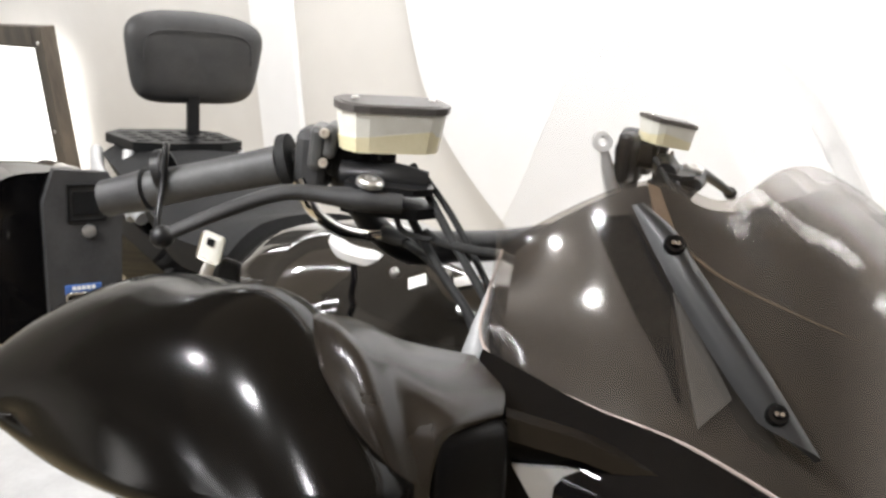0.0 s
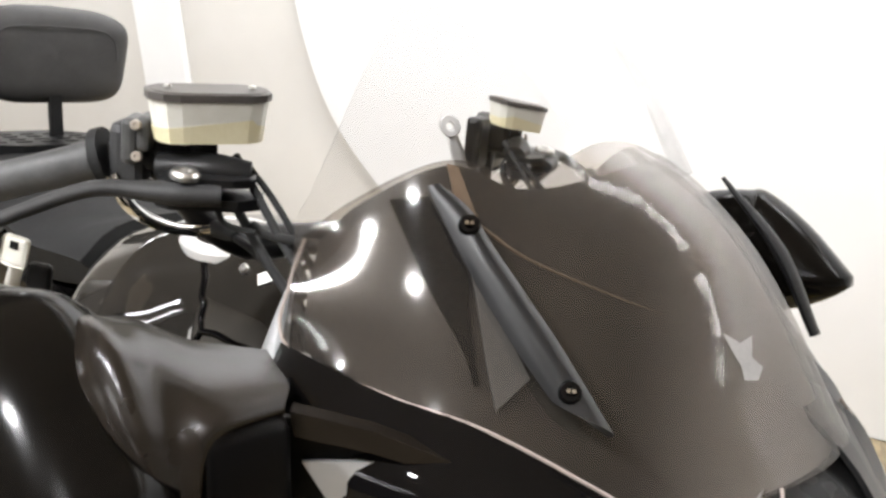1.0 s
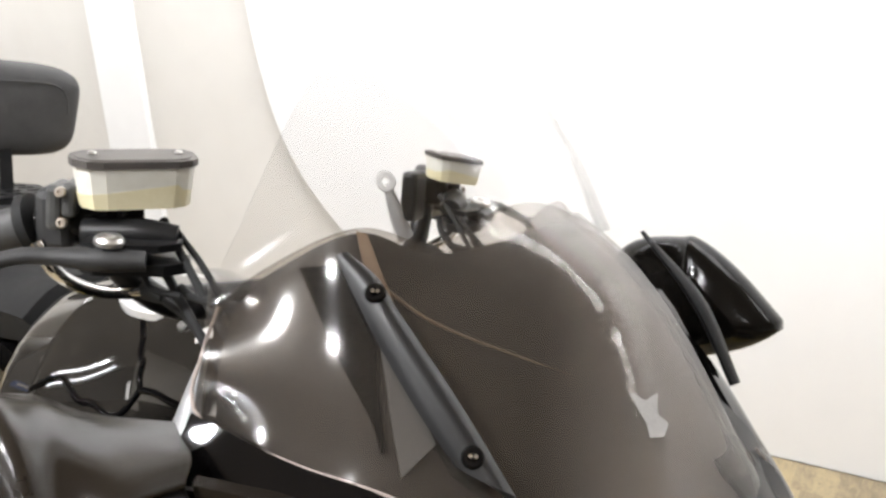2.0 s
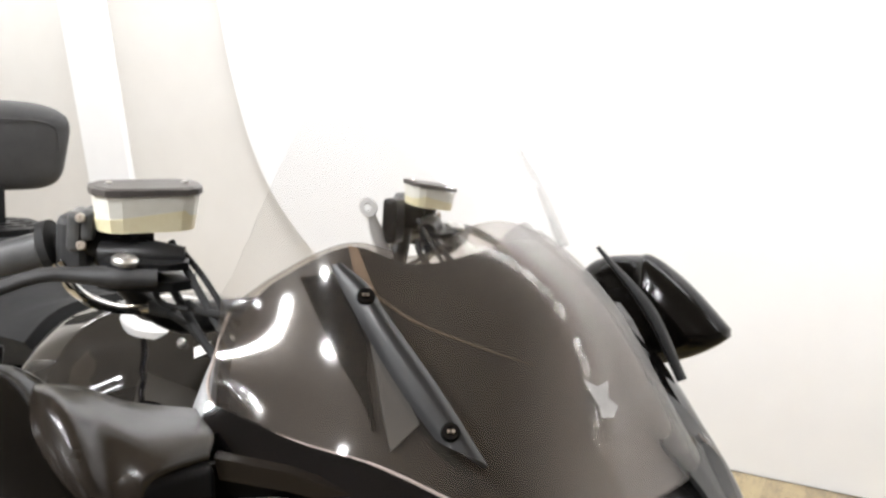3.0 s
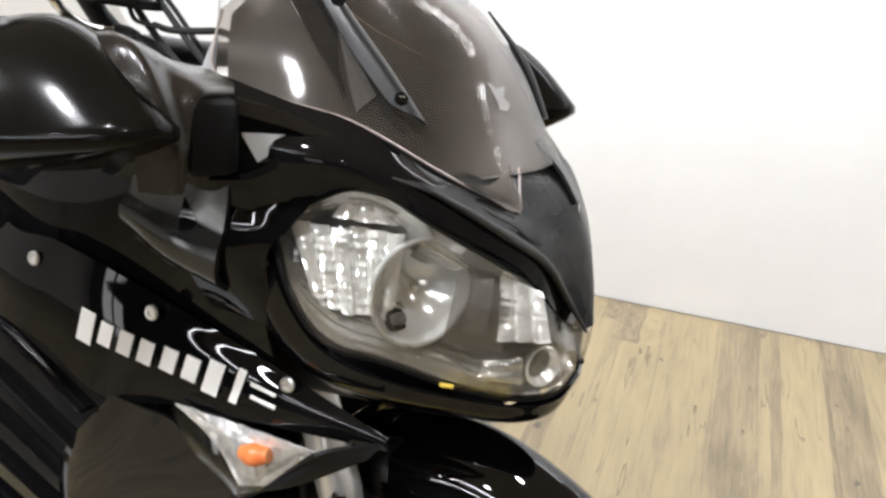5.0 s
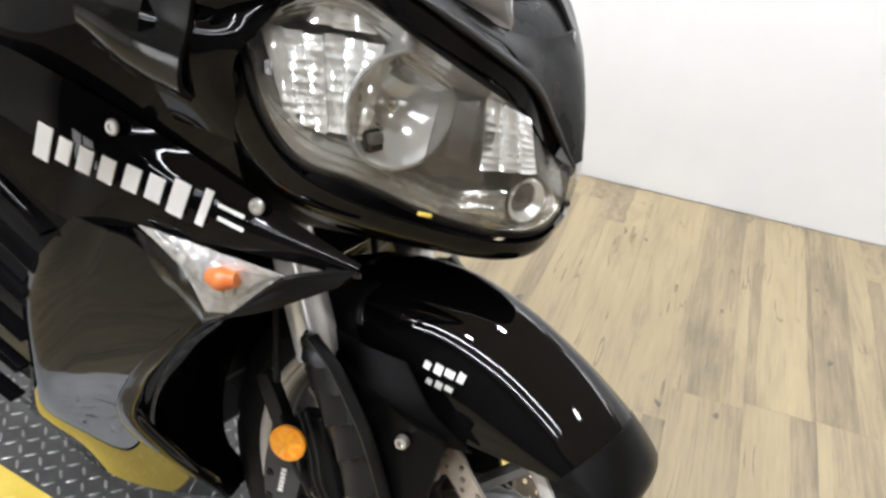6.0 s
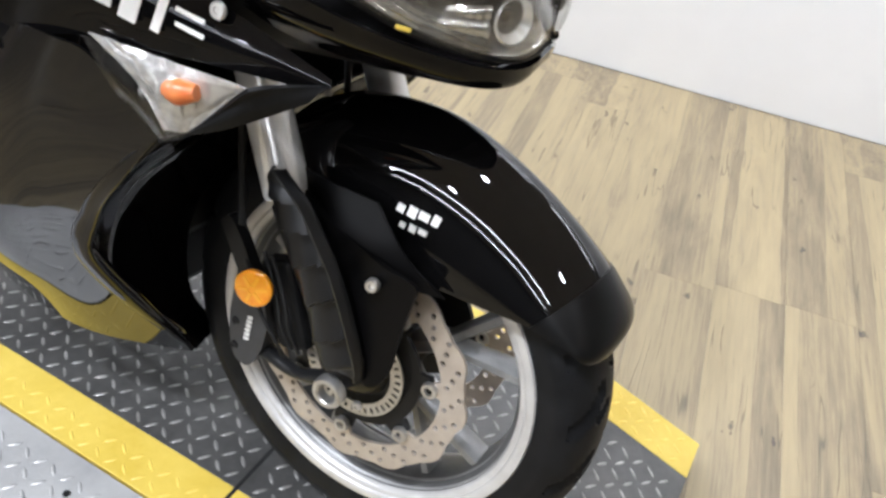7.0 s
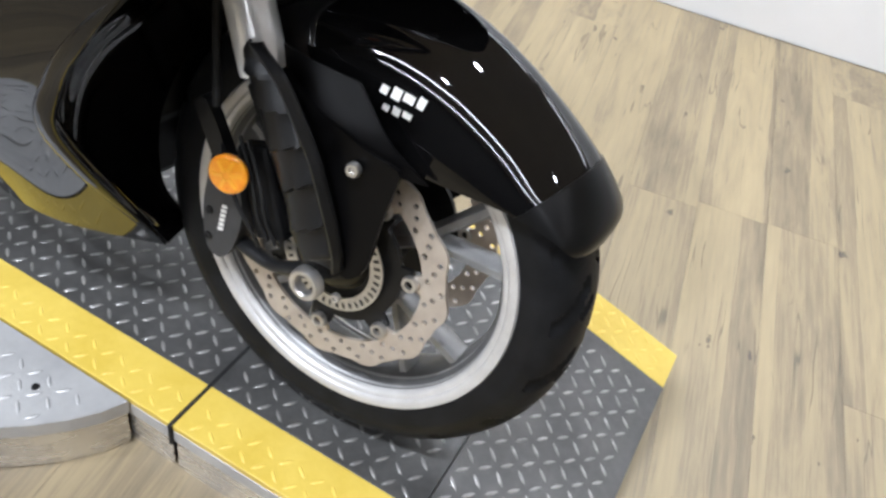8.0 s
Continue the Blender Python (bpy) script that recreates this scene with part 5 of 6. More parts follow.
        part("edge_trim", tube("edge_trim", edge[::3] + np.array([0.002, sgn * 0.003, -0.003]), 0.004, GLOSS, 40, 8), GLOSS, ws, "gloss black lower trim")
        # rim highlight of the screen drawn as a thin pale tube
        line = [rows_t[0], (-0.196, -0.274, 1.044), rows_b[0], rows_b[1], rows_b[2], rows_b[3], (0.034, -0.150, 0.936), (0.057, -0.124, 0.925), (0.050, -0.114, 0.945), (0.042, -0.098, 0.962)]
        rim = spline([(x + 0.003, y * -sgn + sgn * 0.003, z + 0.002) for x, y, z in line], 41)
        part("edge_line", tube("edge_line", rim[::2], 0.0012, RIMLIGHT, 60, 6), RIMLIGHT, ws, "pale line painting the highlight of the screen edge")
        # rear stay that joins screen and cowl
        part("stay", tube("stay", [(-0.198, sgn * 0.270, 1.050), (-0.190, sgn * 0.284, 1.026), (-0.178, sgn * 0.298, 1.004)], [0.002, 0.006, 0.011], PALE, 14, 8, 0.4), PALE, ws, "pale clear end stay")


windscreen()


FIN0, FIN1 = (-0.116, 0.167, 1.10), (-0.031, 0.174, 0.985)


def mirrors():
    for sgn in (-1, 1):
        # across, front, back, top, bottom of each section
        st = [(0.376, -0.150, -0.300, 1.024, 0.955), (0.394, -0.131, -0.349, 1.048, 0.941), (0.419, -0.123, -0.394, 1.053, 0.940), (0.449, -0.131, -0.419, 1.041, 0.939), (0.478, -0.168, -0.429, 1.019, 0.940), (0.503, -0.228, -0.424, 0.994, 0.944), (0.518, -0.293, -0.409, 0.972, 0.954), (0.525, -0.343, -0.384, 0.957, 0.964)]
        line = spline(st if sgn < 0 else st[:6], 34)
        far = (0, 0, 0) if sgn < 0 else (0.014, 0.010, -0.014)
        g = []
        for y, xf, xb, zt, zb in line:
            row = []
            zb -= 0.010 if sgn < 0 else 0.0
            xb = xb if sgn < 0 else xf + (xb - xf) * 0.76
            mx, hd, mz, hh = (xf + xb) / 2, (xf - xb) / 2, (zt + zb) / 2, (zt - zb) / 2
            for k in range(41):
                w = 2 * math.pi * k / 40
                c, s = math.cos(w), math.sin(w)
                cx = math.copysign(abs(c) ** 0.74, c)
                sz = math.copysign(abs(s) ** 0.62, s)
                if s < 0 < c:                     # chamfered lower front
                    q = (2 * math.pi - w) / (math.pi / 2)
                    cx, sz = (1.0, -q * 1.1) if q < 0.25 else (1.0 - 0.95 * (q - 0.25) / 0.75, -0.275 - 0.725 * ((q - 0.25) / 0.75) ** 0.85)
                x = mx + hd * cx - 0.0756 * sz * (hh / 0.057) * max(0.0, cx)
                row.append((x + far[0], sgn * (y - 0.010 * cx) + far[1], mz + hh * sz * (1.0 if sgn < 0 else 1.26) + 0.1185 * hd * cx + far[2]))
            g.append(row)
        g = np.array(g)
        n, m = len(g), 40
        verts = g[:, :40].reshape(-1, 3)
        faces = [(i * m + k, i * m + (k + 1) % m, i * m + m + (k + 1) % m, i * m + m + k) for i in range(n - 1) for k in range(m)]
        faces += [tuple(range(m)), tuple((n - 1) * m + k for k in range(m))]
        mir = part("mirror", fixed(to_mesh("mirror", verts, faces, HOUSING), 75), HOUSING, moto, "gloss black fairing mounted mirror housing")
        glass_c = Vector(((-0.412 if sgn < 0 else -0.346) + far[0], sgn * 0.425 + far[1], 0.972 + far[2]))
        part("mirror_glass", block("mirror_glass", (0.085, 0.075, 0.004), CHROME, frame_on(glass_c, (-1, 0, 0.1), (0, 1, 0)), 0.0015), CHROME, mir)
        # matte joint block and the saddle that joins it to the housing
        if sgn > 0:
            fin = [FIN0, ((FIN0[0] + FIN1[0]) / 2 + 0.006, (FIN0[1] + FIN1[1]) / 2 + 0.006, (FIN0[2] + FIN1[2]) / 2 + 0.004), FIN1]
            part("mirror_fin", tube("mirror_fin", fin, [0.004, 0.013, 0.010], MATTE, 20, 10, 0.35), MATTE, mir, "matte black mirror fin")
            continue
        arm = [[(-0.240, 0.416, 1.016), (-0.232, 0.397, 1.036), (-0.198, 0.374, 1.046), (-0.180, 0.348, 1.034), (-0.160, 0.312, 1.026)],
               [(-0.200, 0.413, 1.026), (-0.196, 0.395, 1.050), (-0.174, 0.374, 1.045), (-0.158, 0.350, 1.032), (-0.143, 0.317, 1.024)],
               [(-0.166, 0.414, 1.026), (-0.152, 0.401, 1.047), (-0.142, 0.382, 1.036), (-0.130, 0.360, 1.026), (-0.124, 0.322, 1.021)],
               [(-0.150, 0.413, 1.004), (-0.126, 0.403, 1.019), (-0.120, 0.384, 1.012), (-0.113, 0.367, 1.017), (-0.114, 0.331, 1.0145)],
               [(-0.142, 0.406, 0.974), (-0.113, 0.393, 0.980), (-0.111, 0.381, 0.980), (-0.112, 0.371, 1.008), (-0.118, 0.328, 1.004)],
               [(-0.140, 0.400, 0.936), (-0.113, 0.386, 0.938), (-0.112, 0.379, 0.944), (-0.114, 0.370, 0.998), (-0.121, 0.325, 0.996)]]
        arm = [[(x, sgn * y, z) for x, y, z in r] for r in arm]
        panel("mirror_arm", arm, 0.005, ARMPAINT, mir, 30, 30, "satin black mirror arm", side=sgn)
        neck = block("mirror_neck", (0.036, 0.046, 0.062), STAYPLATE, pose(-0.124, sgn * 0.351, 0.980, 0, -4, sgn * 6), 0.007)
        neck.polygons.foreach_set("use_smooth", [True] * len(neck.polygons))
        part("mirror_neck", neck, STAYPLATE, mir, "matte black mirror joint")


mirrors()


def side_fairing():
    fair = part("fairing", block("fairing", (0.55, 0.30, 0.45), MATTE, pose(-0.62, 0, 0.50), 0.03), MATTE, moto, "gloss black side fairing with white lettering shapes and vents")
    for sgn in (1, -1):
        f = (lambda c: c) if sgn > 0 else flip
        upper = f([[(-0.66, -0.225, 0.850), (-0.46, -0.262, 0.880), (-0.30, -0.274, 0.925), (-0.160, -0.288, 0.925)],
                   [(-0.66, -0.232, 0.835), (-0.46, -0.270, 0.850), (-0.30, -0.276, 0.866), (-0.140, -0.272, 0.860)],
                   [(-0.66, -0.228, 0.790), (-0.46, -0.272, 0.776), (-0.29, -0.272, 0.756), (-0.110, -0.246, 0.722)]])
        panel("upper_side", upper, 0.004, GLOSS, fair, 26, 12, side=sgn)
        front = f([[(-0.190, -0.294, 0.938), (-0.125, -0.277, 0.938), (-0.072, -0.268, 0.930)],
                   [(-0.188, -0.308, 0.905), (-0.125, -0.288, 0.905), (-0.088, -0.276, 0.902)],
                   [(-0.186, -0.314, 0.880), (-0.128, -0.296, 0.880), (-0.106, -0.285, 0.876)],
                   [(-0.184, -0.308, 0.850), (-0.135, -0.294, 0.850), (-0.114, -0.276, 0.846)],
                   [(-0.180, -0.276, 0.800), (-0.130, -0.268, 0.798), (-0.108, -0.262, 0.794)]])
        panel("cowl_infill", front, 0.004, GLOSS, fair, 20, 20, "gloss black panel beside the headlight", side=sgn)
        # duct cover: flat upper face, rolled lower lip
        cover = f([[(-0.272, -0.288, 0.912), (-0.205, -0.302, 0.922), (-0.138, -0.300, 0.930)], [(-0.274, -0.294, 0.888), (-0.207, -0.307, 0.890), (-0.140, -0.303, 0.888)], [(-0.274, -0.304, 0.878), (-0.208, -0.315, 0.872), (-0.142, -0.309, 0.862)], [(-0.274, -0.300, 0.864), (-0.210, -0.312, 0.854), (-0.143, -0.306, 0.842)], [(-0.273, -0.288, 0.856), (-0.212, -0.298, 0.843), (-0.144, -0.292, 0.831)]])
        cov = panel("duct_cover", cover, 0.006, GREYPANEL, fair, 16, 22, "dark grey inner duct cover", side=sgn)
        # highlight on the cover's rear edge, drawn as a pale strip
        part("cover_edge", tube("cover_edge", [(-0.275, -sgn * 0.296, 0.888), (-0.277, -sgn * 0.305, 0.877), (-0.276, -sgn * 0.302, 0.864)], 0.0024, ALU, 12, 6), ALU, cov, "pale strip painting the highlight on the cover edge")
        for x, z in ((-0.262, 0.848), (-0.240, 0.841), (-0.222, 0.836)):
            part("cover_clip", block("cover_clip", (0.016, 0.010, 0.008), SATIN, pose(x, -sgn * 0.290, z, 0, 12, 0), 0.002), SATIN, cov)
        cage = f([[(-0.70, -0.230, 0.835), (-0.476, -0.288, 0.806), (-0.388, -0.294, 0.812), (-0.280, -0.287, 0.796), (-0.170, -0.266, 0.766), (-0.080, -0.250, 0.738), (0.010, -0.234, 0.710)],
                  [(-0.70, -0.255, 0.770), (-0.476, -0.302, 0.758), (-0.388, -0.306, 0.756), (-0.288, -0.302, 0.738), (-0.185, -0.284, 0.728), (-0.085, -0.262, 0.718), (0.010, -0.236, 0.705)],
                  [(-0.70, -0.265, 0.700), (-0.476, -0.305, 0.704), (-0.388, -0.309, 0.696), (-0.296, -0.306, 0.668), (-0.205, -0.286, 0.684), (-0.095, -0.264, 0.694), (0.010, -0.232, 0.699)]])
        g = surface(cage, 60, 20)
        logo = part("side_panel", shell("side_panel", g, 0.004, GLOSS, sgn), GLOSS, fair, "gloss black panel with white lettering shapes")
        nrm = grid_normals(g) * sgn
        # the maker's name as plain white shapes on the panel
        flat_g = g.reshape(-1, 3)
        flat_n = nrm.reshape(-1, 3)

        def on_panel(x, z):
            k = int(np.argmin((flat_g[:, 0] - x) ** 2 + (flat_g[:, 2] - z) ** 2))
            return flat_g[k], flat_n[k]
        for k in range(8):
            q = k / 7
            w, h = (0.021, 0.036) if k == 0 else ((0.009, 0.036) if k == 7 else ((0.018, 0.034) if k == 6 else (0.0175, 0.025)))
            x, z = -0.322 + 0.182 * q, 0.739 - 0.014 * q
            p, n = on_panel(x, z)
            n = n if n[1] * sgn < 0 else -n
            m = frame_on(Vector((x, p[1], z)) + Vector(n) * 0.0058, n, (1, 0, -0.12))
            part("letter_shape", block("letter_shape", (w, h, 0.002), WHITE, m, 0.0009), WHITE, logo, "plain white letter shape")
        for dz in (0.006, -0.007):
            part("letter_bar", block("letter_bar", (0.028, 0.004, 0.0015), WHITE, frame_on((-0.108, -sgn * 0.2775, 0.727 + dz), (0.18, -sgn, 0.02), (1, 0, -0.14)), 0.0005), WHITE, logo, "plain white bar")
        for x, y, z in ((-0.413, 0.306, 0.788), (-0.241, 0.296, 0.776), (-0.088, 0.266, 0.742)):
            bolt("bolt", (x, -sgn * y, z), (0.1, -sgn, 0.1), 0.008, logo, depth=0.004)
        # vent slats behind the leading panel
        dark = f([[(-0.78, -0.262, 0.71), (-0.50, -0.284, 0.70), (-0.28, -0.284, 0.69)], [(-0.78, -0.262, 0.52), (-0.50, -0.280, 0.50), (-0.30, -0.276, 0.50)], [(-0.78, -0.14, 0.25), (-0.55, -0.15, 0.25), (-0.36, -0.15, 0.27)]])
        panel("inner_panel", dark, 0.004, MATTE, fair, 14, 10, "matte black inner panel", side=sgn)
        for k in range(6):
            b = (-0.326 - 0.018 * k, -sgn * (0.306 - 0.003 * k), 0.640 - 0.052 * k)
            a = (b[0] - 0.26, -sgn * 0.296, b[2] + 0.055)
            mid = ((a[0] + b[0]) / 2, -sgn * 0.310, (a[2] + b[2]) / 2 + 0.020)
            part("vent_slat", tube("vent_slat", [a, mid, b], 0.012, GLOSS, 20, 10, 0.25), GLOSS, fair)
        # turn signal
        base = [[(-0.204, -0.304, 0.690), (-0.130, -0.306, 0.688), (-0.036, -0.284, 0.694)], [(-0.160, -0.310, 0.660), (-0.115, -0.312, 0.658), (-0.064, -0.294, 0.668)], [(-0.122, -0.296, 0.626), (-0.112, -0.296, 0.624), (-0.094, -0.290, 0.636)]]
        sig = f(base)
        lens = panel("turn_signal", sig, 0.002, LENS, fair, 16, 12, "clear turn signal with an orange bulb", side=sgn)
        back = f([[(x, y + (0.026 if i == 1 or j == 1 else 0.008), z) for i, (x, y, z) in enumerate(r)] for j, r in enumerate(base)])
        cup = surface(back, 44, 28)
        cr, cc = np.indices(cup.shape[:2])
        facet = np.random.default_rng(8).uniform(-1, 1, (10, 12))[(cr // 4) % 10, (cc // 5) % 12]
        cup = cup + (0.0035 * facet * ((cc % 5) / 4.0 - 0.5))[..., None] * np.array([0.3, -sgn, 0.1])
        part("signal_bowl", shell("signal_bowl", cup, 0.002, SIGNALBOWL, sgn), SIGNALBOWL, lens)
        part("signal_bulb", tube("signal_bulb", [(-0.118, -sgn * 0.290, 0.668), (-0.104, -sgn * 0.290, 0.670), (-0.088, -sgn * 0.286, 0.674)], [0.007, 0.012, 0.007], ORANGE, 10, 14), ORANGE, lens, "orange bulb")
        wedge = f([[(-0.120, -0.296, 0.622), (-0.060, -0.282, 0.650), (0.000, -0.250, 0.690)], [(-0.094, -0.290, 0.636), (-0.050, -0.284, 0.668), (0.006, -0.246, 0.700)], [(-0.036, -0.284, 0.694), (-0.020, -0.268, 0.700), (0.010, -0.240, 0.706)]])
        panel("signal_base", wedge, 0.004, MATTE, fair, 12, 8, "matte black signal base", side=sgn)
        # lower fairing
        low = f([[(-0.286, -0.304, 0.672), (-0.262, -0.307, 0.676), (-0.235, -0.306, 0.677), (-0.200, -0.298, 0.672), (-0.124, -0.284, 0.622)],
                 [(-0.368, -0.305, 0.560), (-0.335, -0.314, 0.566), (-0.290, -0.314, 0.572), (-0.240, -0.305, 0.574), (-0.168, -0.288, 0.566)],
                 [(-0.374, -0.296, 0.450), (-0.350, -0.306, 0.456), (-0.320, -0.304, 0.466), (-0.275, -0.292, 0.482), (-0.222, -0.276, 0.492)],
                 [(-0.50, -0.226, 0.300), (-0.450, -0.236, 0.304), (-0.390, -0.240, 0.320), (-0.320, -0.240, 0.360), (-0.255, -0.244, 0.405)],
                 [(-0.76, -0.120, 0.190), (-0.60, -0.140, 0.180), (-0.460, -0.160, 0.185), (-0.365, -0.150, 0.185), (-0.262, -0.075, 0.168)]])
        duct = f([[(-0.124, -0.284, 0.622), (-0.170, -0.170, 0.590), (-0.220, -0.040, 0.540)],
                  [(-0.168, -0.288, 0.566), (-0.245, -0.200, 0.500), (-0.280, -0.040, 0.440)],
                  [(-0.222, -0.276, 0.492), (-0.290, -0.190, 0.400), (-0.320, -0.040, 0.330)],
                  [(-0.255, -0.250, 0.405), (-0.290, -0.170, 0.300), (-0.310, -0.040, 0.230)],
                  [(-0.262, -0.075, 0.168), (-0.270, -0.050, 0.165), (-0.280, -0.010, 0.165)]])
        panel("lower_fairing", low, 0.004, LOWERPAINT, fair, 40, 30, side=sgn)
        panel("inner_duct", duct, 0.004, GLOSS, fair, 16, 24, side=sgn)
        mouth = [(r[0][0] - 0.004, r[0][1], r[0][2]) for r in duct]
        part("mouth_lip", tube("mouth_lip", mouth, [0.003, 0.010, 0.013, 0.012, 0.005], LOWERPAINT, 44, 12), LOWERPAINT, fair, "rounded gloss lip of the duct mouth")
    part("belly_pan", block("belly_pan", (0.05, 0.24, 0.24), STAYPLATE, pose(-0.375, 0, 0.30, 0, 8, 0), 0.02), STAYPLATE, fair, "black belly pan behind the wheel")
    part("radiator", block("radiator", (0.04, 0.36, 0.34), MATTE, pose(-0.36, 0, 0.52, 0, 12, 0), 0.004), MATTE, fair)


side_fairing()


def tank_and_seat():
    g = []
    for j in range(49):
        v = j / 48
        x = -0.345 - 0.62 * v
        hw = float(np.interp(v, (0, 0.2, 0.4, 0.56, 0.7, 0.85, 1), (0.10, 0.135, 0.156, 0.225, 0.235, 0.19, 0.12)))
        top = 0.922 + 0.050 * math.sin(math.pi * min(1, 0.25 + 0.62 * v)) - 0.10 * max(0, v - 0.55)
        row = []
        for k in range(33):
            a = -1 + 2 * k / 32
            w = a * math.pi * 0.58
            row.append((x, hw * math.copysign(abs(math.sin(w)) ** 0.75, a) if abs(w) < math.pi / 2 else hw * math.copysign(1.0 - 0.1 * (abs(w) - math.pi / 2), a), top - 0.30 * (1 - max(-0.35, math.cos(w)) ** 1 if math.cos(w) > 0 else 1 + 0.6 * (abs(w) - math.pi / 2)) ** 1.25))
        g.append(row)
    g = np.array(g)
    tank = part("fuel_tank", shell("fuel_tank", g, 0.003, TANKPAINT, -1), TANKPAINT, moto, "gloss black fuel tank with a silver filler ring")
    c = (-0.628, -0.046, 0.9605)
    part("filler_cap", lathe("filler_cap", [(-0.006, 0.068), (0.003, 0.068), (0.007, 0.063), (0.007, 0.046), (0.001, 0.043)], c, (0.06, -0.12, 1), SILVER, 48), SILVER, tank, "silver filler cap ring")
    part("lock_flap", lathe("lock_flap", [(0.002, 0.040), (0.006, 0.038), (0.007, 0.004)], c, (0.06, -0.12, 1), SATIN, 32), SATIN, tank)
    flat, nrm = g.reshape(-1, 3), grid_normals(g).reshape(-1, 3)

    def on_tank(x, y):
        """Nearest skin point to a place in plan."""
        w = 1.0 / ((flat[:, 0] - x) ** 2 + (flat[:, 1] - y) ** 2 + 2e-5) ** 3
        w = w * (flat[:, 2] > 0.70)
        p = (flat * w[:, None]).sum(0) / w.sum()
        q = (nrm * w[:, None]).sum(0)
        q = q / np.linalg.norm(q)
        return p, (q if q[2] > 0 else -q)
    for line in (((-0.600, -0.104), (-0.588, -0.114), (-0.571, -0.128)), ((-0.571, -0.128), (-0.640, -0.165), (-0.700, -0.196)), ((-0.571, -0.128), (-0.510, -0.118), (-0.450, -0.110))):
        pts = [on_tank(x, y)[0] + on_tank(x, y)[1] * 0.003 for x, y in spline(line, 8)]
        part("panel_seam", tube("panel_seam", pts, 0.0042, GLOSS, 24, 8), GLOSS, tank, "dark panel seam")
    for x, y in ((-0.540, -0.086), (-0.470, -0.062), (-0.430, -0.075)):
        p, q = on_tank(x, y)
        bolt("bolt", p + q * 0.004, q, 0.0062, tank)
    for x, y in ((-0.500, -0.082), (-0.445, -0.060)):
        p, q = on_tank(x, y)
        part("label_plate", block("label_plate", (0.024, 0.015, 0.001), WHITE, frame_on(Vector(p) + Vector(q) * 0.006, q, (0.6, 0.8, 0)), 0.0), WHITE, tank, "small white warning label")
    dash = part("dashboard", block("dashboard", (0.20, 0.30, 0.05), MATTE, pose(-0.25, 0, 0.945, 0, -8, 0), 0.015), MATTE, moto, "matte black dashboard with round gauges")
    for y in (-0.075, 0.075):
        part("gauge", lathe("gauge", [(0, 0.055), (0.012, 0.055), (0.014, 0.050), (0.006, 0.047)], (-0.275, y, 0.985), (-0.5, 0, 0.85), SATIN, 40), SATIN, dash)
        part("dial", lathe("dial", [(0.006, 0.047), (0.0065, 0.001)], (-0.275, y, 0.985), (-0.5, 0, 0.85), DARKGREY, 32), DARKGREY, dash)
    seat = [[(-0.90, -0.10, 0.835), (-1.10, -0.13, 0.815), (-1.26, -0.13, 0.86), (-1.52, -0.10, 0.885)],
            [(-0.90, -0.055, 0.868), (-1.10, -0.07, 0.835), (-1.26, -0.07, 0.885), (-1.52, -0.06, 0.905)],
            [(-0.90, 0.055, 0.868), (-1.10, 0.07, 0.835), (-1.26, 0.07, 0.885), (-1.52, 0.06, 0.905)],
            [(-0.90, 0.10, 0.835), (-1.10, 0.13, 0.815), (-1.26, 0.13, 0.86), (-1.52, 0.10, 0.885)]]
    panel("seat", seat, 0.06, RUBBER, moto, 30, 20, "black vinyl dual seat")
    tail = part("tail", block("tail", (0.78, 0.26, 0.16), GLOSS, pose(-1.28, 0, 0.75, 0, 4, 0), 0.04), GLOSS, moto, "gloss black tail section")
    for sgn in (-1, 1):
        part("grab_rail", tube("grab_rail", [(-1.25, sgn * 0.14, 0.86), (-1.40, sgn * 0.165, 0.91), (-1.56, sgn * 0.13, 0.935)], 0.013, ALU, 20, 10), ALU, tail, "pale grab rail")


tank_and_seat()


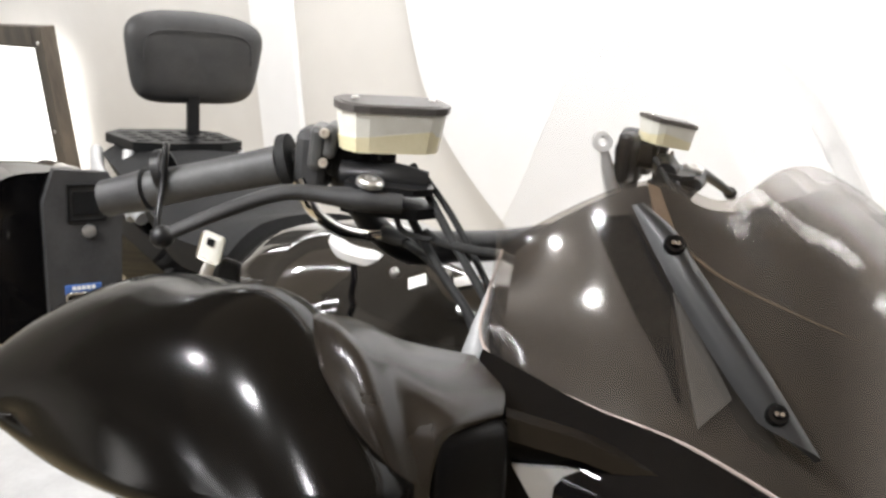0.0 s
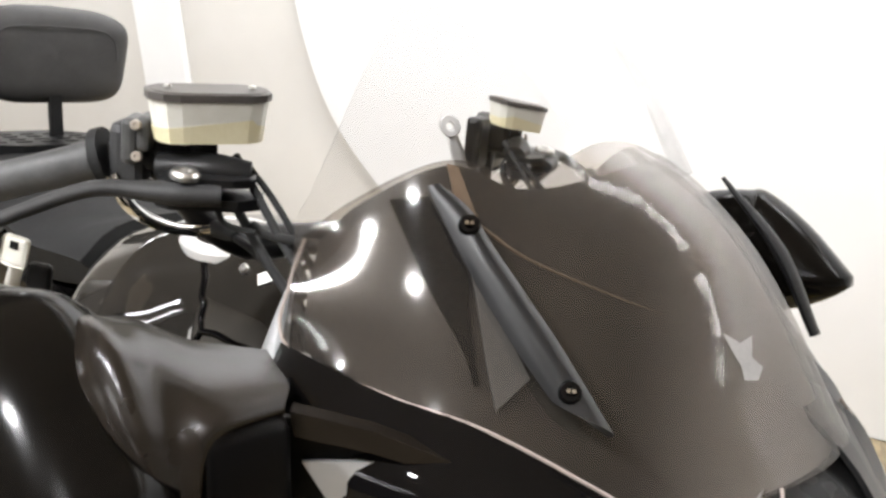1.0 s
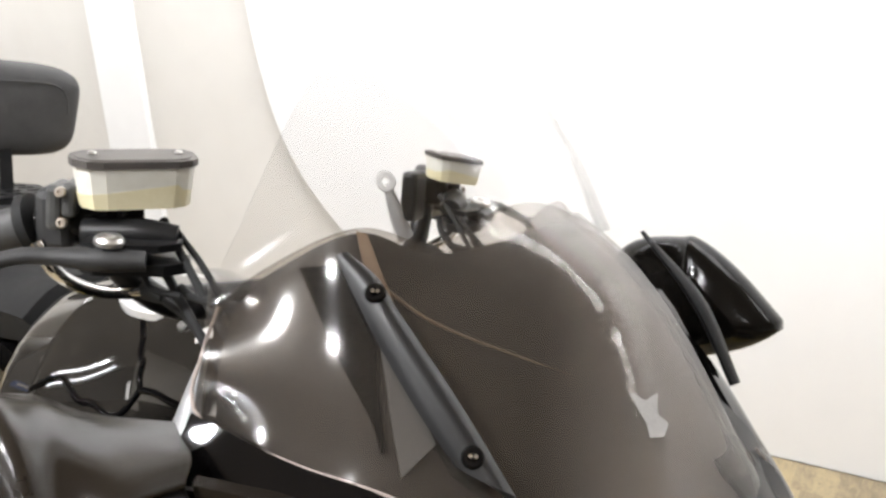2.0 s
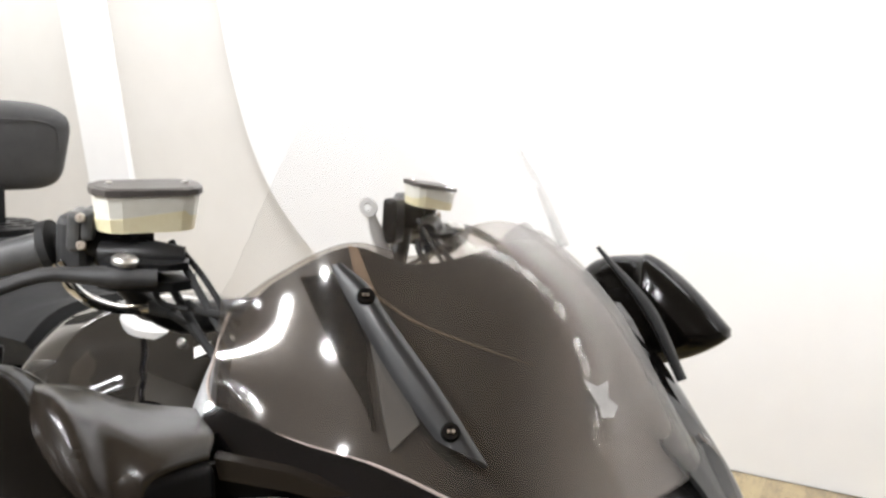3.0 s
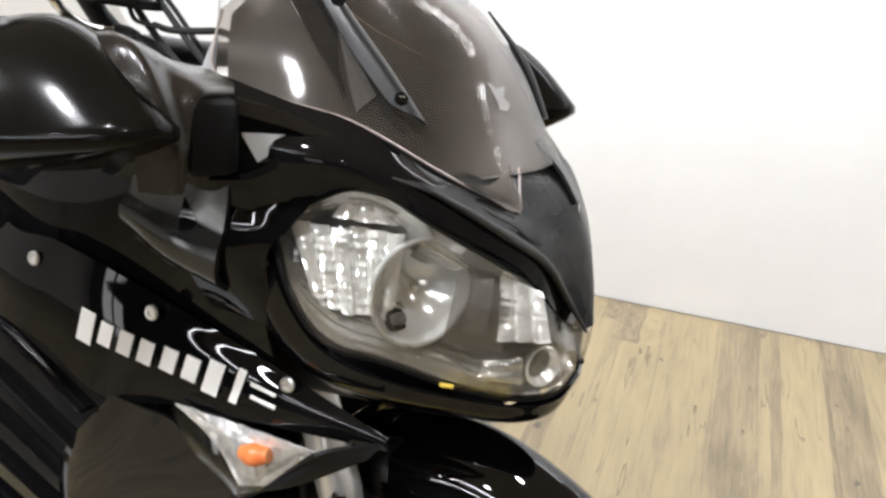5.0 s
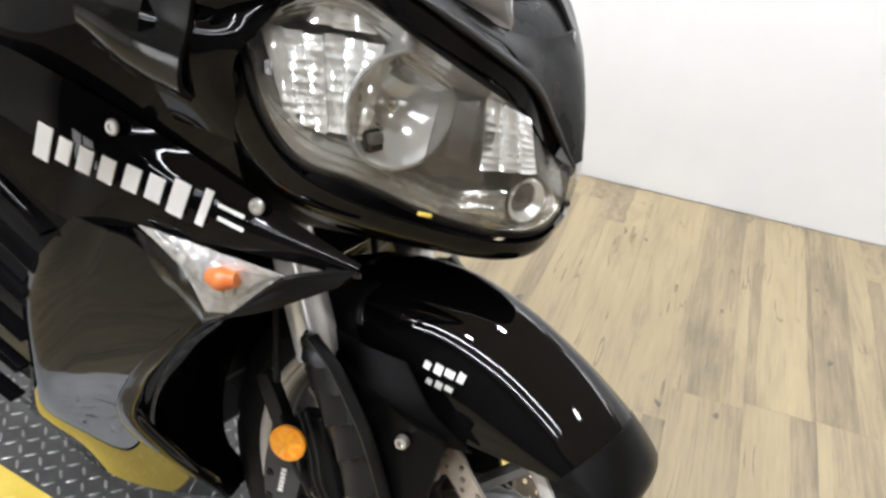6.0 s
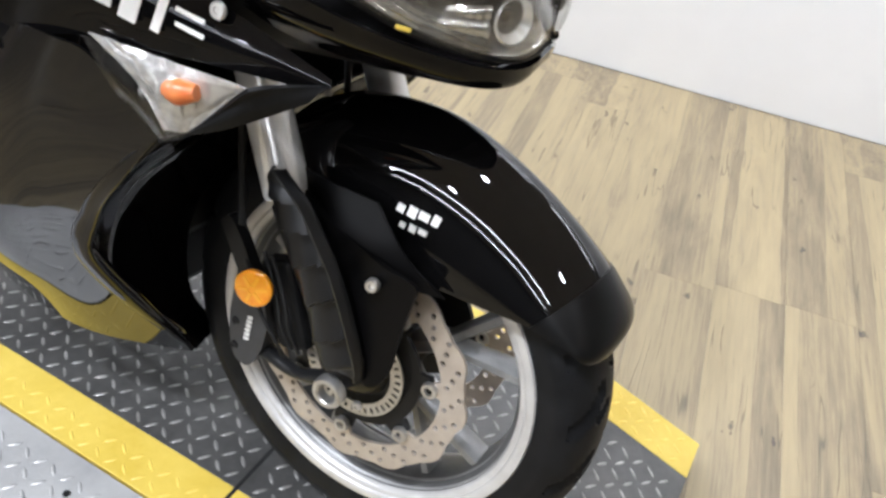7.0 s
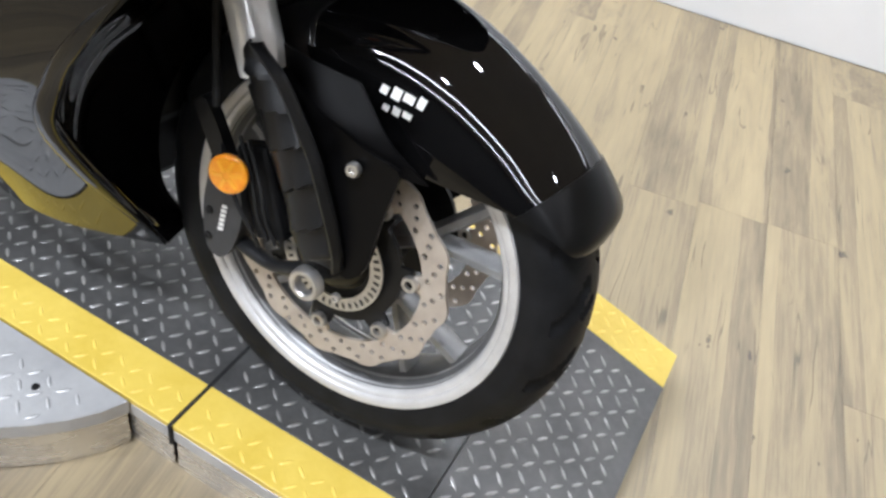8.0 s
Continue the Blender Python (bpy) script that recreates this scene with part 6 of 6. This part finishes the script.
def rack_and_backrest():
    rack = part("luggage_rack", plate("luggage_rack", [(-1.41, -0.105), (-1.38, -0.05), (-1.38, 0.06), (-1.41, 0.115), (-1.55, 0.125), (-1.61, 0.08), (-1.61, -0.07), (-1.55, -0.115)], 0.018, MATTE, pose(0, 0, 0.955), holes=[[(x - 0.008, y - 0.014), (x + 0.008, y - 0.014), (x + 0.008, y + 0.014), (x - 0.008, y + 0.014)] for x in (-1.43, -1.47, -1.51, -1.55) for y in (-0.078, -0.035, 0.008, 0.051, 0.088)]), MATTE, moto, "black luggage rack with slots")
    for sgn in (-1, 1):
        part("rack_leg", tube("rack_leg", [(-1.42, sgn * 0.11, 0.955), (-1.40, sgn * 0.12, 0.90), (-1.34, sgn * 0.13, 0.84)], 0.011, ALU, 12, 10), ALU, rack, "pale rack leg")
    back = part("backrest", plate("backrest", [(-0.012, -0.09), (0.012, -0.09), (0.012, 0.01), (-0.012, 0.01)], 0.012, SATIN, frame_on((-1.515, 0.05, 1.045), (1, 0, 0), (0, 1, 0))), SATIN, moto, "padded black passenger backrest on a flat post")
    verts, faces = [], []
    m = 48
    for j in range(17):
        t = math.pi * (j / 16 - 0.5)
        for k in range(m):
            w = 2 * math.pi * k / m
            e = 0.42
            cx, sz = math.cos(w), math.sin(w)
            cx, sz = math.copysign(abs(cx) ** e, cx), math.copysign(abs(sz) ** e, sz)
            r = math.cos(t) ** 0.45
            y = 0.142 * cx * r * (1.0 + 0.10 * sz)
            z = 0.086 * sz * r + (0.016 * (1 - cx**2) if sz > 0 else 0)
            x = 0.036 * math.sin(t) + 0.022 * (y / 0.145) ** 2
            verts.append((-1.53 + x + 0.02 * z, 0.055 + y * 0.975, 1.122 + z))
    for j in range(16):
        for k in range(m):
            faces.append((j * m + k, j * m + (k + 1) % m, j * m + m + (k + 1) % m, j * m + m + k))
    faces += [tuple(range(m)), tuple(16 * m + k for k in range(m))]
    pad = part("pad", fixed(to_mesh("pad", verts, faces, VINYL), 70), VINYL, back, "stitched vinyl pad")
    loop = [(-1.486, 0.055 + 0.112 * math.copysign(abs(math.cos(w)) ** 0.45, math.cos(w)), 1.122 + 0.062 * math.copysign(abs(math.sin(w)) ** 0.45, math.sin(w))) for w in np.linspace(0.0, math.pi, 24)]
    part("piping", tube("piping", loop, 0.0018, VINYL, 60, 6), VINYL, pad)


rack_and_backrest()


def saddlebags():
    for sgn in (-1,):
        verts, faces, m, n = [], [], 48, 26
        for i in range(n):
            u = i / (n - 1)
            x = -1.60 + 0.645 * u
            k0 = math.sin(math.pi * min(0.62, max(0.03, 0.62 * u))) ** 0.35
            for k in range(m):
                w = 2 * math.pi * k / m
                c, s = math.cos(w), math.sin(w)
                c, s = math.copysign(abs(c) ** 0.5, c), math.copysign(abs(s) ** 0.5, s)
                verts.append((x, sgn * (0.352 + 0.085 * c * k0), 0.874 - 0.05 * (1 - u) + (0.122 * s + 0.006 * math.cos(c)) * k0))
        for i in range(n - 1):
            for k in range(m):
                faces.append((i * m + k, i * m + (k + 1) % m, i * m + m + (k + 1) % m, i * m + m + k))
        faces += [tuple(range(m)), tuple((n - 1) * m + k for k in range(m))]
        bag = part("saddlebag", fixed(to_mesh("saddlebag", verts, faces, LOWERPAINT), 60), LOWERPAINT, moto, "black hard saddlebag with a dark grey front panel")
        out = [(0.270, 0.80), (0.268, 0.96), (0.285, 0.998), (0.352, 1.004), (0.366, 0.96), (0.362, 0.80)]
        front = part("front_panel", plate("front_panel", [(sgn * y, z) for y, z in out], 0.014, CASE, frame_on((-0.956, 0, 0), (1, 0, 0), (0, 1, 0))), CASE, bag, "matte dark grey front panel")
        part("latch_frame", plate("latch_frame", [(sgn * y, z) for y, z in ((0.290, 0.934), (0.290, 0.984), (0.338, 0.984), (0.338, 0.934))], 0.004, SATIN, frame_on((-0.943, 0, 0), (1, 0, 0), (0, 1, 0)), holes=[[(sgn * y, z) for y, z in ((0.293, 0.938), (0.293, 0.980), (0.335, 0.980), (0.335, 0.938))]]), SATIN, front)
        part("latch", block("latch", (0.004, 0.034, 0.034), MATTE, pose(-0.942, sgn * 0.314, 0.960, 0, -8, 0), 0.0015), MATTE, front)
        part("lock", lathe("lock", [(0, 0.0095), (0.005, 0.008), (0.006, 0.002)], (-0.942, sgn * 0.311, 0.921), (1, 0, 0.1), ZINC, 20), ZINC, front, "small metal lock")
        badge = part("badge", block("badge", (0.003, 0.046, 0.013), BLUE, pose(-0.941, sgn * 0.320, 0.843), 0.001), BLUE, front, "small blue badge")
        for k in range(5):
            part("print_bar", block("print_bar", (0.001, 0.0045, 0.005), WHITE, pose(-0.939, sgn * (0.308 + 0.006 * k), 0.845), 0.0), WHITE, badge)


saddlebags()


def handlebar():
    bars = part("handlebar", tube("handlebar", [(-0.430, -0.165, 1.010), (-0.425, 0, 1.004), (-0.430, 0.165, 1.010)], 0.016, SATIN, 12, 14), SATIN, moto, "handlebar with black grips, levers and fluid reservoirs")
    for sgn in (-1, 1):
        inn, end = np.array([-0.466, sgn * 0.268, 1.087]), np.array([-0.585, sgn * 0.395, 1.037])
        d = (end - inn) / np.linalg.norm(end - inn)
        part("riser", tube("riser", [(-0.425, sgn * 0.10, 1.004), (-0.425, sgn * 0.165, 1.008), (-0.432, sgn * 0.205, 1.035), (-0.448, sgn * 0.240, 1.085), inn], 0.012, SATIN, 24, 14), SATIN, bars)
        grip = part("grip", tube("grip", [inn + d * 0.012, inn + d * 0.06, inn + d * 0.132], [0.0168, 0.0155, 0.0165], GRIPRUBBER, 40, 24), GRIPRUBBER, bars, "ribbed black rubber grip")
        part("grip_flange", tube("grip_flange", [inn, inn + d * 0.008], 0.025, RUBBER, 4, 24), RUBBER, grip)
        part("bar_end", tube("bar_end", [inn + d * 0.134, inn + d * 0.140, inn + d * 0.176], [0.020, 0.0175, 0.0165], CASE, 10, 24), CASE, bars, "black bar end weight")
        sw = part("switch_housing", block("switch_housing", (0.030, 0.040, 0.052), CASE, frame_on(inn - d * 0.020, (0.1, 0, 1), d), 0.008), CASE, bars)
        part("switch_shell", block("switch_shell", (0.040, 0.036, 0.036), MATTE, frame_on(inn - d * 0.050 + np.array([0.004, 0, -0.004]), (0.1, 0, 1), d), 0.008), MATTE, sw)
        # bar clamp with two screws
        cl = part("clamp", block("clamp", (0.012, 0.030, 0.036), CLAMPGREY, frame_on((-0.432, sgn * 0.263, 1.106), (0.15, 0, 1), d), 0.004), CLAMPGREY, bars, "dark grey bar clamp")
        part("clamp_half", block("clamp_half", (0.011, 0.028, 0.028), CLAMPGREY, frame_on((-0.424, sgn * 0.255, 1.112), (0.15, 0, 1), d), 0.004), CLAMPGREY, cl)
        for dz in (0.012, -0.012):
            bolt("bolt", np.array([-0.415, sgn * 0.268, 1.106 + dz]), (0.8, sgn * 0.6, 0.1), 0.0042, cl, STEEL, depth=0.004)
        # master cylinder
        piv = np.array([-0.371, sgn * 0.249, 1.072])
        cyl = part("master_cylinder", tube("master_cylinder", [piv + np.array([-0.040, sgn * 0.004, 0.012]), piv + np.array([-0.012, sgn * -0.030, 0.012]), piv + np.array([0.004, sgn * -0.052, 0.010])], [0.013, 0.015, 0.011], SATIN, 14, 16), SATIN, bars, "black master cylinder")
        out = [(-0.040, -0.010), (-0.030, -0.019), (0.020, -0.021), (0.040, -0.010), (0.042, 0.010), (0.020, 0.020), (-0.030, 0.018)]
        part("lever_bracket", plate("lever_bracket", out, 0.009, SATIN, frame_on(piv + np.array([-0.004, sgn * -0.020, -0.012]), (0.1, 0, 1), (0.5, -sgn, 0))), SATIN, cyl)
        part("lever_bracket", plate("lever_bracket", [(x * 0.9, y * 0.9) for x, y in out], 0.006, SATIN, frame_on(piv + np.array([-0.004, sgn * -0.018, 0.006]), (0.1, 0, 1), (0.5, -sgn, 0))), SATIN, cyl)
        bolt("pivot_bolt", piv + np.array([0.0, sgn * 0.002, 0.011]), (0.2, 0, 1), 0.0115, cyl, depth=0.006)
        part("switch_wire", tube("switch_wire", [piv + np.array([0.006, sgn * -0.02, -0.012]), piv + np.array([0.010, sgn * -0.026, -0.026]), piv + np.array([0.030, sgn * -0.04, -0.030])], 0.0025, RUBBER, 14, 6), RUBBER, cyl)
        lev = [piv + np.array([0.014, sgn * -0.020, -0.002]), piv + np.array([0.0, sgn * 0.004, -0.001]), piv + np.array([-0.014, sgn * 0.028, 0.001]), piv + np.array([-0.030, sgn * 0.060, 0.002]), piv + np.array([-0.040, sgn * 0.105, -0.012]), piv + np.array([-0.046, sgn * 0.150, -0.030])]
        lever = part("lever", tube("lever", lev, [0.012, 0.014, 0.0095, 0.0082, 0.0075, 0.0065], CASE, 44, 14, 0.72), CASE, bars, "black hand lever with a ball end")
        part("lever_ball", lathe("lever_ball", [(-0.0088, 0.001), (-0.007, 0.0053), (-0.003, 0.0085), (0.003, 0.0085), (0.007, 0.0053), (0.0088, 0.001)], lev[-1], (0.2, 0, 1), SATIN, 20), SATIN, lever)
        # reservoir: pale resin cup, fluid behind its wall, dark cap
        k = 0.95 if sgn < 0 else 0.72
        along = np.array([0.33, 0.94, 0.05]) if sgn < 0 else np.array([-0.12, -0.98, 0.13])
        top = np.array([-0.396, sgn * 0.220, 1.141]) if sgn < 0 else np.array([-0.4025, 0.247, 1.131])
        up = (0.10, -0.05, 1.0) if sgn < 0 else (0.15, 0.11, 1.0)
        m = frame_on(top, up, along)
        base = [(-0.048, 0.0), (-0.046, -0.012), (-0.036, -0.024), (-0.024, -0.027), (0.034, -0.027), (0.046, -0.022), (0.052, -0.012), (0.052, 0.012), (0.046, 0.022), (0.034, 0.027), (-0.024, 0.027), (-0.036, 0.024), (-0.046, 0.012)]
        out = [(x * k, y * k) for x, y in base]

        def cup(z0, z1, s0, s1, lean=0.0):
            """Tapered cup wall; lean tips its upper edge."""
            n = len(out)
            vs = [(x * s0, y * s0, z0) for x, y in out] + [(x * s1, y * s1, z1 + lean * x) for x, y in out]
            fs = [(i, (i + 1) % n, n + (i + 1) % n, n + i) for i in range(n)] + [tuple(range(n))[::-1], tuple(range(n, 2 * n))]
            me = fixed(to_mesh("cup", vs, fs, RESIN, False), 40)
            me.transform(m)
            return me
        res = part("reservoir", cup(-0.034 * k, 0.0, 0.86, 0.95), RESIN, bars, "yellowed fluid reservoir with a dark cap")
        wet = cup(-0.0345 * k, -0.018 * k, 0.865, 0.912, 0.10)
        wet.materials[0] = FLUID
        part("fluid", wet, FLUID, res, "yellow brake fluid")
        part("cap", plate("cap", out, 0.006 * k, DARKGREY, m), DARKGREY, res, "dark grey screw-down cap")
        part("cap_top", plate("cap_top", [(x * 0.90, y * 0.86) for x, y in out], 0.0012, DARKGREY, m @ pose(0, 0, 0.0055 * k)), DARKGREY, res)
        for x in (-0.030 * k, 0.038 * k):
            part("cap_screw", lathe("cap_screw", [(0, 0.0035), (0.0015, 0.003), (0.002, 0.001)], m @ Vector((x, 0, 0.008 * k)), up, ZINC, 12), ZINC, res)
        part("reservoir_stem", block("reservoir_stem", (0.020, 0.018, 0.034), SATIN, pose(*(top + np.array([-0.006, 0, -0.052]))), 0.003), SATIN, res)
        # hoses and cables down to the dash
        for pts, rr in (([(-0.385, 0.200, 1.095), (-0.361, 0.200, 1.075), (-0.319, 0.200, 1.040), (-0.276, 0.200, 1.006), (-0.24, 0.195, 0.96)], 0.0036),
                        ([(-0.392, 0.205, 1.070), (-0.382, 0.200, 1.051), (-0.336, 0.200, 1.016), (-0.295, 0.200, 0.990), (-0.27, 0.195, 0.95)], 0.0040),
                        ([(-0.376, 0.196, 1.090), (-0.345, 0.188, 1.062), (-0.305, 0.182, 1.020), (-0.270, 0.180, 0.98)], 0.0028)):
            part("hose", tube("hose", [(x, sgn * y, z) for x, y, z in pts], rr, RUBBER, 26, 10), RUBBER, bars)
        guide = part("cable_guide", tube("cable_guide", [(-0.430, sgn * 0.282, 1.078), (-0.422, sgn * 0.272, 1.054), (-0.424, sgn * 0.246, 1.036), (-0.424, sgn * 0.216, 1.028), (-0.414, sgn * 0.200, 1.029)], 0.0055, CHROME, 26, 12), CHROME, bars, "bright bent cable guide")
        part("cable_boot", tube("cable_boot", [(-0.418, sgn * 0.201, 1.029), (-0.400, sgn * 0.200, 1.029), (-0.386, sgn * 0.200, 1.028)], [0.0075, 0.0072, 0.0045], RUBBER, 12, 12), RUBBER, guide, "black rubber boot")
        part("cable", tube("cable", [(-0.390, sgn * 0.200, 1.028), (-0.350, sgn * 0.200, 1.020), (-0.310, sgn * 0.198, 0.998), (-0.28, sgn * 0.196, 0.96)], 0.0034, RUBBER, 24, 8), RUBBER, guide)
        part("cable", tube("cable", [(-0.365, sgn * 0.196, 1.042), (-0.337, sgn * 0.200, 1.040), (-0.296, sgn * 0.201, 1.044), (-0.256, sgn * 0.200, 1.047), (-0.21, sgn * 0.19, 1.03)], 0.0036, RUBBER, 24, 8), RUBBER, guide)
    # silver bracket and ring on the clutch side
    br = part("clutch_bracket", block("clutch_bracket", (0.018, 0.034, 0.056), SATIN, pose(-0.412, 0.186, 1.092, 0, 8, 20), 0.006), SATIN, bars, "dark clutch bracket")
    part("bracket_arm", tube("bracket_arm", [(-0.414, 0.172, 1.045), (-0.416, 0.160, 1.080), (-0.417, 0.152, 1.106)], [0.012, 0.010, 0.006], SILVER, 14, 10, 0.5), SILVER, br, "silver bracket arm")
    part("bracket_ring", lathe("bracket_ring", [(0, 0.012), (0.006, 0.011), (0.006, 0.005), (0, 0.004)], (-0.417, 0.150, 1.1095), (0.7, -0.7, 0.1), SILVER, 28, closed=True), SILVER, br)
    tag = part("key_tag", block("key_tag", (0.020, 0.0025, 0.024), RESIN, pose(-0.440, -0.352, 1.024, 0, 14, 40), 0.003), RESIN, None)
    tag.matrix_world = pose(0, 0, 0, -8.5)
    tagged(tag, "pale plastic key tag with a black fob hanging below the handlebar", "key tag")
    part("tag_hole", block("tag_hole", (0.006, 0.004, 0.006), MATTE, pose(-0.439, -0.352, 1.029, 0, 14, 40), 0.0005), MATTE, tag)
    part("tag_strip", tube("tag_strip", [(-0.442, -0.350, 1.014), (-0.448, -0.353, 0.998), (-0.452, -0.352, 0.982)], 0.0055, WHITE, 10, 8, 0.4), WHITE, tag)
    part("fob", block("fob", (0.018, 0.010, 0.026), SATIN, pose(-0.440, -0.336, 1.000, 0, 8, 40), 0.004), SATIN, tag, "black key fob")
    part("tie", tube("tie", [(-0.545, -0.350, 1.092), (-0.532, -0.355, 1.090), (-0.526, -0.360, 1.060), (-0.505, -0.372, 1.030), (-0.470, -0.385, 1.025)], 0.0028, SATIN, 20, 8), SATIN, bars)
    part("tie_band", lathe("tie_band", [(-0.004, 0.0185), (0.004, 0.0185), (0.004, 0.0205), (-0.004, 0.0205)], (-0.545, -0.351, 1.067), (-0.122, -0.134, -0.056), SATIN, 24, closed=True), SATIN, bars)


handlebar()


def skew():
    """Bars, screen and cowl sit slightly towards the leaning side's outer edge."""
    for ob in moto.children_recursive:
        me = ob.data
        n = len(me.vertices)
        co = np.empty(n * 3)
        me.vertices.foreach_get("co", co)
        co = co.reshape(-1, 3)
        d = 0.066 * np.maximum(0, co[:, 2] - 0.5)
        co[:, 1] -= d * (1 + np.clip(co[:, 1] / 0.15, -1, 1)) * (co[:, 0] > -0.8)
        top = ob
        while top.parent is not moto:
            top = top.parent
        if top.name in ("upper_cowl", "windscreen"):
            rise = np.clip((co[:, 2] - 0.93) / 0.17, 0, 1) if top.name == "windscreen" else 0.0
            co[:, 0] -= 0.016 * np.clip((co[:, 1] + 0.12) / 0.12, 0, 1) + (0.20 + 0.40 * rise) * np.maximum(0, co[:, 1])
            co[:, 2] -= 0.16 * rise * np.maximum(0, co[:, 1] - 0.02)
        me.vertices.foreach_set("co", co.ravel())
        me.update()


skew()


def upper_screen():
    """Clear top of the windscreen; only its edges and glints show."""
    ws = next(o for o in moto.children if o.name == "windscreen")
    cage = [[(-0.190, -0.279, 1.035), (-0.128, -0.165, 1.100), (-0.100, -0.060, 1.110), (-0.112, 0.030, 1.108), (-0.152, 0.080, 1.095)],
            [(-0.195, -0.271, 1.070), (-0.170, -0.160, 1.165), (-0.155, -0.060, 1.180), (-0.170, 0.050, 1.170), (-0.215, 0.130, 1.140)],
            [(-0.199, -0.267, 1.086), (-0.240, -0.150, 1.225), (-0.248, -0.050, 1.245), (-0.265, 0.080, 1.230), (-0.307, 0.210, 1.190)]]
    g = surface(cage, 40, 24)
    part("upper_screen", shell("upper_screen", g, 0.003, CLEAR), CLEAR, ws, "clear upper screen")
    for line in (g[:, 0], g[:, -1]):
        part("screen_edge", tube("screen_edge", line[::3], 0.0013, GLASSEDGE, 30, 6), GLASSEDGE, ws, "clear polished edge")
    skin = BVHTree.FromPolygons([v.co.copy() for v in ws.data.vertices], [tuple(p.vertices) for p in ws.data.polygons])

    def laid(points, lift):
        """Points moved onto the screen, lift metres outside it."""
        done = []
        for p in points:
            at = skin.find_nearest(Vector(p) + Vector((0.05, -0.04, 0.05)))[0]
            done.append(tuple(at + Vector((0.62, -0.50, 0.60)).normalized() * lift))
        return done
    # pale emblem patch, kept as a plain shape
    rim = laid([(-0.0111, -0.0758, 1.0239), (-0.0001, -0.0619, 1.0184), (0.0038, -0.0468, 1.0212), (0.009, -0.0579, 1.0104), (0.0177, -0.0494, 1.005), (0.019, -0.0601, 0.9987), (0.0121, -0.0725, 1.0004), (0.0074, -0.0707, 1.0062), (0.0019, -0.0716, 1.0118)], 0.0012)
    mid = tuple(np.mean(rim, axis=0))
    patch = to_mesh("emblem", rim + [mid], [(i, (i + 1) % len(rim), len(rim)) for i in range(len(rim))], DECAL)
    part("emblem", patch, DECAL, ws, "pale frosted emblem shape")
    # low crease and facet of the cowl behind the blade, tan reflection painted in bronze
    part("crease", tube("crease", laid([(-0.113, -0.201, 1.0935), (-0.0845, -0.171, 1.079), (-0.051, -0.136, 1.060), (-0.030, -0.115, 1.045)], -0.0065), [0.0022, 0.0016, 0.0010, 0.0003], BRONZE, 40, 8, 0.5), BRONZE, ws, "low crease, soft tan sheen painted bronze")
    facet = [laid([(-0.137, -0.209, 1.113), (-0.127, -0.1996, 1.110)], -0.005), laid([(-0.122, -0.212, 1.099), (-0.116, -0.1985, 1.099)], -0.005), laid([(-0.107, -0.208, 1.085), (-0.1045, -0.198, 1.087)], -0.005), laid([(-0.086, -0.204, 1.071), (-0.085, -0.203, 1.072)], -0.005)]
    panel("blade_facet", facet, 0.002, BRONZE, ws, 6, 20, "facet beside the blade, tan reflection painted bronze", side=1)
    pale = [laid([(-0.103, -0.222, 1.067), (-0.100, -0.2195, 1.069)], -0.004), laid([(-0.091, -0.228, 1.045), (-0.081, -0.219, 1.052)], -0.004), laid([(-0.077, -0.236, 1.019), (-0.062, -0.217, 1.032)], -0.004), laid([(-0.062, -0.236, 1.002), (-0.052, -0.215, 1.015)], -0.004)]
    panel("pale_strip", pale, 0.002, SMOKE, ws, 8, 20, "pale smoke grey inner strip", side=1)


upper_screen()


def nose_cover():
    """Satin cover between the screen and the tip above the headlights, with a lighter bevel along its lower edge."""
    cowl = next(o for o in moto.children if o.name == "upper_cowl")
    edge = [(-0.018, -0.236, 0.956), (0.0078, -0.2136, 0.9474), (0.0283, -0.1943, 0.9352), (0.063, -0.1632, 0.9126), (0.0893, -0.1203, 0.8838), (0.1010, -0.0790, 0.8424), (0.1195, -0.0525, 0.803)]
    edge = [tuple(np.array(p) + np.array((0.002, -0.0015, 0.002))) for p in edge]
    cage = [edge,
            [(-0.018, -0.232, 0.958), (0.007, -0.204, 0.951), (0.030, -0.168, 0.941), (0.060, -0.126, 0.920), (0.088, -0.080, 0.896), (0.105, -0.056, 0.853), (0.1225, -0.047, 0.806)],
            [(-0.019, -0.228, 0.960), (0.004, -0.190, 0.956), (0.020, -0.110, 0.956), (0.058, -0.045, 0.942), (0.087, -0.020, 0.901), (0.107, -0.020, 0.850), (0.1235, -0.042, 0.806)],
            [(-0.020, -0.226, 0.960), (0.002, -0.184, 0.957), (0.000, -0.060, 0.961), (0.020, 0.055, 0.955), (0.068, 0.038, 0.900), (0.099, 0.004, 0.838), (0.1225, -0.036, 0.806)]]
    panel("nose_panel", cage, 0.004, NOSE, cowl, 44, 18, "smoke grey nose panel")
    bevel = spline([tuple(np.array(p) + np.array((0.001, -0.003, -0.002))) for p in edge], 40)
    part("nose_bevel", tube("nose_bevel", bevel[::3], [0.0015, 0.003, 0.005, 0.0055, 0.0055, 0.005, 0.002], BLADE, 50, 8, 0.8), BLADE, cowl, "satin bevelled edge")


nose_cover()
for ob in list(moto.children_recursive):
    if ob.parent is not moto and ob.children:
        ob.parent = moto
wood_floor()
